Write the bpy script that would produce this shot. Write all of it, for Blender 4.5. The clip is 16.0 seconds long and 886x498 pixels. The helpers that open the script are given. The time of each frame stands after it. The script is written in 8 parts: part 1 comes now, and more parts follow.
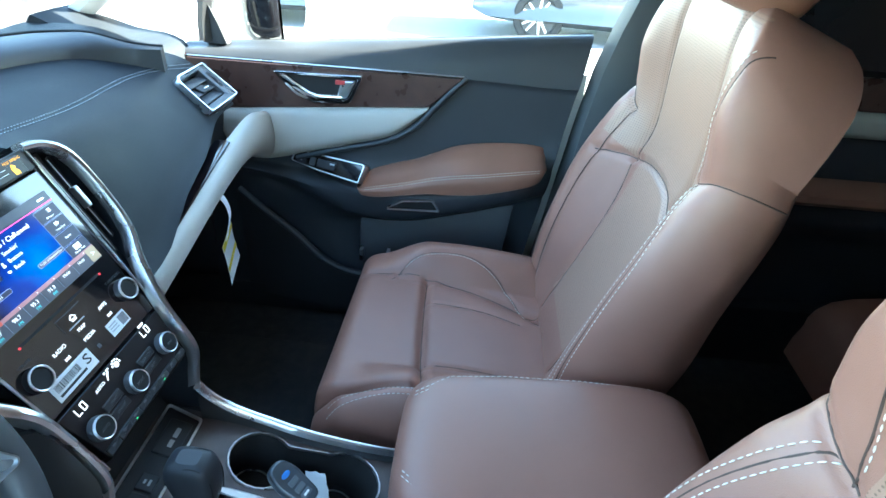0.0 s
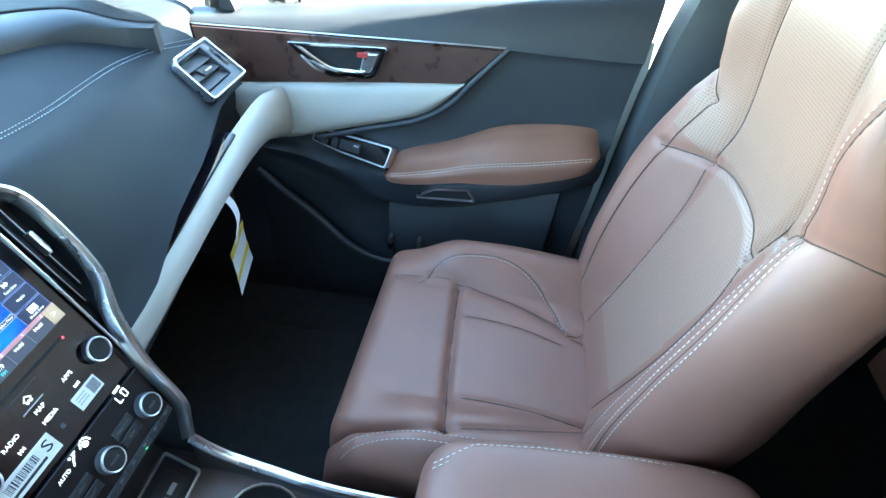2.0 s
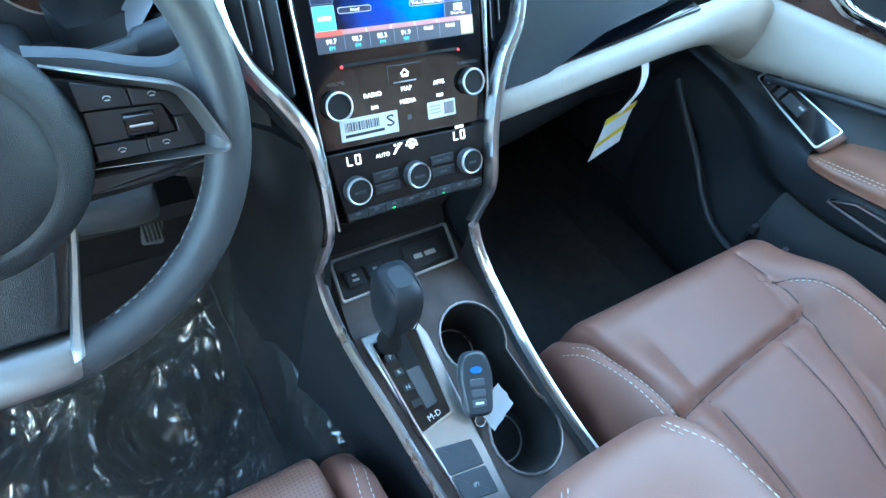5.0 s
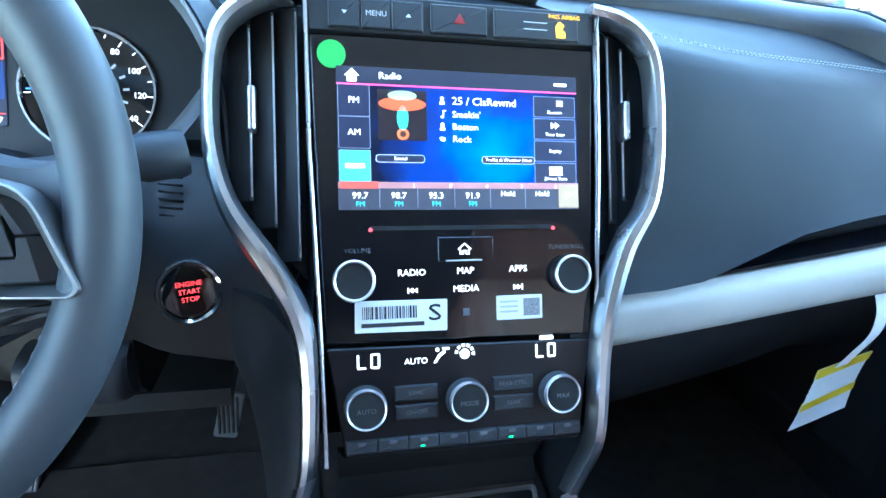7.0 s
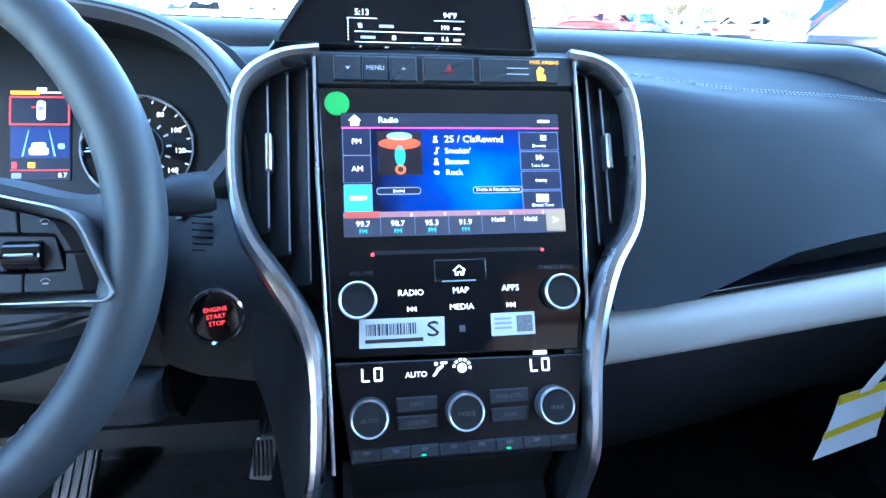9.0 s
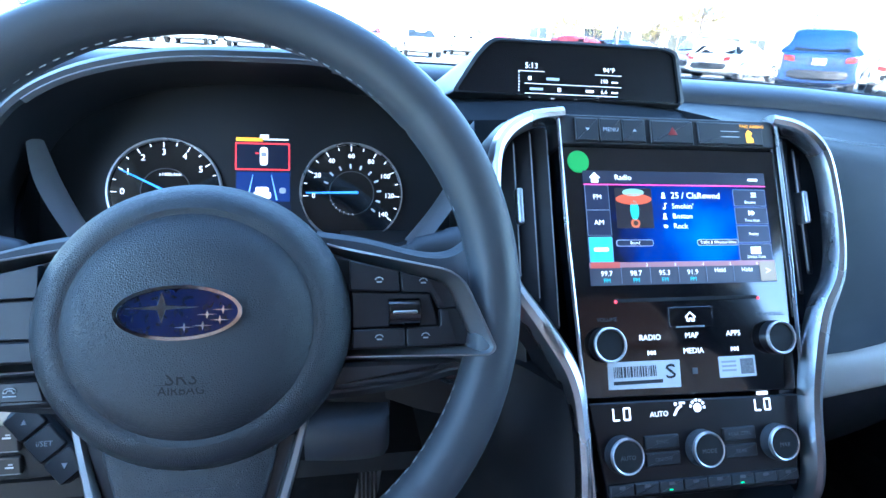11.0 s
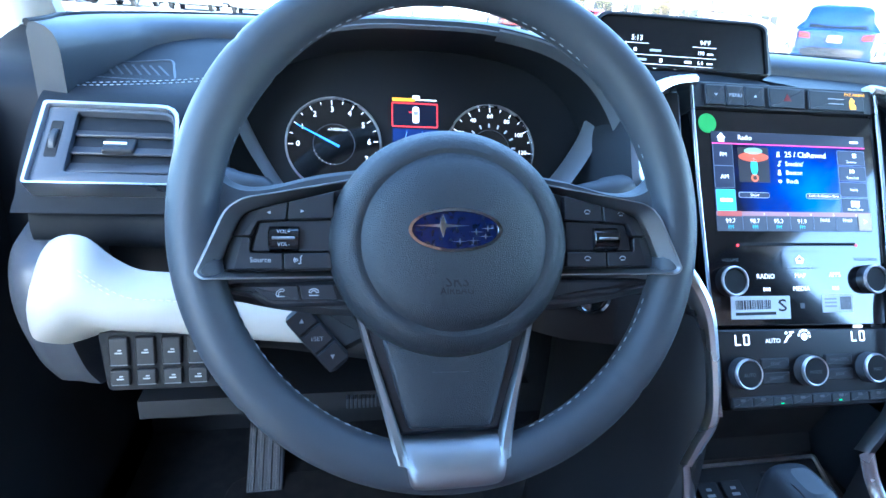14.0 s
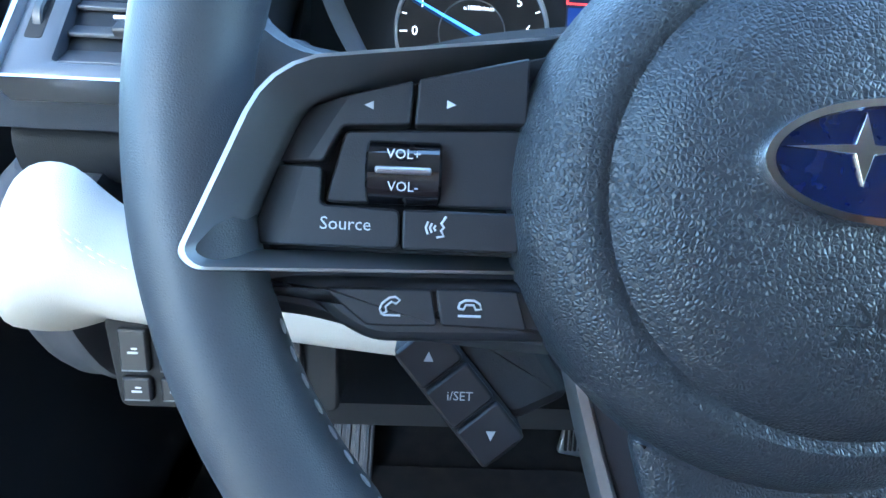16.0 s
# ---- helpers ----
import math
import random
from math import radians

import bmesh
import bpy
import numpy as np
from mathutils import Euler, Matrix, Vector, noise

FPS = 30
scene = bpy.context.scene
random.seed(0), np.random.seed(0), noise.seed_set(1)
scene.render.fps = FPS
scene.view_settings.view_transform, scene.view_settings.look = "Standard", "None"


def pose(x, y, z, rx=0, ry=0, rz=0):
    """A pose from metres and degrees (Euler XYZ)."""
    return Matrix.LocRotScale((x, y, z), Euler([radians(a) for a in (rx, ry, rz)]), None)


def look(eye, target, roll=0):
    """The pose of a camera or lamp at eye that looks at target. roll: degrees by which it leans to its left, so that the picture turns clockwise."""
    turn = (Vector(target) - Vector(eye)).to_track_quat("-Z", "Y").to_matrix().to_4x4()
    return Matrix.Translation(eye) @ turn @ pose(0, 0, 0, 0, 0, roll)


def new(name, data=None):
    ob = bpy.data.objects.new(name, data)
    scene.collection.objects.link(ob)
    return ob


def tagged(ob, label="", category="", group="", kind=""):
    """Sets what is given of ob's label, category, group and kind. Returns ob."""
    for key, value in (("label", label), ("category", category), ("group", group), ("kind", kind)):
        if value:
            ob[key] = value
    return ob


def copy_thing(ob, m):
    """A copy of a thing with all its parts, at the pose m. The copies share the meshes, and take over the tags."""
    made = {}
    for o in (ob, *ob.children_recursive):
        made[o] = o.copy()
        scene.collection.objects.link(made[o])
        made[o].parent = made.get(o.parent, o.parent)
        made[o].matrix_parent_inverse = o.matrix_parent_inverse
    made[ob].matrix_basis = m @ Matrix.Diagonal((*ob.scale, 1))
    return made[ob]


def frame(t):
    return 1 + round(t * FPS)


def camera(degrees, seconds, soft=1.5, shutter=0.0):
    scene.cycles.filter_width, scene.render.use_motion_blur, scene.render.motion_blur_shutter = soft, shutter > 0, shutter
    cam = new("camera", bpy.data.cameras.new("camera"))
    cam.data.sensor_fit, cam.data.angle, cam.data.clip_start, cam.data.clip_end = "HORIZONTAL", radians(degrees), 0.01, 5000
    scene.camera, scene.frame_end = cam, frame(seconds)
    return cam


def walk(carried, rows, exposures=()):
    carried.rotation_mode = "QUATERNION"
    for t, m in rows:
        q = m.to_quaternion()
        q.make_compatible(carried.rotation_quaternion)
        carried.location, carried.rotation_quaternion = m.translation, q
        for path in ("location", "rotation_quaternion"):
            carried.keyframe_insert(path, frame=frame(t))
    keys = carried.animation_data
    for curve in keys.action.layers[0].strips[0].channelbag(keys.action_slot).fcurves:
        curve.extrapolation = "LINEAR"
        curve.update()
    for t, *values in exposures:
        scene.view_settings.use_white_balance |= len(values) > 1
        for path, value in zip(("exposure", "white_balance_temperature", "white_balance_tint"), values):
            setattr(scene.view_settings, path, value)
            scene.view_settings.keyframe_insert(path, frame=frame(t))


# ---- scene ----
cam = camera(76.7, 16.0)
PATH = [
    (0, (-0.447, -0.387, 1.465), (1.237, -0.29, 0.391), 3.4),
    (0.5, (-0.33, -0.391, 1.474), (1.249, -0.193, 0.263), 2.4),
    (1, (-0.278, -0.386, 1.49), (1.263, -0.173, 0.234), 2.0),
    (1.5, (-0.256, -0.386, 1.491), (1.283, -0.17, 0.231), 1.5),
    (2, (-0.25, -0.389, 1.501), (1.272, -0.155, 0.225), 1.1),
    (2.5, (-0.251, -0.387, 1.5), (1.271, -0.14, 0.225), 1.4),
    (3, (-0.248, -0.387, 1.472), (1.164, 0.023, 0.115), 8.5),
    (3.5, (-0.28, -0.357, 1.38), (0.897, 0.241, -0.123), 22.0),
    (3.7, (-0.281, -0.365, 1.373), (0.823, 0.274, -0.167), 23.6),
    (5.8, (-0.266, -0.377, 1.28), (0.613, 0.924, 0.041), 7.5),
    (6, (-0.257, -0.359, 1.26), (0.597, 1.022, 0.092), 6.4),
    (6.5, (-0.169, -0.321, 1.23), (0.483, 1.275, 0.216), 5.7),
    (7, (-0.102, -0.287, 1.22), (0.348, 1.44, 0.317), 5.5),
    (7.5, (-0.078, -0.287, 1.199), (0.256, 1.507, 0.38), 2.7),
    (8, (-0.074, -0.306, 1.207), (0.218, 1.523, 0.454), 1.8),
    (10.3, (-0.086, -0.346, 1.218), (0.245, 1.508, 0.546), 2.1),
    (10.5, (-0.124, -0.335, 1.223), (0.214, 1.53, 0.585), 2.5),
    (11, (-0.289, -0.326, 1.239), (0.095, 1.524, 0.584), 3.3),
    (11.5, (-0.394, -0.325, 1.223), (0.017, 1.514, 0.553), 4.1),
    (12, (-0.421, -0.352, 1.228), (0.006, 1.478, 0.544), 4.9),
    (12.5, (-0.434, -0.375, 1.233), (0.005, 1.445, 0.53), 5.4),
    (13, (-0.437, -0.379, 1.235), (0.005, 1.429, 0.504), 5.5),
    (13.5, (-0.436, -0.38, 1.233), (-0.015, 1.43, 0.493), 5.0),
    (14, (-0.437, -0.378, 1.23), (-0.059, 1.441, 0.489), 4.3),
    (14.5, (-0.422, -0.295, 1.196), (-0.085, 1.531, 0.454), 2.7),
    (15, (-0.453, -0.197, 1.159), (-0.243, 1.623, 0.356), 2.3),
    (15.5, (-0.458, -0.171, 1.147), (-0.354, 1.623, 0.268), 2.7),
    (16, (-0.463, -0.171, 1.145), (-0.395, 1.614, 0.245), 3.2),
]
walk(cam, [(t, look(eye, target, roll)) for t, eye, target, roll in PATH], exposures=[(0.0, 4.88, 6250, -6), (3.5, 5.5, 6250, -8), (6.0, 5.55, 5900, -9), (8.0, 5.42, 5450, 2), (11.0, 4.82, 5150, 3), (13.5, 5.10, 5200, 3), (14.5, 4.95, 5250, 4), (16.0, 5.2, 5600, 0)])

# ---- world and light ----
world = bpy.data.worlds.new("sky")
scene.world = world
world.use_nodes = True
wn = world.node_tree.nodes
sky = wn.new("ShaderNodeTexSky")
sky.sky_type = "NISHITA"
sky.sun_disc = False
sky.dust_density = 0.4
sky.sun_elevation, sky.sun_rotation = radians(29), radians(174)
world.node_tree.links.new(sky.outputs[0], wn["Background"].inputs[0])
wn["Background"].inputs[1].default_value = 0.11
sun_data = bpy.data.lights.new("sun", "SUN")
sun_data.energy, sun_data.angle, sun_data.color = 5.0, radians(0.5), (1.0, 0.93, 0.84)
sun = new("sun", sun_data)
sun.matrix_world = look((0.8, -8, 4.4), (0, 0, 0))


LAMP = 0.068


# ---- materials ----
def mat(name, color, rough=0.5, metal=0.0, grain=0.0, grain_size=900.0, vary=0.08, vary_size=9.0, emit=0.0, coat=0.0, spec=0.5, voronoi=False, relief=0.0004):
    """A surface with colour variation at a broad scale, fine relief and roughness wear."""
    m = bpy.data.materials.new(name)
    m.use_nodes = True
    nt = m.node_tree
    b = nt.nodes["Principled BSDF"]
    b.inputs["Metallic"].default_value = metal
    b.inputs["Coat Weight"].default_value = coat
    b.inputs["Coat Roughness"].default_value = 0.08
    b.inputs["Specular IOR Level"].default_value = spec
    co = nt.nodes.new("ShaderNodeTexCoord")
    geo = nt.nodes.new("ShaderNodeNewGeometry")
    no = nt.nodes.new("ShaderNodeTexNoise")
    no.inputs["Scale"].default_value, no.inputs["Detail"].default_value = vary_size, 5
    nt.links.new(geo.outputs["Position"], no.inputs["Vector"])
    ramp = nt.nodes.new("ShaderNodeMapRange")
    ramp.inputs["From Min"].default_value, ramp.inputs["From Max"].default_value = 0.3, 0.7
    ramp.inputs["To Min"].default_value, ramp.inputs["To Max"].default_value = 1 - vary, 1 + vary
    nt.links.new(no.outputs["Fac"], ramp.inputs["Value"])
    mul = nt.nodes.new("ShaderNodeVectorMath")
    mul.operation = "SCALE"
    mul.inputs[0].default_value = color[:3]
    nt.links.new(ramp.outputs[0], mul.inputs["Scale"])
    nt.links.new(mul.outputs[0], b.inputs["Base Color"])
    rr = nt.nodes.new("ShaderNodeMapRange")
    rr.inputs["From Min"].default_value, rr.inputs["From Max"].default_value = 0.3, 0.7
    rr.inputs["To Min"].default_value, rr.inputs["To Max"].default_value = max(0.02, rough * (1 - vary)), min(1.0, rough * (1 + vary))
    nt.links.new(no.outputs["Fac"], rr.inputs["Value"])
    nt.links.new(rr.outputs[0], b.inputs["Roughness"])
    if grain:
        if voronoi:
            g = nt.nodes.new("ShaderNodeTexVoronoi")
            g.feature = "DISTANCE_TO_EDGE"
            out = g.outputs["Distance"]
        else:
            g = nt.nodes.new("ShaderNodeTexNoise")
            g.inputs["Detail"].default_value = 2
            out = g.outputs["Fac"]
        g.inputs["Scale"].default_value = grain_size
        nt.links.new(geo.outputs["Position"], g.inputs["Vector"])
        bump = nt.nodes.new("ShaderNodeBump")
        bump.inputs["Strength"].default_value = min(1.0, grain)
        bump.inputs["Distance"].default_value = relief
        nt.links.new(out, bump.inputs["Height"])
        nt.links.new(bump.outputs[0], b.inputs["Normal"])
    if emit:
        b.inputs["Emission Color"].default_value = (*color[:3], 1)
        b.inputs["Emission Strength"].default_value = emit
    return m


BLACK_SOFT = mat("black_soft_plastic", (0.022, 0.025, 0.031), 0.5, grain=0.35, grain_size=1500, vary=0.1)
BLACK_PAD = mat("black_leatherette", (0.012, 0.0145, 0.0185), 0.60, grain=0.5, grain_size=900, voronoi=True, vary=0.08, spec=0.15)
BLACK_HARD = mat("black_hard_plastic", (0.016, 0.017, 0.020), 0.55, grain=0.3, grain_size=1800)
RUBBER = mat("matte_black_rubber", (0.010, 0.010, 0.011), 0.85, vary=0.15)
GLOSS = mat("piano_black", (0.006, 0.006, 0.008), 0.06, vary=0.05, coat=0.6)
SATIN = mat("satin_silver", (0.58, 0.59, 0.61), 0.28, metal=1.0, vary=0.06)
SATIN_BRIGHT = mat("bright_satin_silver", (0.80, 0.80, 0.81), 0.34, metal=1.0, vary=0.05)
CHROME = mat("bright_chrome", (0.78, 0.79, 0.81), 0.08, metal=1.0, vary=0.04)
CREAM = mat("ivory_leatherette", (0.42, 0.405, 0.37), 0.5, grain=0.4, grain_size=900, voronoi=True, vary=0.04)
BROWN = mat("brown_leather", (0.242, 0.116, 0.086), 0.42, grain=0.5, grain_size=700, voronoi=True, vary=0.07)
TAN = mat("brown_leather_wing", (0.225, 0.105, 0.070), 0.42, grain=0.5, grain_size=700, voronoi=True, vary=0.07)
WHITE = mat("white_print", (0.85, 0.85, 0.83), 0.6, vary=0.03)
CARPET = mat("black_carpet", (0.012, 0.012, 0.014), 0.95, grain=1.0, grain_size=700, vary=0.3, vary_size=40)
THREAD = mat("pale_thread", (0.62, 0.58, 0.52), 0.7, vary=0.1)
GREY_THREAD = mat("grey_thread", (0.34, 0.37, 0.40), 0.7, vary=0.1)


# ---- mesh helpers ----
def finish(name, bm, material, parent=None, label="", smooth=True, bevel=0.0):
    if bevel:
        bmesh.ops.bevel(bm, geom=[e for e in bm.edges if len(e.link_faces) == 2 and e.calc_face_angle() > 0.6], offset=bevel, segments=2, affect="EDGES", clamp_overlap=True)
    bmesh.ops.recalc_face_normals(bm, faces=bm.faces[:])
    me = bpy.data.meshes.new(name)
    bm.to_mesh(me)
    bm.free()
    me.materials.append(material)
    if smooth:
        me.polygons.foreach_set("use_smooth", [True] * len(me.polygons))
        me.set_sharp_from_angle(angle=radians(38))
        for f in me.polygons:
            if f.loop_total > 4:
                f.use_smooth = False
    ob = new(name, me)
    if parent is not None:
        ob.parent = parent
    if label:
        tagged(ob, label)
    return ob


def part(name, bm, material, parent, label="", **k):
    return finish(name, bm, material, parent, label, **k)


def thing(name, label, category, group="", kind=""):
    """A thing's root at the world's origin; its parts are given in world places."""
    e = new(name)
    e.empty_display_size = 0.05
    return tagged(e, label, category, group, kind)


def setting(name, bm, material, label, category, **k):
    return tagged(finish(name, bm, material, **k), label, category, kind="structure")


def fr(o, u, v):
    """A frame at o: u across, v up, and the normal out."""
    u, v = Vector(u).normalized(), Vector(v)
    v = (v - v.dot(u) * u).normalized()
    n = u.cross(v)
    m = Matrix((u, v, n)).transposed().to_4x4()
    m.translation = Vector(o)
    return m


def cr(p, k, closed=False):
    """A smooth run of points through p, k steps a span."""
    p = [Vector(q) for q in p]
    n = len(p)
    out = []
    for i in range(n if closed else n - 1):
        a = p[(i - 1) % n] if closed or i else p[0] * 2 - p[1]
        b, c = p[i], p[(i + 1) % n]
        d = p[(i + 2) % n] if closed or i + 2 < n else p[-1] * 2 - p[-2]
        for j in range(k):
            t = j / k
            out.append(0.5 * (2 * b + (c - a) * t + (2 * a - 5 * b + 4 * c - d) * t * t + (3 * b - a - 3 * c + d) * t ** 3))
    if not closed:
        out.append(p[-1])
    return out


def skin(rows, closed_u=False, closed_v=False, caps=False):
    """A mesh over rows of points (u along a row, v from row to row)."""
    bm = bmesh.new()
    vs = [[bm.verts.new(p) for p in r] for r in rows]
    nv, nu = len(vs), len(vs[0])
    for i in range(nv if closed_v else nv - 1):
        for j in range(nu if closed_u else nu - 1):
            q = (vs[i][j], vs[i][(j + 1) % nu], vs[(i + 1) % nv][(j + 1) % nu], vs[(i + 1) % nv][j])
            if len(set(q)) == 4:
                bm.faces.new(q)
    if caps:
        for r in (vs[0], vs[-1]):
            bm.faces.new(r)
    return bm


def loft(rows, ku=3, kv=3, closed_u=True, caps=True):
    """A smooth body through cross-sections with the same number of points."""
    rows = [cr(r, ku, closed_u) for r in rows]
    cols = [cr([r[j] for r in rows], kv) for j in range(len(rows[0]))]
    rows = [[c[i] for c in cols] for i in range(len(cols[0]))]
    return skin(rows, closed_u, False, caps)


def rpoly(pts, r=0.004, k=4):
    """A polygon with rounded corners. r: one radius or one for each corner."""
    out = []
    n = len(pts)
    for i in range(n):
        a, b, c = Vector(pts[i - 1]).to_2d(), Vector(pts[i]).to_2d(), Vector(pts[(i + 1) % n]).to_2d()
        ri = r[i] if isinstance(r, (list, tuple)) else r
        d1, d2 = a - b, c - b
        ri = min(ri, d1.length * 0.48, d2.length * 0.48)
        p, q = b + d1.normalized() * ri, b + d2.normalized() * ri
        for j in range(k + 1):
            t = j / k
            out.append(p * (1 - t) ** 2 + b * 2 * t * (1 - t) + q * t * t)
    return out


def rrect(w, h, r=0.004, cx=0.0, cy=0.0, k=4):
    return rpoly([(cx - w / 2, cy - h / 2), (cx + w / 2, cy - h / 2), (cx + w / 2, cy + h / 2), (cx - w / 2, cy + h / 2)], r, k)


def ell(a, b=None, cx=0.0, cy=0.0, n=40):
    b = a if b is None else b
    return [Vector((cx + a * math.cos(2 * math.pi * i / n), cy + b * math.sin(2 * math.pi * i / n))) for i in range(n)]


def inset(pts, d):
    """The outline moved inwards by d (counter-clockwise outlines)."""
    out = []
    n = len(pts)
    for i in range(n):
        a, b, c = pts[i - 1], pts[i], pts[(i + 1) % n]
        e1, e2 = (b - a), (c - b)
        e1 = e1.normalized() if e1.length > 1e-9 else e2.normalized()
        e2 = e2.normalized() if e2.length > 1e-9 else e1
        nn = Vector((-(e1.y + e2.y), e1.x + e2.x))
        nn = nn.normalized() if nn.length > 1e-9 else Vector((-e1.y, e1.x))
        out.append(b + nn * d / max(0.5, nn.dot(Vector((-e1.y, e1.x)))))
    return out


def area(pts):
    return sum(a.x * b.y - b.x * a.y for a, b in zip(pts, pts[1:] + pts[:1]))


def plate(m, outline, z0, z1, edge=0.001, dome=0.0):
    """A plate in frame m from height z0 to z1, with a soft upper edge. dome: how far the middle swells."""
    o = [Vector(p).to_2d() for p in outline]
    if area(o) < 0:
        o.reverse()
    e = min(edge, abs(z1 - z0) * 0.9)
    rings = [(o, z0), (o, z1 - e), (inset(o, e * 0.35), z1 - e * 0.35), (inset(o, e), z1)]
    if dome:
        c = sum(o, Vector((0, 0))) / len(o)
        for f in (0.8, 0.55, 0.3):
            rings.append(([c + (p - c) * f for p in rings[3][0]], z1 + dome * (1 - f * f)))
    bm = skin([[m @ Vector((p.x, p.y, z)) for p in r] for r, z in rings], closed_u=True, caps=True)
    return bm


def rim(m, outer, inner, z0, z1, edge=0.0008):
    """A frame between two outlines that have the same number of points."""
    o, i = [Vector(p).to_2d() for p in outer], [Vector(p).to_2d() for p in inner]
    e = edge
    rings = [(o, z0), (o, z1 - e), ([a + (b - a) * 0.15 for a, b in zip(o, i)], z1), ([a + (b - a) * 0.85 for a, b in zip(o, i)], z1), (i, z1 - e), (i, z0)]
    return skin([[m @ Vector((p.x, p.y, z)) for p in r] for r, z in rings], closed_u=True, closed_v=True)


def lathe(m, prof, n=40, caps=True):
    """A turned body in frame m: prof holds (radius, height)."""
    return skin([[m @ Vector((r * math.cos(2 * math.pi * i / n), r * math.sin(2 * math.pi * i / n), z)) for i in range(n)] for r, z in prof], closed_u=True, caps=caps)


def tube(pts, r, n=8, closed=False, flat=1.0, up=(0, 0, 1)):
    """A round or flattened bar along pts. r: one radius or one a point."""
    pts = [Vector(p) for p in pts]
    rows = []
    for i, p in enumerate(pts):
        a = pts[i - 1] if closed or i else p
        b = pts[(i + 1) % len(pts)] if closed or i + 1 < len(pts) else p
        t = (b - a).normalized()
        x = t.cross(Vector(up))
        x = x.normalized() if x.length > 1e-6 else t.orthogonal().normalized()
        y = x.cross(t)
        ri = r[i] if isinstance(r, (list, tuple)) else r
        rows.append([p + x * ri * math.cos(2 * math.pi * k / n) + y * ri * flat * math.sin(2 * math.pi * k / n) for k in range(n)])
    return skin(rows, closed_u=True, closed_v=closed, caps=not closed)


def sweep(pts, sides, ups, prof, caps=True, closed=False):
    """A profile (across, out) carried along pts, with the side and out directions given for each point."""
    return skin([[p + s * a + u * b for a, b in prof] for p, s, u in zip(pts, sides, ups)], closed_u=True, closed_v=closed, caps=caps and not closed)


def box(lo, hi, m=None):
    bm = bmesh.new()
    bmesh.ops.create_cube(bm, size=1)
    for v in bm.verts:
        v.co = Vector([lo[i] + (hi[i] - lo[i]) * (v.co[i] + 0.5) for i in range(3)])
        if m is not None:
            v.co = m @ v.co
    return bm


def merge(*bms):
    """Several bodies of one part as one mesh."""
    out = bmesh.new()
    for b in bms:
        me = bpy.data.meshes.new("piece")
        b.to_mesh(me)
        b.free()
        out.from_mesh(me)
        bpy.data.meshes.remove(me)
    return out


def text(parent, name, words, m, size, material, align="CENTER", x=0.0, y=0.0, z=0.0006, label="", squash=1.0):
    """Words as a mesh lying in frame m."""
    cu = bpy.data.curves.new(name, "FONT")
    cu.body, cu.size, cu.align_x, cu.align_y, cu.resolution_u = words, size, align, "CENTER", 2
    ob = new(name, cu)
    dg = bpy.context.evaluated_depsgraph_get()
    me = bpy.data.meshes.new_from_object(ob.evaluated_get(dg))
    bpy.data.objects.remove(ob)
    me.transform(m @ Matrix.Translation((x, y, z)) @ Matrix.Diagonal((squash, 1, 1, 1)))
    me.materials.append(material)
    t = new(name, me)
    t.parent = parent
    return tagged(t, label) if label else t


def sstep(a, b, x):
    t = min(1.0, max(0.0, (x - a) / (b - a)))
    return t * t * (3 - 2 * t)


def stitches(parent, name, pts, length=0.0055, gap=0.0025, r=0.0006, material=None, up=(0, 0, 1)):
    """A seam's row of thread stitches, one mesh for the run."""
    pts = [Vector(p) for p in pts]
    verts, faces = [], []
    d = [0.0]
    for a, b in zip(pts, pts[1:]):
        d.append(d[-1] + (b - a).length)

    def at(s):
        for i in range(len(pts) - 1):
            if d[i + 1] >= s:
                return pts[i].lerp(pts[i + 1], (s - d[i]) / max(1e-9, d[i + 1] - d[i]))
        return pts[-1]
    s = 0.0
    while s + length < d[-1]:
        a, b = at(s), at(s + length)
        t = (b - a).normalized()
        x = t.orthogonal().normalized()
        y = t.cross(x)
        k = len(verts)
        for q, f in ((a, 0.35), (a.lerp(b, 0.25), 1.0), (a.lerp(b, 0.75), 1.0), (b, 0.35)):
            verts += [q + (x * math.cos(g) + y * math.sin(g)) * r * f for g in (0, math.pi / 2, math.pi, 3 * math.pi / 2)]
        for i in range(3):
            for j in range(4):
                faces.append((k + 4 * i + j, k + 4 * i + (j + 1) % 4, k + 4 * i + 4 + (j + 1) % 4, k + 4 * i + 4 + j))
        s += length + gap
    me = bpy.data.meshes.new(name)
    me.from_pydata([tuple(v) for v in verts], [], faces)
    me.materials.append(material or THREAD)
    ob = new(name, me)
    ob.parent = parent
    return ob

from mathutils.bvhtree import BVHTree

# ---- frames of the car's main faces ----
STACK = fr((0.0, 0.024, 0.999), (1, 0, 0), (0, 0.53, 1))
WHEEL = fr((-0.359, -0.051, 1.119), (1, 0, 0), (0, math.sin(radians(25)), math.cos(radians(25))))
CLUSTER = fr((-0.354, 0.215, 1.12), (1, 0, 0), (0, math.sin(radians(25)), math.cos(radians(25))))
DOOR = fr((0.86, 0, 0), (0, -1, 0), (0, 0, 1))
CON_SLOPE = 0.34
CONSOLE = fr((0.0, 0.007, 0.806), (1, 0, 0), (0, 1, CON_SLOPE))


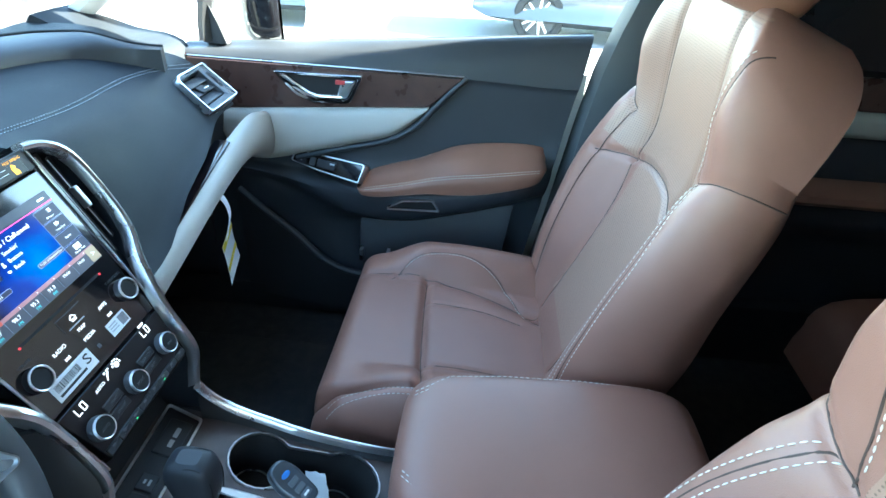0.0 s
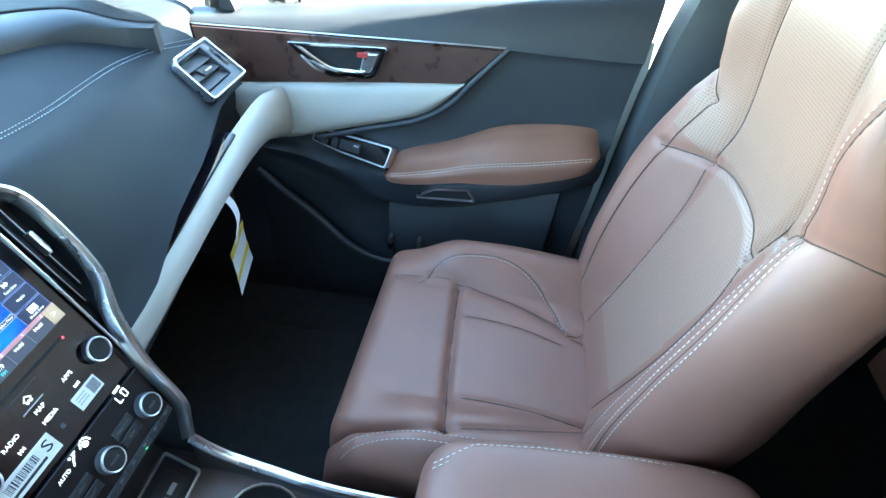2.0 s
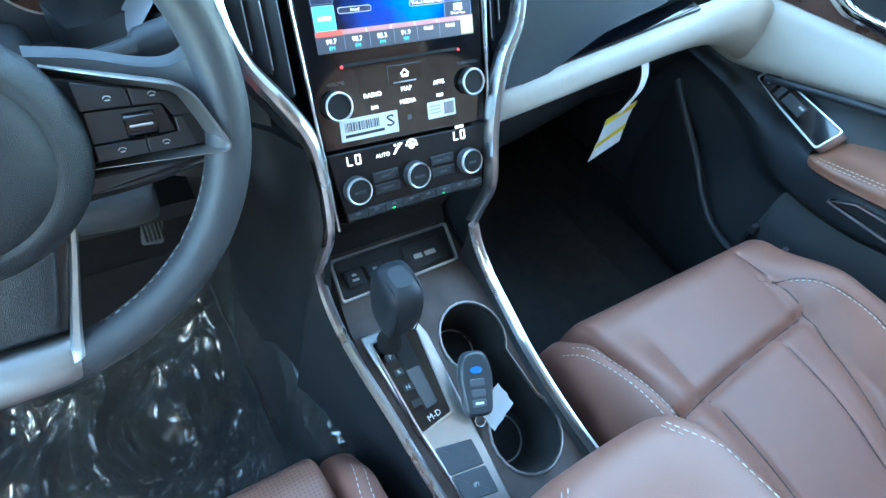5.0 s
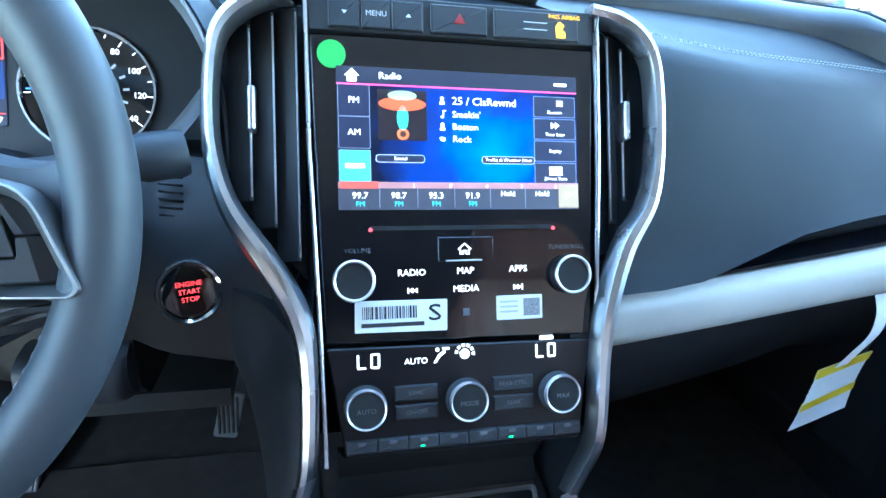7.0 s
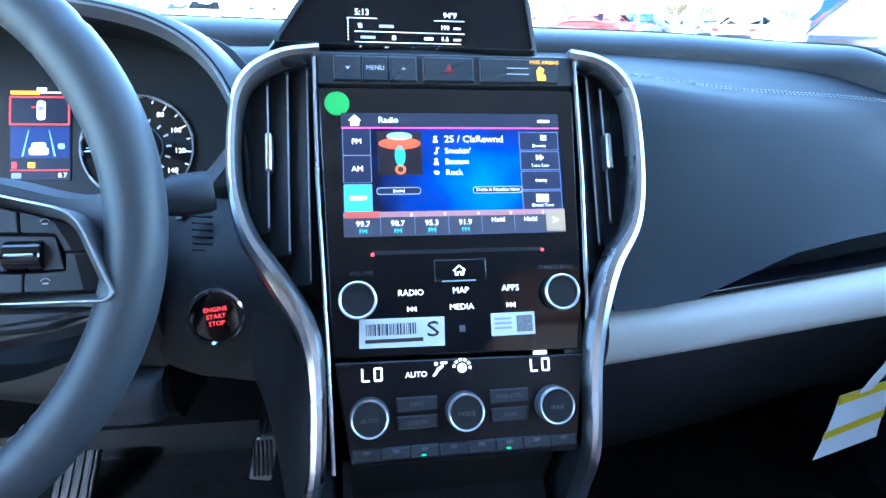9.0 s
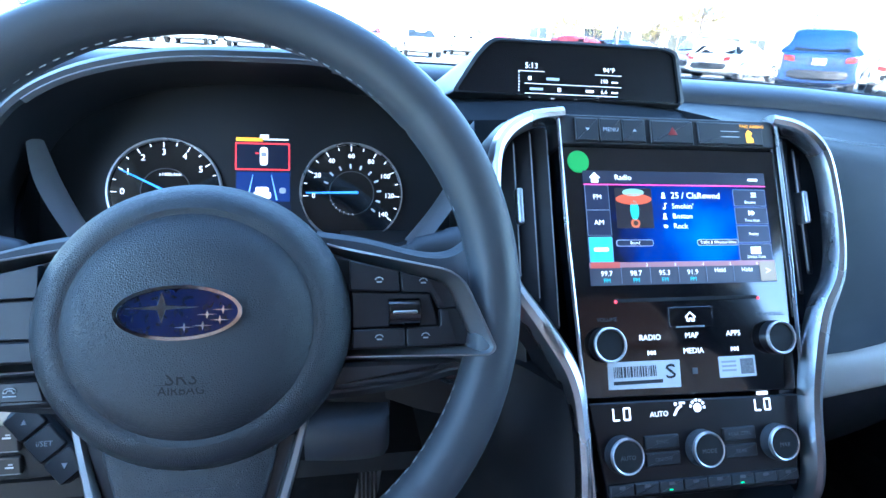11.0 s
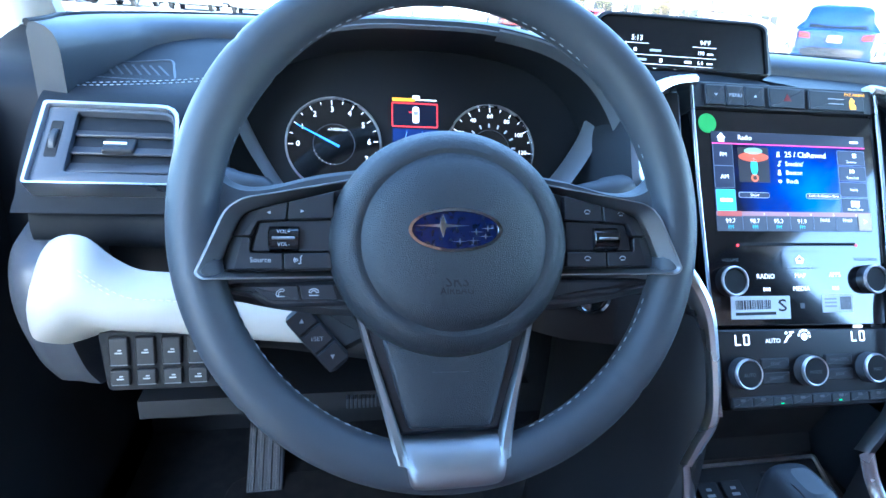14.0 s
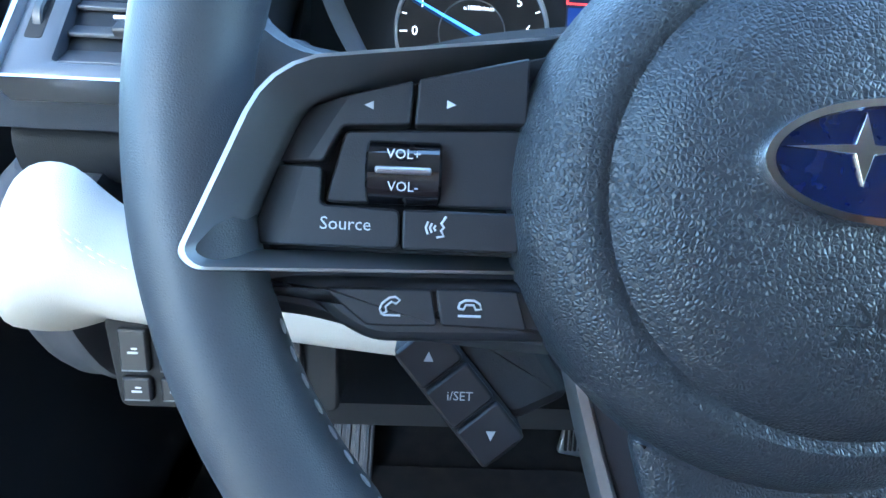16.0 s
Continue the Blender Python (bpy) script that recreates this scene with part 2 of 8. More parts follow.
# ---- car shell ----
def shell():
    car = thing("car_body", "white and grey car body shell around the dark cabin", "car", kind="structure")
    part("floor_pan", box((-0.84, -2.2, 0.36), (0.84, 1.0, 0.42)), CARPET, car, "black carpeted cabin floor")
    part("firewall", box((-0.84, 0.62, 0.42), (0.84, 0.70, 1.12)), BLACK_HARD, car)
    part("roof", loft([[(x, y, 1.66 - 0.10 * (x / 0.8) ** 2 + dz) for x, dz in ((-0.72, 0), (-0.4, 0), (0, 0), (0.4, 0), (0.72, 0), (0.72, 0.05), (0, 0.05), (-0.72, 0.05))] for y in (-2.4, -1.6, -0.9, -0.3, 0.0)], 3, 3), HEADLINER, car, "pale grey headliner")
    # box runs past the body's sides and roof to stop sun leaking in
    part("tailgate", box((-0.92, -2.45, 0.36), (0.92, -2.35, 1.72)), BLACK_HARD, car)
    for s in (-1, 1):
        part("sill", box((s * 0.86 - 0.06, -2.2, 0.36), (s * 0.86 + 0.06, 1.0, 0.50)), BLACK_HARD, car)
        part("kick_panel", loft([[(s * (0.80 - 0.0), y, z), (s * 0.87, y, z), (s * 0.87, y - 0.30, z), (s * 0.82, y - 0.30, z)] for y, z in ((0.62, 0.44), (0.62, 0.7), (0.62, 0.96))], 1, 1), BLACK_HARD, car)
        part("windscreen_pillar", loft([[(s * (x - 0.05), y, z), (s * (x - 0.03), y - 0.06, z), (s * (x + 0.05), y - 0.05, z), (s * (x + 0.05), y + 0.03, z)] for x, y, z in ((0.87, 0.66, 1.12), (0.85, 0.53, 1.22), (0.785, 0.28, 1.40), (0.70, 0.0, 1.60))], 2, 3), HEADLINER, car)
        part("centre_pillar", loft([[(s * (x - 0.05), y + w, z), (s * (x - 0.06), y, z), (s * (x - 0.05), y - w, z), (s * (x + 0.03), y - w, z), (s * (x + 0.03), y + w, z)] for x, y, z, w in ((0.86, -0.66, 0.42, 0.12), (0.86, -0.69, 0.8, 0.10), (0.86, -0.72, 1.15, 0.08), (0.80, -0.76, 1.4, 0.06), (0.71, -0.80, 1.62, 0.06))], 2, 3), PILLAR, car)
        part("rear_sill", box((s * 0.86 - 0.10, -2.2, 0.40), (s * 0.86 + 0.06, -0.80, 0.60)), BLACK_HARD, car)
        part("quarter_panel", box((s * 0.86 - 0.03, -2.4, 0.42), (s * 0.86 + 0.03, -1.7, 1.20)), BLACK_HARD, car)
        # thick opaque block in place of rear side glass, added to stop the sun
        part("sun_block", box((s * 0.845 - 0.055, -1.95, 1.20), (s * 0.845 + 0.055, -0.80, 1.62)), SUN_BLOCK, car, "dark opaque block that keeps sun out of the cabin")
        part("roof_rail", box((s * 0.755 - 0.06, -2.4, 1.56), (s * 0.755 + 0.06, -0.05, 1.66)), HEADLINER, car)
        part("rear_pillar", box((s * 0.78 - 0.03, -2.4, 1.15), (s * 0.78 + 0.03, -1.9, 1.62)), HEADLINER, car)
    part("hinge_pillar", loft([[(-0.80, 0.64, z), (-0.80, y, z), (-0.86, y - 0.02, z), (-0.89, 0.64, z)] for y, z in ((0.02, 0.44), (0.10, 0.6), (0.14, 0.8), (0.16, 1.05), (0.20, 1.14))], 1, 2), BLACK_HARD, car)
    # bonnet and cowl ahead of the glass
    part("cowl", box((-0.80, 0.60, 1.02), (0.80, 0.82, 1.135)), BLACK_HARD, car)
    part("bonnet", loft([[(x, y, z - 0.05 * (x / 0.8) ** 2) for x in (-0.84, -0.4, 0, 0.4, 0.84)] + [(x, y, z - 0.15) for x in (0.84, 0, -0.84)] for y, z in ((0.80, 1.125), (1.2, 1.12), (1.75, 1.06), (2.05, 0.94))], 2, 3), CAR_WHITE, car, "white bonnet")
    return car


SUN_BLOCK = mat("dark_sun_block", (0.012, 0.014, 0.016), 0.08)
FAINT = mat("faint_switch_grey", (0.16, 0.17, 0.18), 0.6)
VENT_GREY = mat("dark_grey_plastic", (0.055, 0.060, 0.072), 0.45, grain=0.25, grain_size=1500)
SLAT = mat("grey_slat_plastic", (0.035, 0.038, 0.046), 0.4, grain=0.2, grain_size=1500)
GREY_PRINT = mat("grey_print", (0.42, 0.43, 0.45), 0.6, vary=0.04)
HEADLINER = mat("grey_headliner", (0.55, 0.56, 0.56), 0.9, grain=0.4, grain_size=1200)
PILLAR = mat("dark_pillar_trim", (0.05, 0.055, 0.06), 0.6, grain=0.3)
CAR_WHITE = mat("white_car_paint", (0.75, 0.75, 0.74), 0.3, coat=0.7, vary=0.03)
WOOD = mat("brown_woodgrain", (0.060, 0.030, 0.024), 0.32, vary=0.25, vary_size=30, coat=0.25)
shell()


def glass_mat(name, tint, rough=0.0):
    m = bpy.data.materials.new(name)
    m.use_nodes = True
    nt = m.node_tree
    nt.nodes.remove(nt.nodes["Principled BSDF"])
    out = nt.nodes["Material Output"]
    tr, gl, mx, fz = (nt.nodes.new(n) for n in ("ShaderNodeBsdfTransparent", "ShaderNodeBsdfGlossy", "ShaderNodeMixShader", "ShaderNodeFresnel"))
    tr.inputs[0].default_value = (*tint, 1)
    gl.inputs["Roughness"].default_value = rough
    fz.inputs["IOR"].default_value = 1.25
    nt.links.new(fz.outputs[0], mx.inputs[0])
    nt.links.new(tr.outputs[0], mx.inputs[1])
    nt.links.new(gl.outputs[0], mx.inputs[2])
    nt.links.new(mx.outputs[0], out.inputs[0])
    return m


GLASS = glass_mat("clear_glass", (0.93, 0.96, 0.95))
TINT_GLASS = glass_mat("tinted_side_glass", (0.78, 0.83, 0.82))


def windscreen():
    rows = []
    for y, z, w in ((0.58, 1.19, 0.79), (0.44, 1.30, 0.775), (0.26, 1.43, 0.745), (0.02, 1.60, 0.68)):
        rows.append([(x, y + 0.06 * (1 - (x / w) ** 2) * (1 if y > 0.1 else 0.6), z) for x in (-w, -w / 2, 0, w / 2, w)])
    bm = loft(rows, 3, 3, closed_u=False, caps=False)
    bmesh.ops.solidify(bm, geom=bm.faces[:], thickness=0.005)
    ob = setting("windscreen", bm, GLASS, "clear laminated windscreen glass above the dashboard", "windscreen")
    ob.visible_shadow = False


windscreen()


# ---- dashboard ----
def dash():
    d = thing("dashboard", "black stitched leatherette dashboard with ivory band and silver vents", "dashboard")

    def top(x):
        return 1.165 + 0.035 * math.exp(-(x / 0.26) ** 2) + (0.02 * math.exp(-((x + 0.36) / 0.16) ** 2))

    # padded upper body: closed profiles from side to side
    def lower(x):
        a = abs(x)
        return 0.085 + 0.07 * min(1, max(0, (a - 0.15) / 0.42)) if x < 0 else 0.057 + 0.18 * max(0, min(a, 0.64) - 0.15) + 0.024 * max(0, min(1, (a - 0.47) / 0.09))

    def pad(xs):
        rows = []
        for x in xs:
            yl, zt = lower(x), top(x)
            zb = 1.050 - (0.040 * (1 - sstep(0.17, 0.36, x)) if x > 0 else 0.0)
            rows.append([(x, yl + 0.004, zb), (x, yl - 0.004, zb + 0.017), (x, yl + 0.028, 1.105 - (1.050 - zb) * 0.5), (x, yl + 0.075, zt - 0.022), (x, yl + 0.14, zt - 0.006), (x, 0.42, 1.194), (x, 0.54, 1.196), (x, 0.58, 1.186), (x, 0.58, 1.10), (x, 0.4, 1.04)])
        return loft(rows, 3, 2)
    RIGHT_PAD = [0.125, 0.2, 0.3, 0.42, 0.52, 0.6, 0.66, 0.695, 0.705]
    LEFT_PAD = [-0.712, -0.70, -0.67, -0.62, -0.58, -0.54]
    part("upper_pad", pad(RIGHT_PAD), BLACK_PAD, d, "black stitched leatherette pad")
    part("upper_pad", pad(LEFT_PAD), BLACK_PAD, d)
    for s in (1, -1):
        part("end_cap", loft([[(s * x, 0.31, 0.86), (s * x, 0.30, 1.10), (s * x, 0.33, top(s * x) - 0.010), (s * x, 0.42, top(s * x) + 0.004), (s * x, 0.50, 1.190), (s * x, 0.57, 1.190), (s * x, 0.58, 0.9), (s * x, 0.5, 0.86)] for x in (0.695, 0.75, 0.80, 0.845)], 3, 2), BLACK_PAD, d)
    # body behind cluster and stack
    rows = []
    for x in (-0.56, -0.5, -0.36, -0.2, -0.12, 0, 0.12, 0.14):
        zt = top(x)
        rows.append([(x, 0.30, 1.02), (x, 0.27, 1.10), (x, 0.27, zt - 0.02), (x, 0.34, zt), (x, 0.43, max(zt, 1.192)), (x, 0.54, 1.196), (x, 0.58, 1.186), (x, 0.58, 1.0)])
    part("centre_pad", loft(rows, 2, 2), BLACK_PAD, d)
    # lower bodies: glovebox side and knee side
    rows = []
    for x in (0.13, 0.3, 0.5, 0.66, 0.78):
        yl = lower(x) + 0.055
        rows.append([(x, yl + 0.02, 1.045), (x, yl, 0.96), (x, yl - 0.01, 0.90), (x, yl + 0.04, 0.78), (x, yl + 0.16, 0.66), (x, 0.55, 0.66), (x, 0.6, 1.0)])
    part("glovebox", loft(rows, 3, 2), BLACK_HARD, d)
    rows = []
    for x in (-0.24, -0.3, -0.5, -0.6, -0.66):
        yl = lower(x) + 0.035 if x < -0.35 else lower(x) + 0.01
        rows.append([(x, yl + 0.02, 1.045), (x, yl, 0.96), (x, yl - 0.006, 0.91), (x, yl + 0.004, 0.885), (x, yl + 0.06, 0.865), (x, 0.55, 0.84), (x, 0.6, 1.0)])
    part("knee_panel", loft(rows, 3, 2), BLACK_HARD, d)
    # the lip's paler grey holds the reflection along the black panel's edge
    part("knee_lip", loft([[(x, 0.082 + dy, 0.936), (x, 0.076 + dy, 0.915), (x, 0.088 + dy, 0.894), (x, 0.12, 0.900), (x, 0.12, 0.936)] for x, dy in ((-0.315, 0.004), (-0.28, 0.0), (-0.25, 0.002), (-0.242, 0.012))], 3, 3), VENT_GREY, d, "knee panel lip, greyer for the light it reflects")
    # ivory band
    def band(pts):
        rows = []
        for x, y, zl, zh, b in pts:
            zm = (zl + zh) / 2
            rows.append([(x, y + 0.022, zh - 0.001), (x, y + 0.004, zh), (x, y - b, zm + 0.012), (x, y - b, zm - 0.014), (x, y + 0.006, zl), (x, y + 0.03, zl - 0.004)])
        return loft(rows, 3, 3)
    part("ivory_band", band([(0.125, 0.042, 0.952, 1.000, 0.006), (0.25, 0.061, 0.953, 1.003, 0.007), (0.42, 0.084, 0.958, 1.012, 0.008), (0.58, 0.096, 0.963, 1.028, 0.007), (0.68, 0.098, 0.955, 1.034, 0.006), (0.740, 0.100, 0.932, 1.020, 0.004), (0.800, 0.110, 0.905, 1.002, 0.002)]), CREAM, d, "ivory leatherette band")
    part("ivory_band", band([(-0.697, 0.120, 0.956, 0.976, 0.002), (-0.690, 0.098, 0.948, 1.000, 0.010), (-0.676, 0.090, 0.948, 1.028, 0.016), (-0.660, 0.088, 0.953, 1.039, 0.018), (-0.642, 0.088, 0.959, 1.038, 0.018), (-0.624, 0.088, 0.962, 1.022, 0.018), (-0.604, 0.088, 0.964, 1.011, 0.018), (-0.574, 0.087, 0.962, 1.008, 0.016), (-0.52, 0.086, 0.954, 1.000, 0.014), (-0.463, 0.085, 0.948, 0.992, 0.012), (-0.42, 0.085, 0.947, 0.985, 0.008), (-0.39, 0.090, 0.950, 0.975, 0.002)]), CREAM, d)
    part("side_panel", loft([[(-0.660, y + 0.006, z), (-0.690, y, z), (-0.715, y + 0.010, z), (-0.735, y + 0.06, z), (-0.735, 0.30, z), (-0.66, 0.30, z)] for y, z in ((0.150, 0.872), (0.128, 0.905), (0.112, 0.95), (0.110, 0.985), (0.122, 1.010), (0.150, 1.022))], 3, 3), VENT_GREY, d, "grey outer end of the dashboard")
    for dz in (0.0, 0.0045):
        stitches(d, "stitching", cr([(-0.640, 0.0745, 1.028 - dz), (-0.624, 0.0735, 1.014 - dz), (-0.604, 0.0725, 1.003 - dz), (-0.574, 0.0725, 1.000 - dz), (-0.53, 0.0735, 0.994 - dz)], 5), 0.004, 0.002, 0.0005)
    part("shelf_lip", loft([[(x, y + 0.030, z + 0.006), (x, y + 0.004, z + 0.007), (x, y, z + 0.002), (x, y + 0.006, z - 0.003), (x, y + 0.03, z - 0.003)] for x, y, z in ((0.20, 0.056, 1.004), (0.28, 0.068, 1.007), (0.38, 0.082, 1.012), (0.48, 0.094, 1.020), (0.55, 0.100, 1.027))], 3, 3), GLOSS, d, "gloss black lip of the dashboard shelf")
    # side vents
    for s in (1, -1):
        m = fr((s * 0.658, 0.188, 1.096), (1, 0, 0), (0, 0.064, 0.056)) @ Matrix.Translation((0, 0, 0.016))

        def vq(pts, r):
            o_ = [(s * a, b) for a, b in pts]
            return rpoly(o_ if s > 0 else o_[::-1], r if s > 0 else r[::-1])
        o = vq([(-0.083, -0.048), (0.042, -0.048), (0.042, 0.043), (-0.076, 0.043)], [0.010, 0.004, 0.004, 0.018])
        i = vq([(-0.0795, -0.0455), (0.0385, -0.0455), (0.0375, 0.0385), (-0.0715, 0.0385)], [0.008, 0.003, 0.003, 0.015])
        vent = part("side_vent", rim(m, o, i, -0.03, 0.007, 0.002), SATIN, d, "silver-framed air vent")
        ii = vq([(-0.0755, -0.034), (0.0135, -0.032), (0.0135, 0.034), (-0.070, 0.033)], [0.006, 0.003, 0.003, 0.012])
        part("surround", rim(m, i, ii, -0.03, 0.003, 0.0015), VENT_GREY, vent)
        part("vent_box", plate(m, vq([(-0.078, -0.036), (0.016, -0.036), (0.016, 0.036), (-0.078, 0.036)], [0.002] * 4), -0.045, -0.036), RUBBER, vent)
        for k in range(3):
            v = -0.020 + k * 0.020
            part("slat", plate(m @ pose(s * -0.0305, v, -0.007, -24, 0, 0), rrect(0.088, 0.021, 0.002), -0.0011, 0.0011, 0.0008), SLAT, vent)
        tab = part("vent_tab", plate(m @ pose(s * -0.026, 0.0, -0.004, -20, 0, 0), rrect(0.027, 0.020, 0.003), -0.0016, 0.0030, 0.0015), BLACK_HARD, vent)
        part("tab_edge", tube([m @ Vector((s * -0.026 + q, -0.0035, 0.006)) for q in (-0.0095, 0.0, 0.0095)], 0.0015, 8), SATIN, tab, "bright tab edge")
        part("wheel_slot", plate(m, rrect(0.010, 0.040, 0.002, s * 0.0265, 0.002), 0.001, 0.0034, 0.0003), RUBBER, vent)
        part("thumb_wheel", lathe(fr(m @ Vector((s * 0.0265, 0.002, -0.009)), m.col[1][:3], m.col[2][:3]), [(0.0155, -0.003), (0.0165, -0.002), (0.0165, 0.002), (0.0155, 0.003)], 28), BLACK_SOFT, vent)
        # roll under the vent with a bright line above
        rows = []
        for x in (0.545, 0.60, 0.66, 0.695, 0.708):
            y0 = lower(x)
            rows.append([(s * x, y0 + 0.03, 1.050), (s * x, y0 - 0.004, 1.052), (s * x, y0 - 0.014, 1.040), (s * x, y0 - 0.010, 1.018), (s * x, y0 + 0.012, 1.008), (s * x, y0 + 0.04, 1.012)])
        if s < 0:
            part("lower_roll", loft(rows, 3, 3), BLACK_PAD, d)
            part("bright_line", tube([Vector((s * x, lower(x) - 0.006, 1.0545)) for x in (0.545, 0.60, 0.66, 0.706)], 0.0022, 8), SATIN, d)
    # stitched seam pairs along the pads
    for bm, plan in ((pad(RIGHT_PAD), [(0.15, 0.208), (0.24, 0.214), (0.34, 0.224), (0.44, 0.240), (0.52, 0.249), (0.60, 0.244), (0.66, 0.232), (0.700, 0.222)]), (pad(LEFT_PAD), [(-0.706, 0.245), (-0.66, 0.252), (-0.61, 0.262), (-0.56, 0.272)])):
        tree = BVHTree.FromBMesh(bm)
        for k in (0.0, 0.009):
            pts = []
            for p in cr([Vector((a, b + k, 0)) for a, b in plan], 8):
                hit = tree.ray_cast(Vector((p.x, p.y, 1.6)), Vector((0, 0, -1)))[0]
                if hit:
                    pts.append(hit + Vector((0, 0, 0.0006)))
            stitches(d, "stitching", pts, 0.004, 0.002, 0.0006, GREY_THREAD)
        # speaker grille let into the pad's top
        s = 1 if plan[0][0] > 0 else -1
        a, b, c = (tree.ray_cast(Vector((s * x, y, 1.6)), Vector((0, 0, -1)))[0] for x, y in ((0.645, 0.30), (0.645, 0.33), (0.66, 0.30)))
        m = fr(a, (c - a) * s, b - a)
        o = rpoly([(-0.045, -0.030), (0.050, -0.022), (0.040, 0.014), (-0.030, 0.034)] if s > 0 else [(-0.050, -0.022), (0.045, -0.030), (0.030, 0.034), (-0.040, 0.014)], 0.010)
        g = part("speaker_grille", rim(m, o, [p * 0.94 for p in o], -0.004, 0.0018, 0.0006), VENT_GREY, d)
        part("mesh", plate(m, [p * 0.95 for p in o], -0.004, 0.0005, 0.0003), RUBBER, g)
        for k in range(7):
            part("rib", plate(m @ pose(s * (-0.026 + k * 0.009), 0.0, 0, 0, 0, s * -30), rrect(0.0022, 0.032, 0.0008), 0.0, 0.0014, 0.0004), BLACK_SOFT, g)
        bm.free()
    # raised rear edge under the glass
    half = [(0.0, 0.432, 1.199), (0.20, 0.422, 1.199), (0.374, 0.396, 1.197), (0.47, 0.372, 1.192), (0.54, 0.342, 1.188), (0.586, 0.290, 1.186), (0.606, 0.235, 1.184)]
    left = [(-0.690, 0.232, 1.182), (-0.682, 0.268, 1.1845), (-0.664, 0.325, 1.189), (-0.643, 0.380, 1.1915), (-0.600, 0.420, 1.195), (-0.535, 0.432, 1.199), (-0.374, 0.434, 1.201), (-0.20, 0.433, 1.200)]
    line = cr([Vector(p) for p in left + half], 5)
    rows, rim_line = [], []
    for i, p in enumerate(line):
        t = (line[min(i + 1, len(line) - 1)] - line[max(i - 1, 0)]).normalized()
        nn = Vector((-t.y, t.x, 0)).normalized()
        wd = 1 - 0.72 * sstep(0.50, 0.60, p.x) - 0.45 * sstep(0.58, 0.66, -p.x) - 0.25 * sstep(0.67, 0.69, -p.x)
        lo_ = 1 - 0.95 * sstep(0.55, 0.604, p.x)
        rows.append([p + nn * a_ * wd + Vector((0, 0, b_ * lo_ if b_ > 0 else b_)) for a_, b_ in ((-0.001, -0.045), (-0.001, 0.000), (0.004, 0.009), (0.014, 0.016), (0.035, 0.022), (0.065, 0.025), (0.085, 0.024), (0.096, 0.016), (0.098, -0.05))])
        rim_line.append(p + nn * 0.090 * wd + Vector((0, 0, 0.024 * lo_)))
    part("rear_ledge", skin(rows, caps=True), BLACK_SOFT, d, "smooth black ledge under the windscreen")
    part("glass_seal", tube(rim_line, 0.0035, 8), RUBBER, d)
    # knee switches: two rows on a dark panel, and the fascia round the start button
    m = fr((-0.580, 0.090, 0.932), (1, 0, 0), (0, 0.20, 1))
    sp = part("switch_panel", plate(m, rpoly([(-0.058, -0.029), (0.070, -0.029), (0.070, 0.028), (-0.063, 0.028)], 0.006), -0.03, 0.0, 0.002), RUBBER, d)
    for r, (v, h) in enumerate(((0.0095, 0.0265), (-0.0150, 0.0150))):
        for k in range(5):
            u = -0.0455 + k * 0.0218
            b = part("switch", plate(m, rrect(0.0165, h, 0.002, u, v), 0.0, 0.004, 0.0015), BLACK_HARD, sp)
            part("symbol", merge(plate(m, rrect(0.0060, 0.0014, 0.0004, u, v - 0.001), 0.004, 0.0043, 0.0001), plate(m, rrect(0.0034, 0.0012, 0.0004, u + 0.001, v + 0.0015), 0.004, 0.0043, 0.0001)), GREY_PRINT, b)
            # a paler line along the switch's lower edge
            part("pale_edge", plate(m, rrect(0.0145, 0.0008, 0.0002, u, v - h / 2 + 0.001), 0.0035, 0.0044, 0.0001), FAINT, b)
    part("centre_fascia", loft([[(-0.27, 0.14, z), (-0.22, y + 0.012, z), (-0.19, y, z), (-0.15, y - 0.012, z), (-0.118, y - 0.02, z), (-0.118, 0.24, z), (-0.27, 0.24, z)] for y, z in ((0.078, 0.943), (0.080, 0.955), (0.090, 1.00), (0.120, 1.05), (0.15, 1.075))], 2, 2), BLACK_HARD, d)
    part("stack_flank", loft([[(x0, y0, z), (x1, y1, z), (x2, y2, z), (x2 - 0.004, 0.16, z), (x2, 0.24, z), (-0.104, 0.24, z), (-0.104, y0 + 0.02, z)] for z, x0, y0, x1, y1, x2, y2 in ((0.42, -0.146, -0.030, -0.158, 0.030, -0.164, 0.10), (0.60, -0.132, -0.030, -0.146, 0.026, -0.154, 0.09), (0.76, -0.127, -0.030, -0.136, 0.022, -0.148, 0.084), (0.86, -0.124, -0.026, -0.137, 0.022, -0.150, 0.078), (0.92, -0.119, -0.018, -0.137, 0.030, -0.158, 0.077), (0.955, -0.115, -0.006, -0.136, 0.040, -0.168, 0.080), (1.0, -0.112, 0.012, -0.136, 0.055, -0.165, 0.090))], 3, 3), BLACK_HARD, d, "smooth black side of the centre stack")
    for k in range(6):
        part("grille_slot", tube([Vector((-0.211, 0.1215 + k * 0.0022, 1.040 + k * 0.0052)), Vector((-0.194, 0.1165 + k * 0.0022, 1.040 + k * 0.0052))], 0.0011, 6), RUBBER, d)
    # hush panel and foot well
    part("hush_panel", box((-0.66, 0.20, 0.782), (-0.19, 0.62, 0.806)), BLACK_HARD, d)
    for k in range(9):
        part("hush_slot", box((-0.424 + k * 0.0050, 0.192, 0.787), (-0.4215 + k * 0.0050, 0.202, 0.801)), VENT_GREY, d)
    return d


DASH = dash()




# ---- glowing prints ----
def glow(name, color, power):
    return mat(name, color, 0.4, emit=power, vary=0.0)


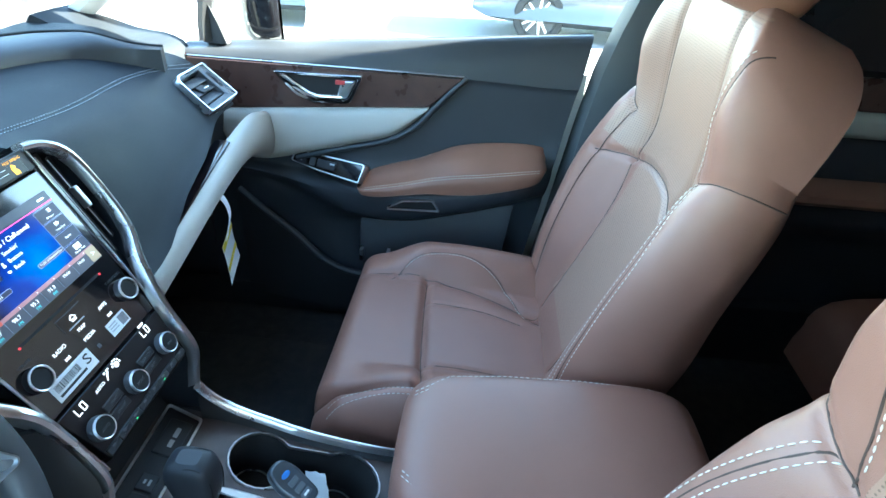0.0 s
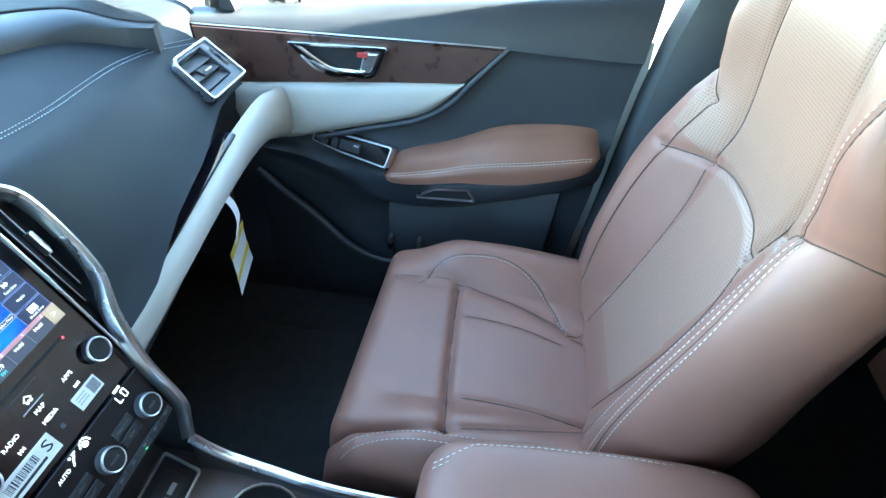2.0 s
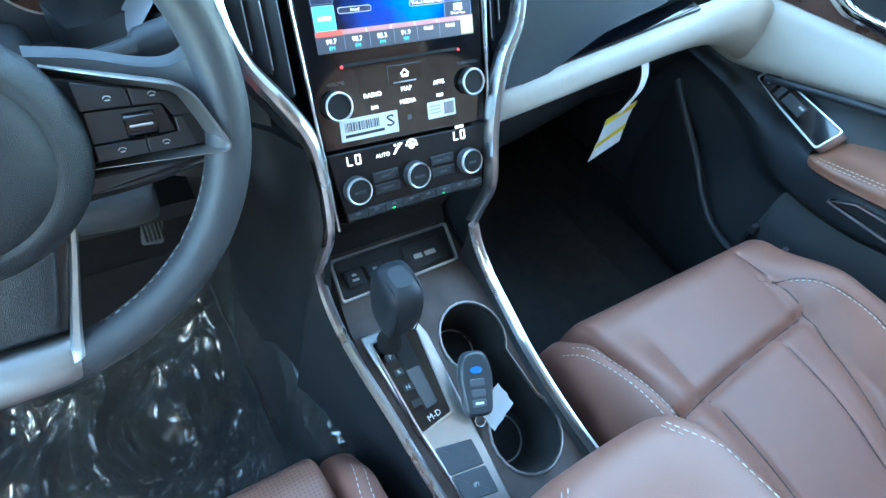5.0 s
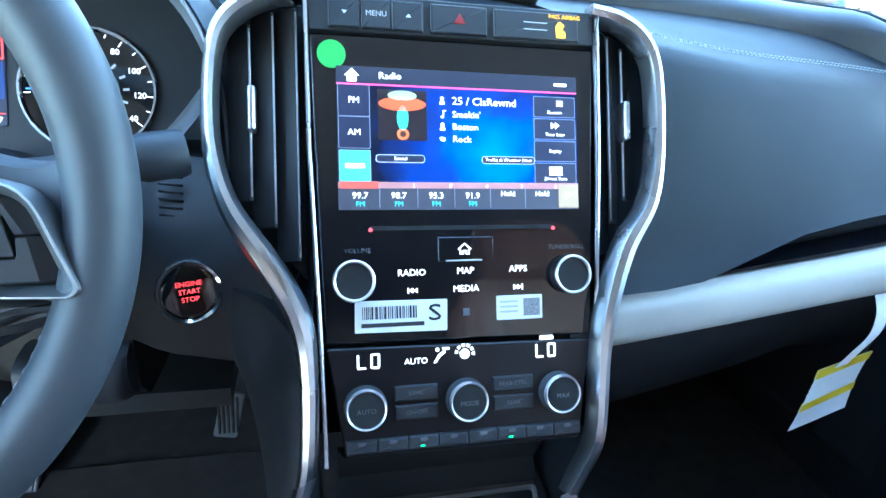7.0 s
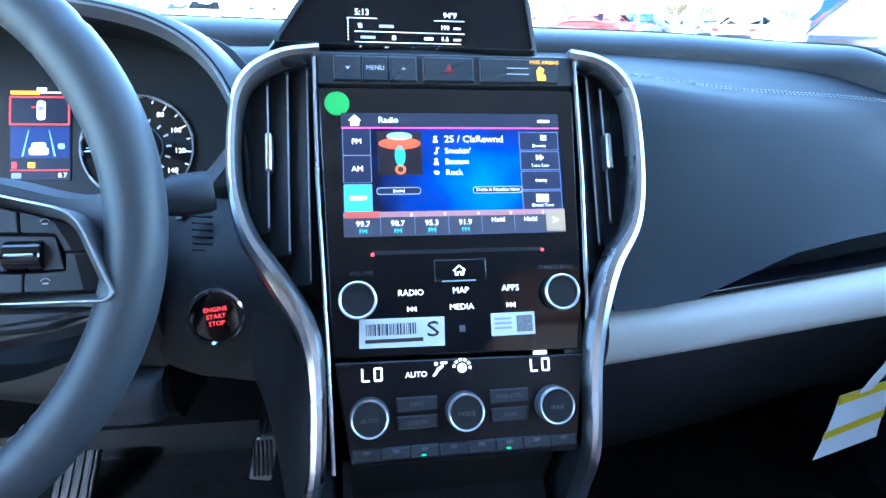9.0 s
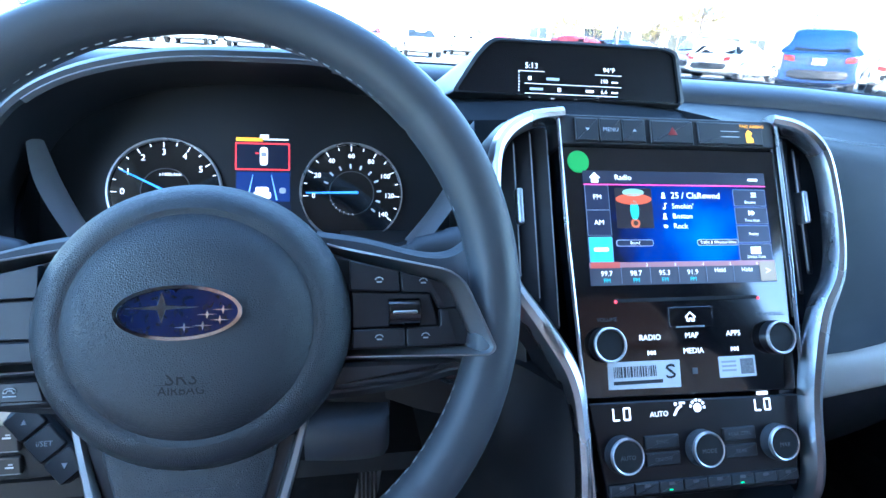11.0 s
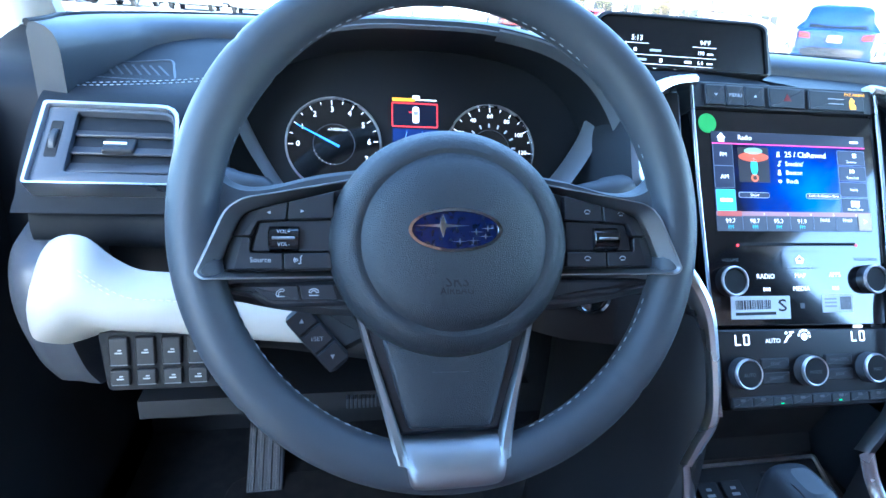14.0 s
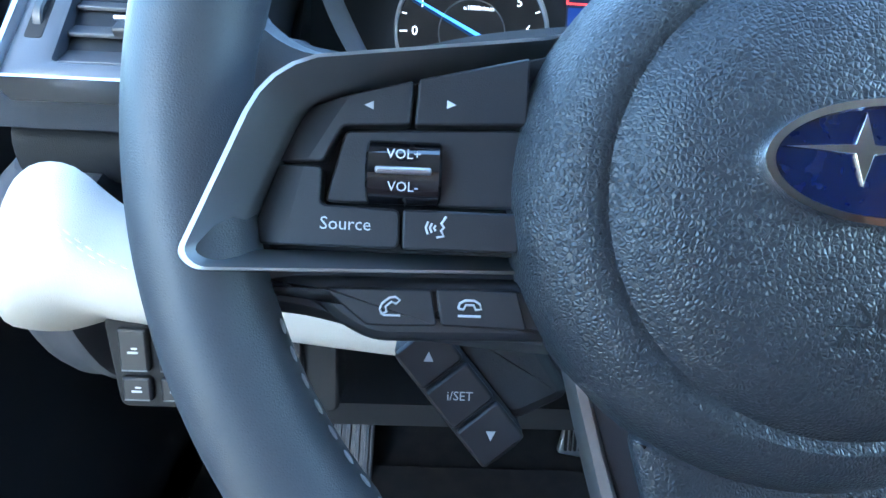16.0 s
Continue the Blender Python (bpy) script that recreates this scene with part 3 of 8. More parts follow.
LIT = glow("lit_white_print", (0.9, 0.93, 1.0), LAMP * 1.2)
DIM = glow("dim_white_print", (0.5, 0.55, 0.62), LAMP * 0.25)
RED_LIT = glow("lit_red_print", (1.0, 0.06, 0.08), LAMP * 1.0)
AMBER = glow("lit_amber_print", (1.0, 0.42, 0.03), LAMP * 1.0)
GREEN_LIT = glow("lit_green_lamp", (0.1, 1.0, 0.3), LAMP * 1.0)
BLUE_LIT = glow("lit_blue_needle", (0.10, 0.32, 1.0), LAMP * 0.9)
DARK_PRINT = mat("faint_grey_print", (0.10, 0.105, 0.115), 0.6)


def screen_mat():
    """The radio screen's picture: a deep blue field with a cyan glow and faint specks."""
    m = bpy.data.materials.new("radio_screen")
    m.use_nodes = True
    nt = m.node_tree
    b = nt.nodes["Principled BSDF"]
    b.inputs["Roughness"].default_value = 0.08
    b.inputs["Base Color"].default_value = (0.005, 0.006, 0.01, 1)
    geo = nt.nodes.new("ShaderNodeNewGeometry")
    dist = nt.nodes.new("ShaderNodeVectorMath")
    dist.operation = "DISTANCE"
    dist.inputs[1].default_value = STACK @ Vector((0.022, 0.118, 0.0))
    nt.links.new(geo.outputs["Position"], dist.inputs[0])
    ramp = nt.nodes.new("ShaderNodeValToRGB")
    e = ramp.color_ramp.elements
    e[0].position, e[0].color = 0.0, (0.004, 0.16, 0.62, 1)
    e[1].position, e[1].color = 1.0, (0.002, 0.004, 0.02, 1)
    k = ramp.color_ramp.elements.new(0.45)
    k.color = (0.003, 0.035, 0.33, 1)
    sc = nt.nodes.new("ShaderNodeMath")
    sc.operation = "MULTIPLY"
    sc.inputs[1].default_value = 1 / 0.085
    nt.links.new(dist.outputs["Value"], sc.inputs[0])
    no = nt.nodes.new("ShaderNodeTexNoise")
    no.inputs["Scale"].default_value = 45
    nt.links.new(geo.outputs["Position"], no.inputs["Vector"])
    ad = nt.nodes.new("ShaderNodeMath")
    ad.operation = "MULTIPLY_ADD"
    ad.inputs[1].default_value = 0.7
    nt.links.new(no.outputs["Fac"], ad.inputs[0])
    sub = nt.nodes.new("ShaderNodeMath")
    sub.operation = "SUBTRACT"
    sub.inputs[1].default_value = 0.35
    nt.links.new(sc.outputs[0], ad.inputs[2])
    nt.links.new(ad.outputs[0], sub.inputs[0])
    nt.links.new(sub.outputs[0], ramp.inputs[0])
    nt.links.new(ramp.outputs[0], b.inputs["Emission Color"])
    b.inputs["Emission Strength"].default_value = LAMP * 1.05
    return m


# ---- centre stack ----
def stack():
    d = thing("centre_stack", "gloss black centre stack with touchscreen, knobs and silver frame", "centre stack")
    m = STACK
    pan = part("fascia", plate(m, rpoly([(-0.096, -0.010), (0.096, -0.013), (0.1025, 0.197), (-0.1025, 0.197)], 0.003), -0.05, 0.0, 0.0015), GLOSS, d, "gloss black fascia under clear film")
    low = part("climate_panel", plate(m, rpoly([(-0.084, -0.086), (0.084, -0.088), (0.0955, -0.016), (-0.0955, -0.0125)], 0.003), -0.05, 0.001, 0.0015), mat("satin_black_panel", (0.007, 0.007, 0.009), 0.3, spec=0.35), d)
    part("kick_face", skin([[Vector((s * w, y, z)) for s in (-1, 1)] for w, y, z in ((0.086, -0.018, 0.925), (0.088, 0.03, 0.885), (0.086, 0.045, 0.835), (0.09, 0.03, 0.80))]), RUBBER, d)
    part("back_box", box((-0.10, 0.13, 0.80), (0.10, 0.30, 1.10)), RUBBER, d)
    # top button row
    top = part("button_strip", plate(m, rpoly([(-0.1025, 0.198), (0.1025, 0.199), (0.1035, 0.224), (-0.1035, 0.224)], 0.002), -0.05, 0.0015, 0.001), BLACK_HARD, d)
    for a, b in ((-0.0895, -0.0687), (-0.0677, -0.0480), (-0.0470, -0.0255), (-0.0205, 0.0200), (0.0250, 0.0895)):
        part("button", plate(m, rrect(b - a, 0.0205, 0.001, (a + b) / 2, 0.2105), 0.001, 0.0040, 0.0012), BLACK_SOFT, top)
        part("button_edge", plate(m, rrect(0.0006, 0.018, 0.0001, a, 0.2105), 0.003, 0.0042, 0.0002), DARK_PRINT, top)
    text(top, "button_print", "MENU", m, 0.0052, DIM, x=-0.058, y=0.2105, z=0.0042)
    for u, f in ((-0.079, -1), (-0.036, 1)):
        part("arrow", plate(m, [Vector((u - 0.002, 0.2105 - f * 0.001)), Vector((u + 0.002, 0.2105 - f * 0.001)), Vector((u, 0.2105 + f * 0.0014))], 0.0040, 0.0043, 0.0001), DIM, top)
    part("hazard_mark", plate(m, [Vector((-0.0045, 0.2075)), Vector((0.0045, 0.2075)), Vector((0.0, 0.215))], 0.0040, 0.0043, 0.0001), mat("hazard_red", (0.25, 0.02, 0.02), 0.4), top)
    for v in (0.2075, 0.2125):
        part("print_bar", plate(m, rrect(0.018, 0.0006, 0.0001, 0.056, v), 0.0040, 0.0043, 0.0001), DIM, top)
    text(top, "airbag_print", "PASS AIRBAG", m, 0.0042, AMBER, x=0.0785, y=0.2175, z=0.0042)
    part("airbag_symbol", plate(m, rpoly([(0.072, 0.2025), (0.079, 0.2025), (0.079, 0.2065), (0.0765, 0.2085), (0.0785, 0.2115), (0.0745, 0.2145), (0.0715, 0.2105)], 0.0006), 0.0040, 0.0043, 0.0001), AMBER, top)
    # silver edge strips beside the fascia
    for s in (-1, 1):
        part("edge_strip", tube([m @ Vector((s * u, v, 0.003)) for u, v in ((0.1045, 0.224), (0.1035, 0.12), (0.0985, -0.01), (0.0965, -0.09))], 0.0016, 8), SATIN, d)
    # screen and what it shows
    ms = m @ Matrix.Translation((0.0012, 0.1272, 0)) @ Matrix.Diagonal((0.995, 0.955, 1, 1)) @ Matrix.Translation((0, -0.1275, 0))
    scr = part("touchscreen", plate(ms, rrect(0.174, 0.101, 0.001, 0.0, 0.1275), 0.0, 0.0008, 0.0002), SCREEN, d, "lit blue radio touchscreen")
    k = 0.0009

    def bar(name, w, h, u, v, material, r=0.0008, z=k):
        part(name, plate(ms, rrect(w, h, min(r, h * 0.45), u, v, 3), z, z + 0.00025, 0.0001), material, scr)
    bar("header_bar", 0.174, 0.0115, 0, 0.1722, mat("header_grey", (0.03, 0.035, 0.06), 0.3, emit=LAMP * 0.25))
    bar("pink_line", 0.174, 0.0010, 0, 0.1655, glow("pink_line", (1.0, 0.08, 0.35), LAMP * 0.8), z=k + 0.0003)
    text(scr, "screen_word", "Radio", ms, 0.0068, LIT, align="LEFT", x=-0.0585, y=0.172, z=k + 0.0004)
    part("home_symbol", merge(plate(ms, [Vector((-0.0815, 0.1715)), Vector((-0.0715, 0.1715)), Vector((-0.0765, 0.1765))], k, k + 0.0004, 0.0001), plate(ms, rrect(0.0064, 0.0045, 0.0003, -0.0765, 0.1695), k, k + 0.0004, 0.0001)), LIT, scr)
    bar("signal_bar", 0.010, 0.0022, 0.0745, 0.1715, LIT, z=k + 0.0003)
    tab = glow("screen_panel_dark", (0.015, 0.02, 0.05), LAMP * 0.5)
    edge = glow("screen_panel_edge", (0.18, 0.22, 0.32), LAMP * 0.45)
    for v, w_, mt in ((0.1540, "FM", tab), (0.1315, "AM", tab), (0.1080, "", glow("cyan_tab", (0.10, 0.46, 0.54), LAMP * 0.6))):
        bar("tab_edge", 0.0215, 0.0225, -0.0755, v, edge)
        bar("tab", 0.0205, 0.0217, -0.0755, v, mt, z=k + 0.0002)
        if w_:
            text(scr, "screen_word", w_, ms, 0.0062, LIT, x=-0.0755, y=v, z=k + 0.0006)
        else:
            bar("name_bar", 0.0130, 0.0032, -0.0755, v, LIT, z=k + 0.0006)
    # album picture as plain shapes
    bar("cover_picture", 0.034, 0.036, -0.0425, 0.1445, glow("cover_black", (0.012, 0.008, 0.012), LAMP * 0.6))
    for a, b, u, v, c in ((0.0165, 0.005, -0.0425, 0.1525, (0.75, 0.10, 0.04)), (0.010, 0.0035, -0.0425, 0.1585, (0.35, 0.55, 0.42)), (0.004, 0.009, -0.0425, 0.1425, (0.10, 0.55, 0.48)), (0.0042, 0.0042, -0.0425, 0.1310, (0.75, 0.16, 0.06)), (0.0022, 0.0022, -0.0425, 0.1310, (0.06, 0.03, 0.02))):
        part("cover_shape", plate(ms, ell(a, b, u, v, 22), k + 0.0003, k + (0.0006 if a > 0.003 else 0.0008), 0.0001), glow("cover_tone", c, LAMP * 0.45), scr)
    for i, (w_, sz) in enumerate((("25 / ClsRewnd", 0.0080), ("Smokin'", 0.0066), ("Boston", 0.0066), ("Rock", 0.0066))):
        v = 0.1560 - i * 0.0090 - (0.0008 if i else 0)
        text(scr, "screen_word", w_, ms, sz, LIT, align="LEFT", x=-0.0075, y=v, z=k + 0.0003)
        if i == 1:
            part("line_symbol", merge(plate(ms, rrect(0.0007, 0.0048, 0.0002, -0.0137, v + 0.0004), k, k + 0.0003, 0.0001), plate(ms, ell(0.0012, 0.0009, -0.0146, v - 0.0018, 12), k, k + 0.0003, 0.0001), plate(ms, rrect(0.0022, 0.0008, 0.0002, -0.0129, v + 0.0026), k, k + 0.0003, 0.0001)), LIT, scr)
        elif i == 3:
            part("line_symbol", plate(ms, rpoly([(-0.0168, v + 0.0012), (-0.0142, v + 0.0016), (-0.0122, v), (-0.0138, v - 0.0018), (-0.0160, v - 0.0010)], 0.0004), k, k + 0.0003, 0.0001), LIT, scr)
        else:
            part("line_symbol", merge(plate(ms, ell(0.0013, None, -0.0145, v + 0.0017, 14), k, k + 0.0003, 0.0001), plate(ms, rpoly([(-0.0165, v - 0.0026), (-0.0125, v - 0.0026), (-0.0132, v + 0.0002), (-0.0158, v + 0.0002)], 0.0006), k, k + 0.0003, 0.0001)), LIT, scr)
    for u, w_, t_ in ((-0.0445, 0.034, "Sound"), (0.0335, 0.040, "Traffic & Weather Now")):
        bar("pill_edge", w_, 0.0058, u, 0.1135, glow("pill_edge", (0.35, 0.40, 0.55), LAMP * 0.8), r=0.0025)
        bar("pill", w_ - 0.001, 0.0048, u, 0.1135, tab, r=0.002, z=k + 0.0002)
        text(scr, "screen_word", t_, ms, 0.0036, LIT, x=u, y=0.1135, z=k + 0.0005)
    for i, t_ in enumerate(("Browse", "Tune Scan", "Replay", "Direct Tune")):
        v = 0.1545 - i * 0.0168
        bar("side_button_edge", 0.0325, 0.0158, 0.0695, v, edge)
        bar("side_button", 0.0315, 0.0148, 0.0695, v, tab, z=k + 0.0002)
        text(scr, "screen_word", t_, ms, 0.0036, LIT, x=0.0695, y=v - (0.0042 if i != 2 else 0), z=k + 0.0005)
        if i == 0:
            for j in range(3):
                bar("list_line", 0.005, 0.0007, 0.0735, v + 0.001 + j * 0.0017, LIT, r=0.0002, z=k + 0.0005)
        if i == 1:
            part("arrow", merge(*[plate(ms, [Vector((0.0665 + q, v)), Vector((0.0665 + q, v + 0.0052)), Vector((0.0697 + q, v + 0.0026))], k + 0.0005, k + 0.0007, 0.0001) for q in (0, 0.0032)]), LIT, scr)
        if i == 3:
            for j in range(9):
                bar("key_dot", 0.0030, 0.0018, 0.0660 + (j % 3) * 0.0035, v - 0.0006 + (j // 3) * 0.0023, LIT, r=0.0003, z=k + 0.0005)
    bar("preset_strip", 0.174, 0.0190, 0, 0.0865, glow("preset_grey", (0.05, 0.055, 0.08), LAMP * 0.35))
    bar("preset_glow", 0.174, 0.0045, 0, 0.0945, glow("preset_pink", (0.36, 0.18, 0.20), LAMP * 0.4), z=k + 0.0002)
    bar("preset_glow", 0.026, 0.0052, -0.073, 0.0945, glow("preset_red", (0.50, 0.10, 0.08), LAMP * 0.4), z=k + 0.0004)
    for i, (a, b) in enumerate((("99.7", "FM"), ("98.7", "FM"), ("95.3", "FM"), ("91.9", "FM"), ("Hold", ""), ("Hold", ""))):
        u = -0.0725 + i * 0.0262
        text(scr, "screen_word", a, ms, 0.0062 if b else 0.0054, LIT, x=u, y=0.0870 if b else 0.0885, z=k + 0.0005)
        if b:
            text(scr, "screen_word", b, ms, 0.0050, glow("cyan_words", (0.08, 0.55, 0.62), LAMP), x=u, y=0.0810, z=k + 0.0005)
        text(scr, "screen_word", str(i + 1), ms, 0.0036, LIT, x=u + 0.0105, y=0.0940, z=k + 0.0006)
        if i:
            bar("preset_split", 0.0004, 0.015, u - 0.0131, 0.0860, edge, r=0.0001, z=k + 0.0004)
    bar("next_page", 0.0155, 0.0175, 0.0790, 0.0868, glow("next_beige", (0.36, 0.28, 0.19), LAMP * 0.4), z=k + 0.0005)
    text(scr, "screen_word", ">", ms, 0.010, LIT, x=0.0790, y=0.0868, z=k + 0.0009)
    # green sticker dot
    part("sticker_dot", plate(m, ell(0.0095, None, -0.0880, 0.183), 0.0, 0.0008, 0.0002), mat("green_sticker", (0.09, 0.52, 0.09), 0.6), d, "round green sticker")
    # disc slot, home key and key words
    part("disc_slot", plate(m, rrect(0.132, 0.0030, 0.001, 0.001, 0.0665), -0.001, 0.0005, 0.0002), RUBBER, d)
    for u in (-0.0645, 0.0675):
        part("marker_lamp", plate(m, ell(0.0014, None, u, 0.0655, 12), 0.0, 0.0008, 0.0002), RED_LIT, d)
    part("home_key", plate(m, rrect(0.040, 0.017, 0.001, 0.0015, 0.0515), 0.0, 0.0010, 0.0005), GLOSS, d)
    part("home_symbol", tube([m @ Vector((x, y, 0.0016)) for x, y in ((-0.0040, 0.0512), (0.0005, 0.0552), (0.0050, 0.0512))], 0.0006, 6), LIT, d)
    part("home_symbol", tube([m @ Vector((x, y, 0.0016)) for x, y in ((-0.0026, 0.0515), (-0.0026, 0.0480), (-0.0006, 0.0480), (-0.0006, 0.0502), (0.0016, 0.0502), (0.0016, 0.0480), (0.0036, 0.0480), (0.0036, 0.0515))], 0.0005, 6), LIT, d)
    part("key_ledge", plate(m, rrect(0.026, 0.0012, 0.0003, 0.0, 0.0435), 0.0, 0.0018, 0.0004), GREY_PRINT, d)
    for w_, u, v in (("RADIO", -0.037, 0.0358), ("MAP", 0.001, 0.0362), ("APPS", 0.040, 0.0366), ("MEDIA", 0.0012, 0.0237)):
        text(d, "key_word", w_, m, 0.0064, LIT, x=u, y=v, z=0.0004)
    for u, f in ((-0.037, -1), (0.040, 1)):
        tri = [plate(m, [Vector((u + f * q, 0.0237 - 0.0019)), Vector((u + f * q, 0.0237 + 0.0019)), Vector((u + f * (q + 0.003), 0.0237))], 0.0002, 0.0006, 0.0001) for q in (-0.0038, -0.0008)]
        part("skip_mark", merge(*tri, plate(m, rrect(0.0009, 0.0038, 0.0001, u + f * 0.0027, 0.0237), 0.0002, 0.0006, 0.0001)), LIT, d)
    text(d, "key_word", "VOLUME", m, 0.0046, DARK_PRINT, x=-0.0735, y=0.0515, z=0.0004)
    text(d, "key_word", "TUNE/SCROLL", m, 0.0044, DARK_PRINT, x=0.0775, y=0.0515, z=0.0004)
    for u in (-0.0765, 0.0785):
        kb = part("tuning_knob", lathe(m @ Matrix.Translation((u, 0.0318, 0)), [(0.0142, 0), (0.0140, 0.007), (0.0134, 0.0088), (0.0130, 0.0090)], 44, caps=False), KNOB_SIDE, d, "silver-rimmed rotary knob")
        part("knob_face", lathe(m @ Matrix.Translation((u, 0.0318, 0)), [(0.0122, 0.0082), (0.0116, 0.0080), (0.0, 0.0080)], 44), RUBBER, kb)
        part("knob_ring", lathe(m @ Matrix.Translation((u, 0.0318, 0)), [(0.0141, 0.0078), (0.0138, 0.0096), (0.0130, 0.0102), (0.0120, 0.0096), (0.0118, 0.0078)], 44, caps=False), SATIN_BRIGHT, kb)
    # paper labels, clear film flap
    st = part("bar_code_label", plate(m, rpoly([(-0.0765, -0.0035), (-0.0130, -0.0045), (-0.0125, 0.0172), (-0.0760, 0.0178)], 0.0006), 0.0, 0.0006, 0.0002), PAPER, d, "white paper label with bar code")
    rng = random.Random(4)
    u = -0.071
    while u < -0.034:
        w_ = rng.choice((0.0005, 0.0008, 0.0012))
        part("code_bar", plate(m, rrect(w_, 0.0085, 0.0001, u, 0.0095), 0.0006, 0.0008, 0.0001), INK, st)
        u += w_ + rng.choice((0.0005, 0.0009))
    part("print_bar", plate(m, rrect(0.043, 0.0028, 0.0003, -0.0505, 0.0012), 0.0006, 0.0008, 0.0001), INK, st)
    text(st, "label_letter", "S", m, 0.0165, INK, x=-0.0215, y=0.0078, z=0.0008, squash=1.4)
    text(st, "label_letter", "S", m, 0.0150, INK, x=-0.0215, y=0.0078, z=0.0008, squash=1.55)
    q = part("code_label", plate(m, rrect(0.0345, 0.0172, 0.0008, 0.0405, 0.0092), 0.0, 0.0006, 0.0002), PAPER, d, "small white paper label")
    for v in (0.0135, 0.0100, 0.0065):
        part("print_bar", plate(m, rrect(0.0135, 0.0017, 0.0003, 0.0325, v), 0.0006, 0.0008, 0.0001), GREY_PRINT, q)
    part("code_patch", plate(m, rrect(0.0125, 0.0125, 0.0003, 0.0495, 0.0092), 0.0006, 0.0008, 0.0001), mat("grey_code_patch", (0.22, 0.22, 0.23), 0.7, vary=0.5, vary_size=900), q)
    part("sensor", plate(m, rrect(0.0046, 0.0050, 0.0003, 0.001, 0.0075), 0.0, 0.0005, 0.0001), DARK_PRINT, d)
    part("film_flap", plate(m @ pose(0, 0, 0.002, 6, 4, 0), rrect(0.015, 0.022, 0.001, 0.0895, -0.0105), 0.0, 0.0006, 0.0002), mat("clear_film", (0.10, 0.10, 0.11), 0.15), d, "lifted corner of clear film")
    # climate display, knobs and keys
    for u, w_ in ((-0.067, "LO"), (0.060, "LO")):
        for k, (a, b, w, h) in enumerate(((-0.0078, 0.0, 0.0013, 0.0090), (-0.0052, -0.0045, 0.0052, 0.0013), (0.0012, 0.0, 0.0013, 0.0090), (0.0062, 0.0, 0.0013, 0.0090), (0.0037, 0.0043, 0.0050, 0.0013), (0.0037, -0.0045, 0.0050, 0.0013))):
            part("segment", plate(m, rrect(w, h, 0.0003, u + a, -0.0225 + b, 2), 0.0008, 0.0014, 0.0001), LIT, low)
    bar2 = plate(m, rrect(0.0105, 0.0028, 0.0005, 0.060, -0.0135), 0.001, 0.0014, 0.0001)
    part("display_mark", bar2, LIT, low)
    text(low, "display_word", "AUTO", m, 0.0058, LIT, x=-0.0355, y=-0.0245, z=0.0014)
    fan = [plate(m, [Vector((-0.001 + r0 * math.cos(t) , -0.0215 + r0 * math.sin(t))) for r0, t in ((0.0052, a), (0.0072, a), (0.0072, a + 0.36), (0.0052, a + 0.36))], 0.001, 0.0014, 0.0001) for a in [radians(-10 + 33 * i) for i in range(6)]]
    part("fan_mark", merge(*fan, plate(m, ell(0.0035, None, -0.001, -0.0215, 14), 0.001, 0.0014, 0.0001)), LIT, low)
    part("seat_mark", merge(plate(m, ell(0.0014, None, -0.0205, -0.0175, 10), 0.001, 0.0014, 0.0001), plate(m, rpoly([(-0.0235, -0.0265), (-0.0215, -0.0265), (-0.0185, -0.0225), (-0.0145, -0.0195), (-0.0155, -0.0180), (-0.0195, -0.0205)], 0.0005), 0.001, 0.0014, 0.0001), plate(m, rrect(0.005, 0.0016, 0.0003, -0.0145, -0.0170), 0.001, 0.0014, 0.0001)), LIT, low)
    for u, w_ in ((-0.0705, "AUTO"), (-0.001, "MODE"), (0.0675, "MAX")):
        c = m @ Matrix.Translation((u, -0.0525, 0))
        kb = part("climate_knob", lathe(c, [(0.0145, 0), (0.0142, 0.008), (0.0134, 0.0110), (0.0124, 0.0120), (0.0116, 0.0112)], 44, caps=False), KNURL, d, "grey rotary climate knob")
        part("knob_ring", lathe(c, [(0.0139, 0.0088), (0.0136, 0.0112), (0.0129, 0.0124), (0.0121, 0.0119), (0.0120, 0.0100)], 44, caps=False), SATIN_BRIGHT, kb)
        part("knob_face", lathe(c, [(0.0121, 0.0110), (0.0110, 0.0112), (0.0, 0.0112)], 44), RUBBER, kb)
        text(kb, "knob_print", w_, c, 0.0046, DARK_PRINT, y=-0.001, z=0.0115)
    for u, v, w_ in ((-0.036, -0.0455, "SYNC"), (-0.036, -0.0585, "ON/OFF"), (0.0335, -0.0440, "REAR CTRL"), (0.0335, -0.0575, "REAR")):
        part("key", plate(m, rrect(0.030, 0.0105, 0.001, u, v), 0.0005, 0.0030, 0.001), BLACK_HARD, low)
        text(low, "key_word", w_, m, 0.0042, DARK_PRINT, x=u, y=v, z=0.0032)
    for i in range(8):
        u = -0.0735 + i * 0.021
        part("key", plate(m, rrect(0.0205, 0.0090, 0.0008, u, -0.0788), 0.0005, 0.0040, 0.001), BLACK_SOFT, low)
        part("key_symbol", plate(m, rrect(0.005, 0.0024, 0.0006, u, -0.0768), 0.004, 0.0043, 0.0001), DARK_PRINT, low)
        if i in (2, 5):
            part("key_lamp", plate(m, rrect(0.0030, 0.0010, 0.0003, u - 0.001, -0.0812), 0.004, 0.0044, 0.0001), GREEN_LIT, low)
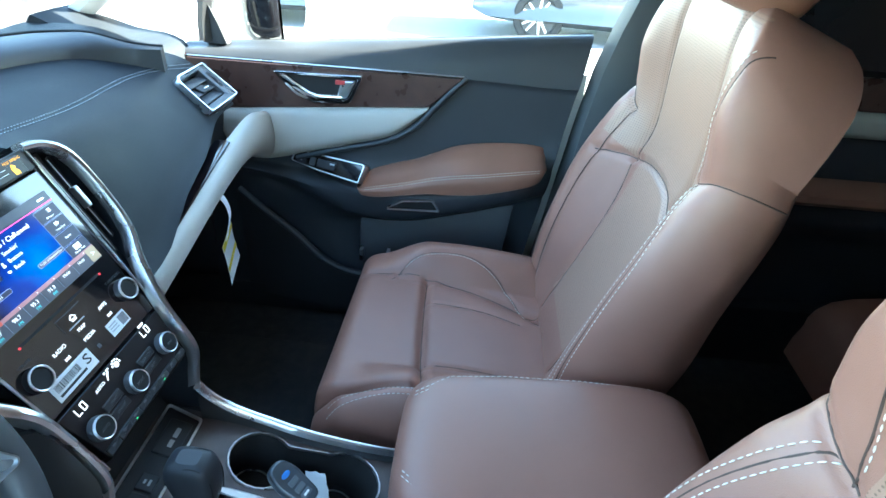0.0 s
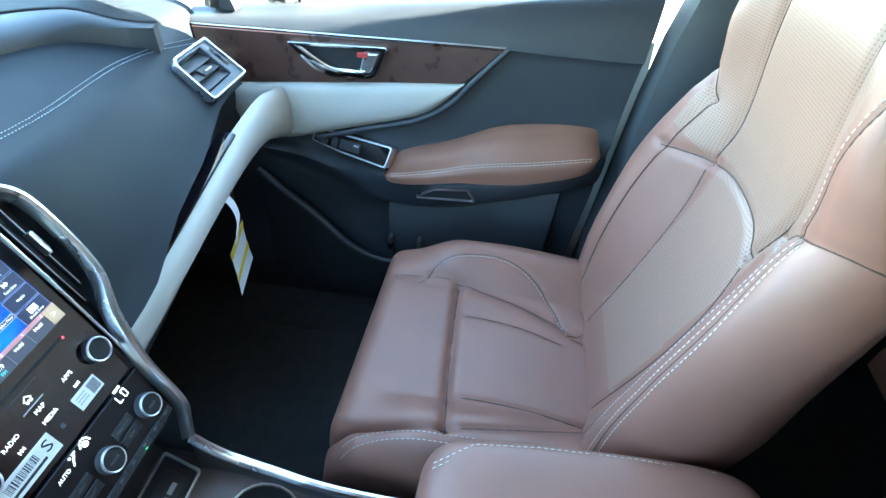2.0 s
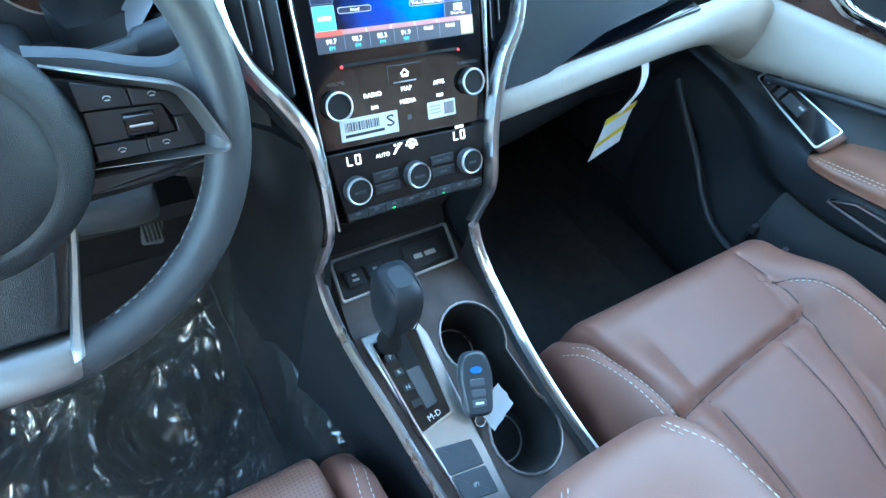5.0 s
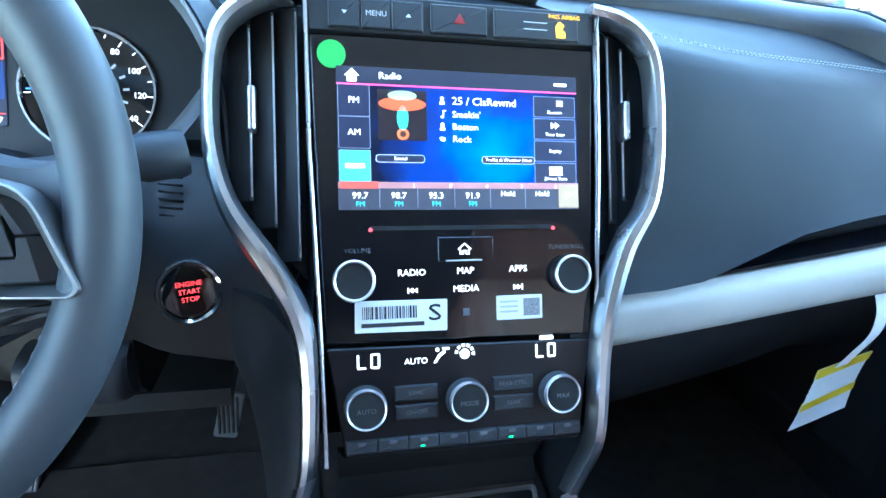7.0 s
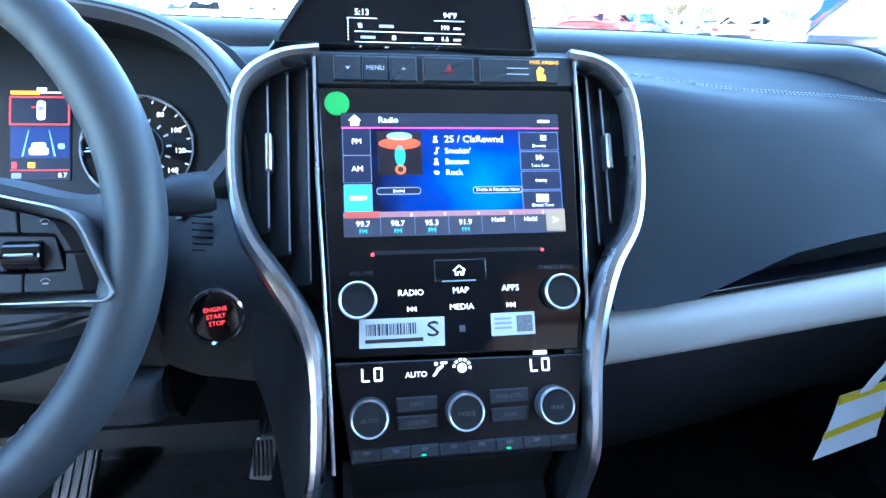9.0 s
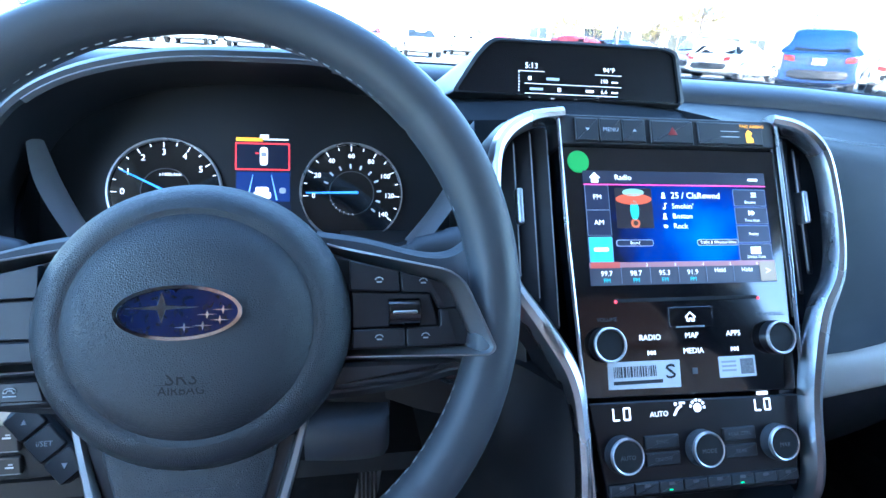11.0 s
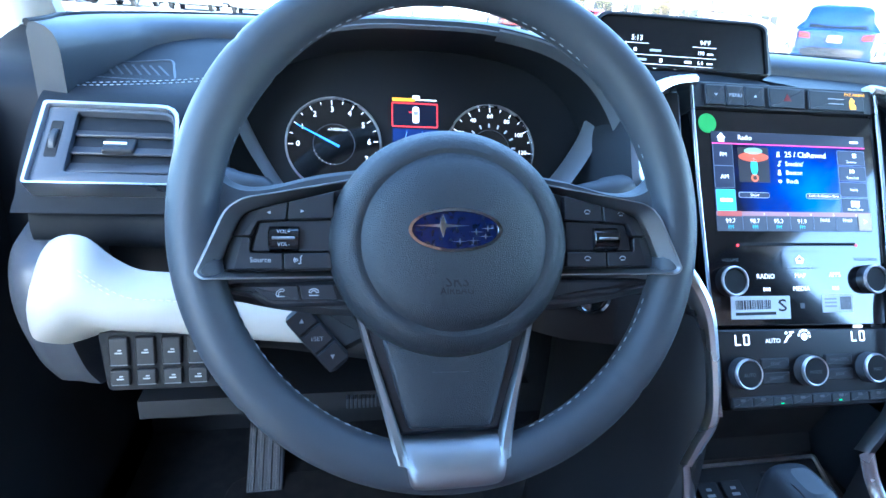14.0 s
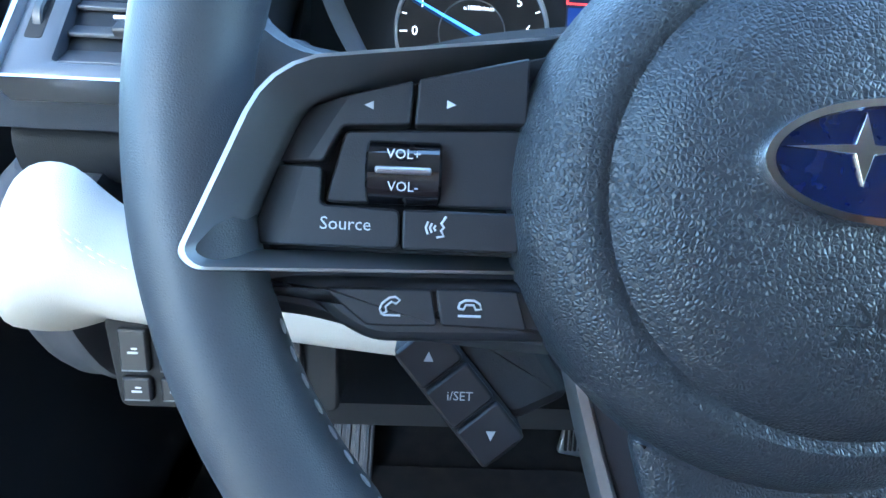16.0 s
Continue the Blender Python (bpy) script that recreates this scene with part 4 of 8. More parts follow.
    # side air vents with upright slats
    for s in (-1, 1):
        k_ = 1.0 if s < 0 else 0.76
        o_ = rpoly([(s * 0.1055, 0.030), (s * 0.118, 0.044), (s * (0.1055 + 0.0445 * k_), 0.085), (s * (0.1055 + 0.056 * k_), 0.125), (s * (0.1055 + 0.056 * k_), 0.180), (s * (0.1055 + 0.0445 * k_), 0.205), (s * (0.1055 + 0.0225 * k_), 0.217), (s * 0.1055, 0.221)], 0.004)
        v_ = part("air_vent", plate(m, o_, -0.06, -0.030), RUBBER, d, "black upright air vent")
        for uu, lo_, hi_ in ((0.1055 + 0.0125 * k_, 0.045, 0.216), (0.1055 + 0.0275 * k_, 0.068, 0.212), (0.1055 + 0.0425 * k_, 0.086, 0.203)):
            part("slat", plate(m @ Matrix.Translation((s * uu, 0, -0.014)) @ pose(0, 0, 0, 0, s * 35, 0), rrect(0.018, hi_ - lo_, 0.002, 0, (lo_ + hi_) / 2), -0.0012, 0.0012, 0.0008), BLACK_HARD, v_)
            part("slat_edge", tube([m @ Vector((s * (uu - 0.0072), v, -0.0085)) for v in (lo_ + 0.003, hi_ - 0.003)], 0.0007, 6), GREY_PRINT, v_)
        part("vent_tab", plate(m, rrect(0.0055, 0.030, 0.0022, s * (0.1055 + 0.034 * k_), 0.146), -0.012, -0.001, 0.002), SATIN, v_, "silver vent tab")
        # the silver frame from the top, round the vent and down to the console
        if s < 0:
            P = [(0.100, 0.2245, 0.004, 0.006), (0.128, 0.2185, 0.006, 0.0065), (0.151, 0.203, 0.008, 0.0065), (0.1615, 0.178, 0.009, 0.0050), (0.1630, 0.124, 0.010, 0.0048), (0.1540, 0.083, 0.011, 0.0065), (0.1320, 0.047, 0.013, 0.0085), (0.1130, 0.012, 0.014, 0.0080), (0.1070, -0.025, 0.012, 0.0065), (0.1085, -0.085, 0.010, 0.0060)]
            foot = [Vector((-0.1160, -0.026, 0.892)), Vector((-0.1195, -0.025, 0.871))]
        else:
            P = [(0.100, 0.2245, 0.004, 0.006), (0.122, 0.2190, 0.006, 0.0065), (0.140, 0.205, 0.008, 0.0065), (0.1490, 0.180, 0.009, 0.0055), (0.1490, 0.124, 0.010, 0.0055), (0.1410, 0.083, 0.011, 0.0065), (0.1200, 0.050, 0.013, 0.0080), (0.1060, 0.012, 0.014, 0.0075), (0.0995, -0.025, 0.012, 0.0065), (0.0945, -0.085, 0.010, 0.0060)]
            foot = [Vector((0.0915, -0.022, 0.888)), Vector((0.0905, -0.018, 0.862))]
        pts = [m @ Vector((s * u, v, n)) for u, v, n, _ in P] + foot
        wid = [w_ for *_, w_ in P] + [0.006, 0.006]
        pts, wid = cr(pts, 6), [w.x for w in cr([Vector((w_, 0, 0)) for w_ in wid], 6)]
        rows = []
        for i, p in enumerate(pts):
            t = (pts[min(i + 1, len(pts) - 1)] - pts[max(i - 1, 0)]).normalized()
            nn = Vector((0, -0.884, 0.468))
            x = t.cross(nn).normalized()
            w_ = wid[i]
            rows.append([p + x * a * w_ + nn * b for a, b in ((-1.0, -0.012), (-1.0, -0.002), (-0.6, 0.0035), (0.0, 0.005), (0.6, 0.003), (1.0, -0.003), (1.0, -0.012))])
        part("silver_frame", skin(rows, closed_u=True, caps=True), SATIN, d, "satin silver frame bar")
        rows = [[m @ Vector((s * (u + e), v, n)) for u, v in [(u_ + 0.0065, v_ + (0.006 if v_ > 0.2 else 0.0)) for u_, v_, *_ in P]] + [Vector((foot[0].x + s * (0.006 + e), -0.022 + dy_, 0.89)), Vector((foot[1].x + s * (0.006 + e), -0.022 + dy_, 0.80))] for e, n, dy_ in ((-0.004, 0.004, 0.0), (0.002, -0.01, 0.012), (0.006, -0.12, 0.13))]
        part("flank", skin([cr(r, 4) for r in rows]), BLACK_SOFT, d)
    return d


PAPER = mat("white_paper", (0.74, 0.76, 0.78), 0.7, vary=0.03)
INK = mat("black_ink", (0.02, 0.02, 0.022), 0.7)
KNOB_SIDE = mat("dark_chrome", (0.16, 0.17, 0.19), 0.3, metal=1.0)
KNURL = mat("grey_knurled_metal", (0.075, 0.08, 0.09), 0.4, metal=0.3, grain=0.8, grain_size=2500)
SCREEN = screen_mat()
stack()


# ---- display hood on the dashboard ----
def mfd():
    d = thing("information_display", "black hooded trip display on top of the dashboard", "display")
    m = fr((-0.008, 0.315, 1.232), (1, 0, 0), (0, 0.30, 1))
    lip = [(-0.150, -0.032), (-0.122, 0.012), (-0.104, 0.0305), (0.114, 0.0315), (0.128, 0.026), (0.138, -0.036)]
    o = rpoly(lip, [0.006, 0.012, 0.010, 0.008, 0.006, 0.006])
    i = rpoly([(x * 0.965, y * 0.93 - 0.001) for x, y in lip], [0.005, 0.010, 0.009, 0.007, 0.005, 0.005])
    rows = [[m @ Vector((p.x * sx, p.y * sy + dy_, z)) for p in r] for r, z, sx, sy, dy_ in ((i, -0.006, 1, 1, 0), (i, 0.0, 1, 1, 0), (o, -0.001, 1, 1, 0), (o, -0.010, 1.01, 1.03, 0), (o, -0.05, 1.12, 0.98, -0.004), (o, -0.12, 1.35, 0.72, -0.014), (o, -0.22, 1.6, 0.40, -0.03))]
    part("hood", skin(rows, closed_u=True, caps=False), BLACK_SOFT, d)
    part("face", plate(m, i, -0.010, -0.004, 0.0005), mat("dark_display_glass", (0.006, 0.006, 0.008), 0.25, spec=0.3), d, "dark display glass")
    z = -0.0035

    def w(t, u, v, s, al="CENTER"):
        text(d, "display_word", t, m, s, LIT, align=al, x=u, y=v, z=z)
    w("5:13", -0.056, 0.0015, 0.0092)
    w("94\u00b0F", 0.040, 0.0005, 0.0082)
    w("190", 0.034, -0.0125, 0.0068)
    w("6.6", 0.034, -0.0245, 0.0068)
    for u, v in ((0.0475, -0.0130), (0.0475, -0.0250)):
        part("display_mark", plate(m, rrect(0.008, 0.0018, 0.0003, u, v), z, z + 0.0002, 0.0001), LIT, d)
    for a, b, v in ((-0.072, -0.040, -0.0045), (0.022, 0.056, -0.0050), (-0.064, 0.056, -0.0185), (-0.064, 0.052, -0.0295)):
        part("display_line", plate(m, rrect(b - a, 0.0006, 0.0001, (a + b) / 2, v), z, z + 0.0002, 0.0001), LIT, d)
    for u, v, a, b in ((-0.058, -0.0125, 0.004, 0.0045), (-0.030, -0.0125, 0.016, 0.0030), (-0.050, -0.0245, 0.016, 0.0030), (-0.022, -0.0245, 0.004, 0.0045), (0.016, -0.0245, 0.010, 0.0030)):
        part("display_mark", plate(m, rrect(a, b, 0.0008, u, v), z, z + 0.0002, 0.0001), DIM if a > 0.01 else LIT, d)
    for i_, t in enumerate(("0", "20", "40", "60")):
        w(t, -0.058 + i_ * 0.028, -0.0335, 0.0048)
    for i_ in range(7):
        part("display_mark", plate(m, rrect(0.0012, 0.0016, 0.0002, -0.071, -0.006 - i_ * 0.0035), z, z + 0.0002, 0.0001), LIT, d)
    return d


mfd()


# ---- steering wheel ----
def wheel():
    d = thing("steering_wheel", "black leather steering wheel with silver spoke frames and oval badge", "steering wheel")
    m = WHEEL
    R = 0.1648
    rim_z = -0.0255
    N = 240
    rows = []
    for i in range(N):
        a = 2 * math.pi * i / N
        deg = math.degrees(a) % 360
        # thicker grips at ten-to-two
        g = math.exp(-((deg - 35) / 18) ** 2) + math.exp(-((deg - 145) / 18) ** 2)
        er, ez = 0.0156 + 0.0012 * g, 0.0156 + 0.0018 * g
        # slight step where the leather panels meet
        for c in (40.5, 141, 222, 318):
            k = abs((deg - c + 180) % 360 - 180)
            er -= 0.0008 * math.exp(-(k / 0.8) ** 2)
            ez -= 0.0008 * math.exp(-(k / 0.8) ** 2)
        e = Vector((math.cos(a), math.sin(a), 0))
        rows.append([m @ (e * (R + er * math.cos(t)) + Vector((0, 0, rim_z + ez * math.sin(t)))) for t in [2 * math.pi * j / 20 for j in range(20)]])
    part("rim", skin(rows, closed_u=True, closed_v=True), RIM_LEATHER, d, "smooth black leather rim")

    def ring(a0, a1, r, z, k=40):
        return [m @ Vector((r * math.cos(radians(a0 + (a1 - a0) * i / k)), r * math.sin(radians(a0 + (a1 - a0) * i / k)), z)) for i in range(k + 1)]
    for a0, a1 in ((200, 250), (290, 340), (18, 40), (42, 75), (105, 140), (142, 162)):
        stitches(d, "stitching", ring(a0, a1, R - 0.0158, rim_z + 0.0012), 0.0042, 0.0034, 0.0005, GREY_THREAD)
    # hub
    c = m @ Matrix.Translation((-0.0015, -0.0155, -0.062)) @ Matrix.Diagonal((1, 0.945, 1, 1))
    prof = [(0.050, 0.0), (0.072, 0.006), (0.0795, 0.016), (0.0815, 0.028), (0.0812, 0.036), (0.0790, 0.044), (0.0745, 0.0505), (0.0690, 0.0545), (0.0640, 0.0556), (0.0622, 0.0548), (0.0608, 0.0546), (0.0592, 0.0558), (0.0560, 0.0592), (0.0480, 0.0622), (0.0360, 0.0642), (0.02, 0.0655), (0.0, 0.0660)]
    hub = part("hub", lathe(c, prof, 96), HUB_GRAIN, d, "grained black airbag cover")
    e = m @ Matrix.Translation((-0.0045, -0.0090, 0.0038))
    part("badge_ring", rim(e, ell(0.0300, 0.0138, n=56), ell(0.0272, 0.0115, n=56), -0.004, 0.0020, 0.001), CHROME, hub, "oval chrome badge ring")
    part("badge", plate(e, ell(0.0273, 0.0116, n=56), -0.004, 0.0004, 0.0002), mat("deep_blue_enamel", (0.003, 0.008, 0.042), 0.22, coat=0.4, spec=0.4, vary=0.12, vary_size=300), hub, "deep blue badge field")

    def spark(u, v, a, b):
        return plate(e, [Vector(p) for p in ((u - a, v), (u - a * 0.12, v - b * 0.15), (u, v - b), (u + a * 0.12, v - b * 0.15), (u + a, v), (u + a * 0.12, v + b * 0.15), (u, v + b), (u - a * 0.12, v + b * 0.15))], 0.0, 0.0012, b * 0.03)
    part("badge_mark", merge(spark(-0.0080, 0.0026, 0.0175, 0.0078), *[spark(u, v, 0.0050, 0.0024) for u, v in ((0.0025, -0.0072), (0.0130, -0.0012), (0.0110, -0.0066), (0.0205, 0.0010), (0.0190, -0.0040))]), CHROME, hub, "plain silver badge marks")
    # moulded letters on the cover
    text(hub, "moulded_letter", "SRS", m, 0.0100, RUBBER, x=-0.0035, y=-0.0411, z=0.0030)
    text(hub, "moulded_letter", "AIRBAG", m, 0.0062, RUBBER, x=-0.0035, y=-0.0470, z=0.0025)
    part("moulded_line", plate(m, rrect(0.026, 0.0005, 0.0002, -0.0035, -0.0440), 0.0, 0.0027, 0.0002), BLACK_HARD, hub)
    part("moulded_mark", plate(m, rpoly([(-0.0095, -0.0570), (0.0005, -0.0570), (0.0005, -0.0550), (-0.0030, -0.0550), (-0.0045, -0.0530), (-0.0060, -0.0550), (-0.0095, -0.0550)], 0.0003), -0.008, 0.0006, 0.0005), BLACK_HARD, hub)

    for s in (-1, 1):
        def q(pts):
            return [Vector((s * x, y)) for x, y in pts]
        # spoke body, blending into the rim
        rows = []
        for u, lo_, hi_, n in ((0.060, -0.058, 0.0320, -0.040), (0.090, -0.056, 0.0275, -0.038), (0.120, -0.052, 0.0200, -0.034), (0.138, -0.048, 0.0190, -0.030), (0.150, -0.046, 0.0250, -0.026), (0.156, -0.045, 0.0350, -0.023), (0.161, -0.042, 0.0470, -0.020)):
            rows.append([m @ Vector((s * u, v, z)) for v, z in ((lo_, n - 0.020), (lo_ - 0.001, n - 0.008), (lo_ + 0.006, n - 0.001), (hi_ - 0.006, n), (hi_ + 0.001, n - 0.008), (hi_, n - 0.022))])
        sp = part("spoke", loft(rows, 3, 4), RIM_LEATHER, d)
        # silver frame: thin above, broad on the outside
        o = rpoly(q([(0.066, 0.0290), (0.072, 0.0272), (0.1418, 0.0090), (0.1608, -0.0345), (0.1570, -0.0382), (0.074, -0.0380), (0.071, -0.036)]), [0.001, 0.002, 0.012, 0.006, 0.004, 0.001, 0.001])
        i = rpoly(q([(0.066, 0.0218), (0.074, 0.0200), (0.1348, 0.0048), (0.1502, -0.0318), (0.1485, -0.0336), (0.078, -0.0332), (0.074, -0.0325)]), [0.001, 0.002, 0.008, 0.003, 0.002, 0.001, 0.001])

        def sink(bm):
            """The frame dips towards the hub."""
            for v in bm.verts:
                q_ = m.inverted() @ v.co
                k_ = min(1.0, max(0.0, (abs(q_.x) - 0.068) / 0.050))
                q_.z -= 0.024 * (1 - k_ * k_ * (3 - 2 * k_))
                v.co = m @ q_
            return bm
        # a raised bright edge, then a face that slopes down to the switches
        lip = [a_ + (b_ - a_) * f_ for a_, b_, f_ in zip(o, i, [0.30] * len(o))]
        bm = skin([[m @ Vector((p.x, p.y, z)) for p in r] for r, z in ((o, -0.036), (o, -0.0100), ([a_ + (b_ - a_) * 0.08 for a_, b_ in zip(o, i)], -0.0082), ([a_ + (b_ - a_) * 0.22 for a_, b_ in zip(o, i)], -0.0082), (lip, -0.0098), ([a_ + (b_ - a_) * 0.92 for a_, b_ in zip(o, i)], -0.0190), (i, -0.0205), (i, -0.036))], closed_u=True, closed_v=True)
        part("silver_frame", sink(bm), SPOKE_SILVER, sp, "satin silver spoke frame")
        part("switch_bed", plate(m, i, -0.036, -0.0285, 0.0006), RUBBER, sp)
        B = [([(-0.1366, 0.0030), (-0.1080, 0.0108), (-0.1087, -0.0006), (-0.1257, -0.0015), (-0.1301, -0.0108), (-0.1424, -0.0108)], 0.0015),
             ([(-0.1068, 0.0110), (-0.0790, 0.0176), (-0.0790, 0.0006), (-0.1076, -0.0006)], 0.001),
             ([(-0.1428, -0.0116), (-0.1303, -0.0116), (-0.1308, -0.0214), (-0.1106, -0.0219), (-0.1106, -0.0320), (-0.1490, -0.0320)], 0.0020),
             ([(-0.1097, -0.0219), (-0.0800, -0.0219), (-0.0800, -0.0320), (-0.1097, -0.0320)], 0.001),
             ([(-0.1250, -0.0024), (-0.0800, -0.0004), (-0.0800, -0.0208), (-0.1297, -0.0206)], 0.0015)]
        FACET = {0: ((-0.1232, 0.0073), (-0.1346, -0.0112)), 2: ((-0.1346, -0.0112), (-0.1396, -0.0315))}
        for k, (pts, r) in enumerate(B):
            bm = plate(Matrix(), rpoly([Vector((-s * x, y)) for x, y in pts], r), -0.0285, -0.0222 if k < 4 else -0.0240, 0.0006)
            if k in FACET:
                # the outer part of the key falls away as a second facet
                (ax, ay), (bx, by) = FACET[k]
                p0, d0 = Vector((-s * ax, ay, 0)), Vector((-s * (bx - ax), by - ay, 0)).normalized()
                n0 = Vector((-d0.y, d0.x, 0))
                if n0.x * s < 0:
                    n0 = -n0
                bmesh.ops.bisect_plane(bm, geom=bm.verts[:] + bm.edges[:] + bm.faces[:], plane_co=p0, plane_no=n0)
                for v in bm.verts:
                    h = (v.co - p0).dot(n0)
                    if h > 0 and v.co.z > -0.027:
                        v.co.z -= 0.42 * h
            for v in bm.verts:
                v.co = m @ v.co
            part("switch", bm, SWITCH_BLACK, sp)
        rl = part("roller", lathe(fr(m @ Vector((s * 0.1098, -0.0125, -0.0275)), m.col[1][:3], m.col[2][:3]), [(0.0080, -0.0095), (0.0087, -0.0088), (0.0087, 0.0088), (0.0080, 0.0095)], 28), GLOSS, sp, "ribbed thumb roller")
        part("roller_band", plate(m, rrect(0.0140, 0.0018, 0.0008, s * 0.1098, -0.0125), -0.021, -0.0176, 0.0006), SATIN, sp)
        if s < 0:
            part("phone_pod", plate(m, rpoly([(-0.160, -0.0405), (-0.1525, -0.0450), (-0.1330, -0.0465), (-0.1255, -0.0530), (-0.1170, -0.0572), (-0.066, -0.0560), (-0.066, -0.0400)], [0.003, 0.006, 0.004, 0.004, 0.005, 0.002, 0.002]), -0.046, -0.0278, 0.003), SWITCH_BLACK, sp)
            for pts in ([(-0.1300, -0.0427), (-0.1016, -0.0422), (-0.0998, -0.0520), (-0.1185, -0.0523)], [(-0.1006, -0.0422), (-0.0790, -0.0420), (-0.0760, -0.0523), (-0.0988, -0.0519)]):
                part("switch", plate(m, rpoly(pts, 0.0012), -0.0285, -0.0258, 0.0006), SWITCH_BLACK, sp)
            z = -0.0220
            text(sp, "switch_word", "Source", m, 0.0046, LEGEND, x=-0.1240, y=-0.0262, z=z)
            text(sp, "switch_word", "VOL+", m, 0.0034, LEGEND, x=-0.1098, y=-0.0086, z=-0.0184)
            text(sp, "switch_word", "VOL-", m, 0.0034, LEGEND, x=-0.1098, y=-0.0166, z=-0.0184)
            for u, v, f in ((-0.1190, 0.0038, -1), (-0.0985, 0.0048, 1)):
                part("arrow", plate(m, [Vector((u - f * 0.0011, v - 0.0011)), Vector((u - f * 0.0011, v + 0.0011)), Vector((u + f * 0.0013, v))], z, z + 0.0002, 0.0001), LEGEND, sp)
            # voice and telephone symbols as small curved strokes
            def stroke(pts, zz, r=0.00035):
                return tube([m @ Vector((x, y, zz)) for x, y in pts], r, 5)
            ux, vy = -0.1006, -0.0263
            part("voice_symbol", merge(stroke([(ux + 0.0016, vy + 0.0024), (ux + 0.0008, vy + 0.0012), (ux + 0.0015, vy + 0.0002), (ux + 0.0008, vy - 0.0006), (ux + 0.0014, vy - 0.0020), (ux - 0.0004, vy - 0.0024)], z), stroke([(ux + 0.0014, vy + 0.0022), (ux + 0.0020, vy + 0.0030)], z), *[stroke([(ux - q_, vy + 0.0004 + h_), (ux - q_ - 0.0005, vy), (ux - q_, vy - 0.0004 - h_)], z) for q_, h_ in ((0.0006, 0.0003), (0.0016, 0.0008), (0.0026, 0.0012))]), LEGEND, sp)
            hand = [(-0.0030, -0.0008), (-0.0026, 0.0006), (-0.0012, 0.0014), (0.0012, 0.0014), (0.0026, 0.0006), (0.0030, -0.0008), (0.0016, -0.0010), (0.0010, 0.0002), (-0.0010, 0.0002), (-0.0016, -0.0010), (-0.0030, -0.0008)]
            part("end_call_symbol", merge(stroke([(-0.0915 + x, -0.0462 + y) for x, y in hand], -0.0254), stroke([(-0.0945, -0.0489), (-0.0885, -0.0489)], -0.0254)), LEGEND, sp)
            ca, sa = math.cos(radians(40)), math.sin(radians(40))
            part("call_symbol", merge(stroke([(-0.1125 + x * ca - y * sa, -0.0466 + x * sa + y * ca) for x, y in hand], -0.0254), stroke([(-0.1140, -0.0493), (-0.1095, -0.0493)], -0.0254)), LEGEND, sp)
        else:
            z = -0.0213
            for u, v in ((0.1210, 0.0050), (0.0955, 0.0060), (0.1215, -0.0265), (0.0950, -0.0265)):
                part("switch_symbol", merge(tube([m @ Vector((u + 0.0022 * math.cos(t), v + 0.0016 * math.sin(t), z)) for t in [math.pi * i / 8 for i in range(9)]], 0.0003, 5), plate(m, rrect(0.003, 0.0008, 0.0002, u, v - 0.0010), z, z + 0.0002, 0.0001)), LEGEND, sp)
            part("pod_plain", plate(m, rpoly([(0.066, -0.0400), (0.160, -0.0405), (0.1525, -0.0450), (0.1330, -0.0470), (0.118, -0.0530), (0.066, -0.0560)], 0.004), -0.046, -0.0285, 0.003), SWITCH_BLACK, sp)
    # lower spoke
    lo = part("lower_spoke", plate(m, rpoly([(-0.062, -0.066), (0.054, -0.066), (0.031, -0.142), (-0.037, -0.142)], 0.004), -0.042, -0.0270, 0.003), SWITCH_BLACK, d)
    part("lower_insert", plate(m, rpoly([(-0.0485, -0.078), (0.0405, -0.080), (0.0245, -0.1385), (-0.0315, -0.1370)], 0.004), -0.032, -0.0215, 0.003, dome=0.0015), HUB_GRAIN, lo)
    foot = []
    for v, w, n in ((-0.1425, 0.0345, -0.0235), (-0.1435, 0.0345, -0.0195), (-0.149, 0.0338, -0.0130), (-0.156, 0.0328, -0.0080), (-0.162, 0.0315, -0.0062), (-0.1680, 0.0300, -0.0066), (-0.1715, 0.0270, -0.0095)):
        foot.append([m @ Vector((-0.0020 + q * w, v, n - abs(q) ** 6 * 0.0035)) for q in (-1, -0.96, -0.8, -0.4, 0, 0.4, 0.8, 0.96, 1)] + [m @ Vector((-0.0020 + q * w * 0.96, v, n - 0.012)) for q in (0.9, 0, -0.9)])
    bars = []
    for s in (-1, 1):
        line = cr([Vector((-0.0035 + s * x, y, z)) for x, y, z in ((0.0590, -0.062, -0.0270), (0.0510, -0.092, -0.0240), (0.0420, -0.122, -0.0200), (0.0360, -0.143, -0.0155), (0.0325, -0.156, -0.0105))], 5)
        rows = []
        for j, p in enumerate(line):
            w = 0.0026 + 0.0022 * j / 20
            rows.append([m @ (p + Vector((a_ * w, 0.25 * s * a_ * w, b_))) for a_, b_ in ((-1, -0.008), (-1, -0.001), (-0.5, 0.0012), (0.5, 0.0012), (1, -0.001), (1, -0.008))])
        bars.append(skin(rows, closed_u=True, caps=True))
    part("silver_frame", merge(*bars, loft(foot, 2, 3)), SPOKE_SILVER, lo, "satin silver lower frame")
    # column shroud behind
    sh = thing("steering_column", "black steering column shroud with stalks and start button", "steering column")
    rows = []
    for z, w, h0, h1 in ((-0.075, 0.050, -0.080, 0.035), (-0.13, 0.060, -0.090, 0.045), (-0.22, 0.062, -0.085, 0.05)):
        rows.append([m @ Vector((x * w, y, z)) for x, y in ((-1, h0 * 0.5), (-0.8, h0), (0.8, h0), (1, h0 * 0.5), (1, h1 * 0.6), (0.7, h1), (-0.7, h1), (-1, h1 * 0.6))])
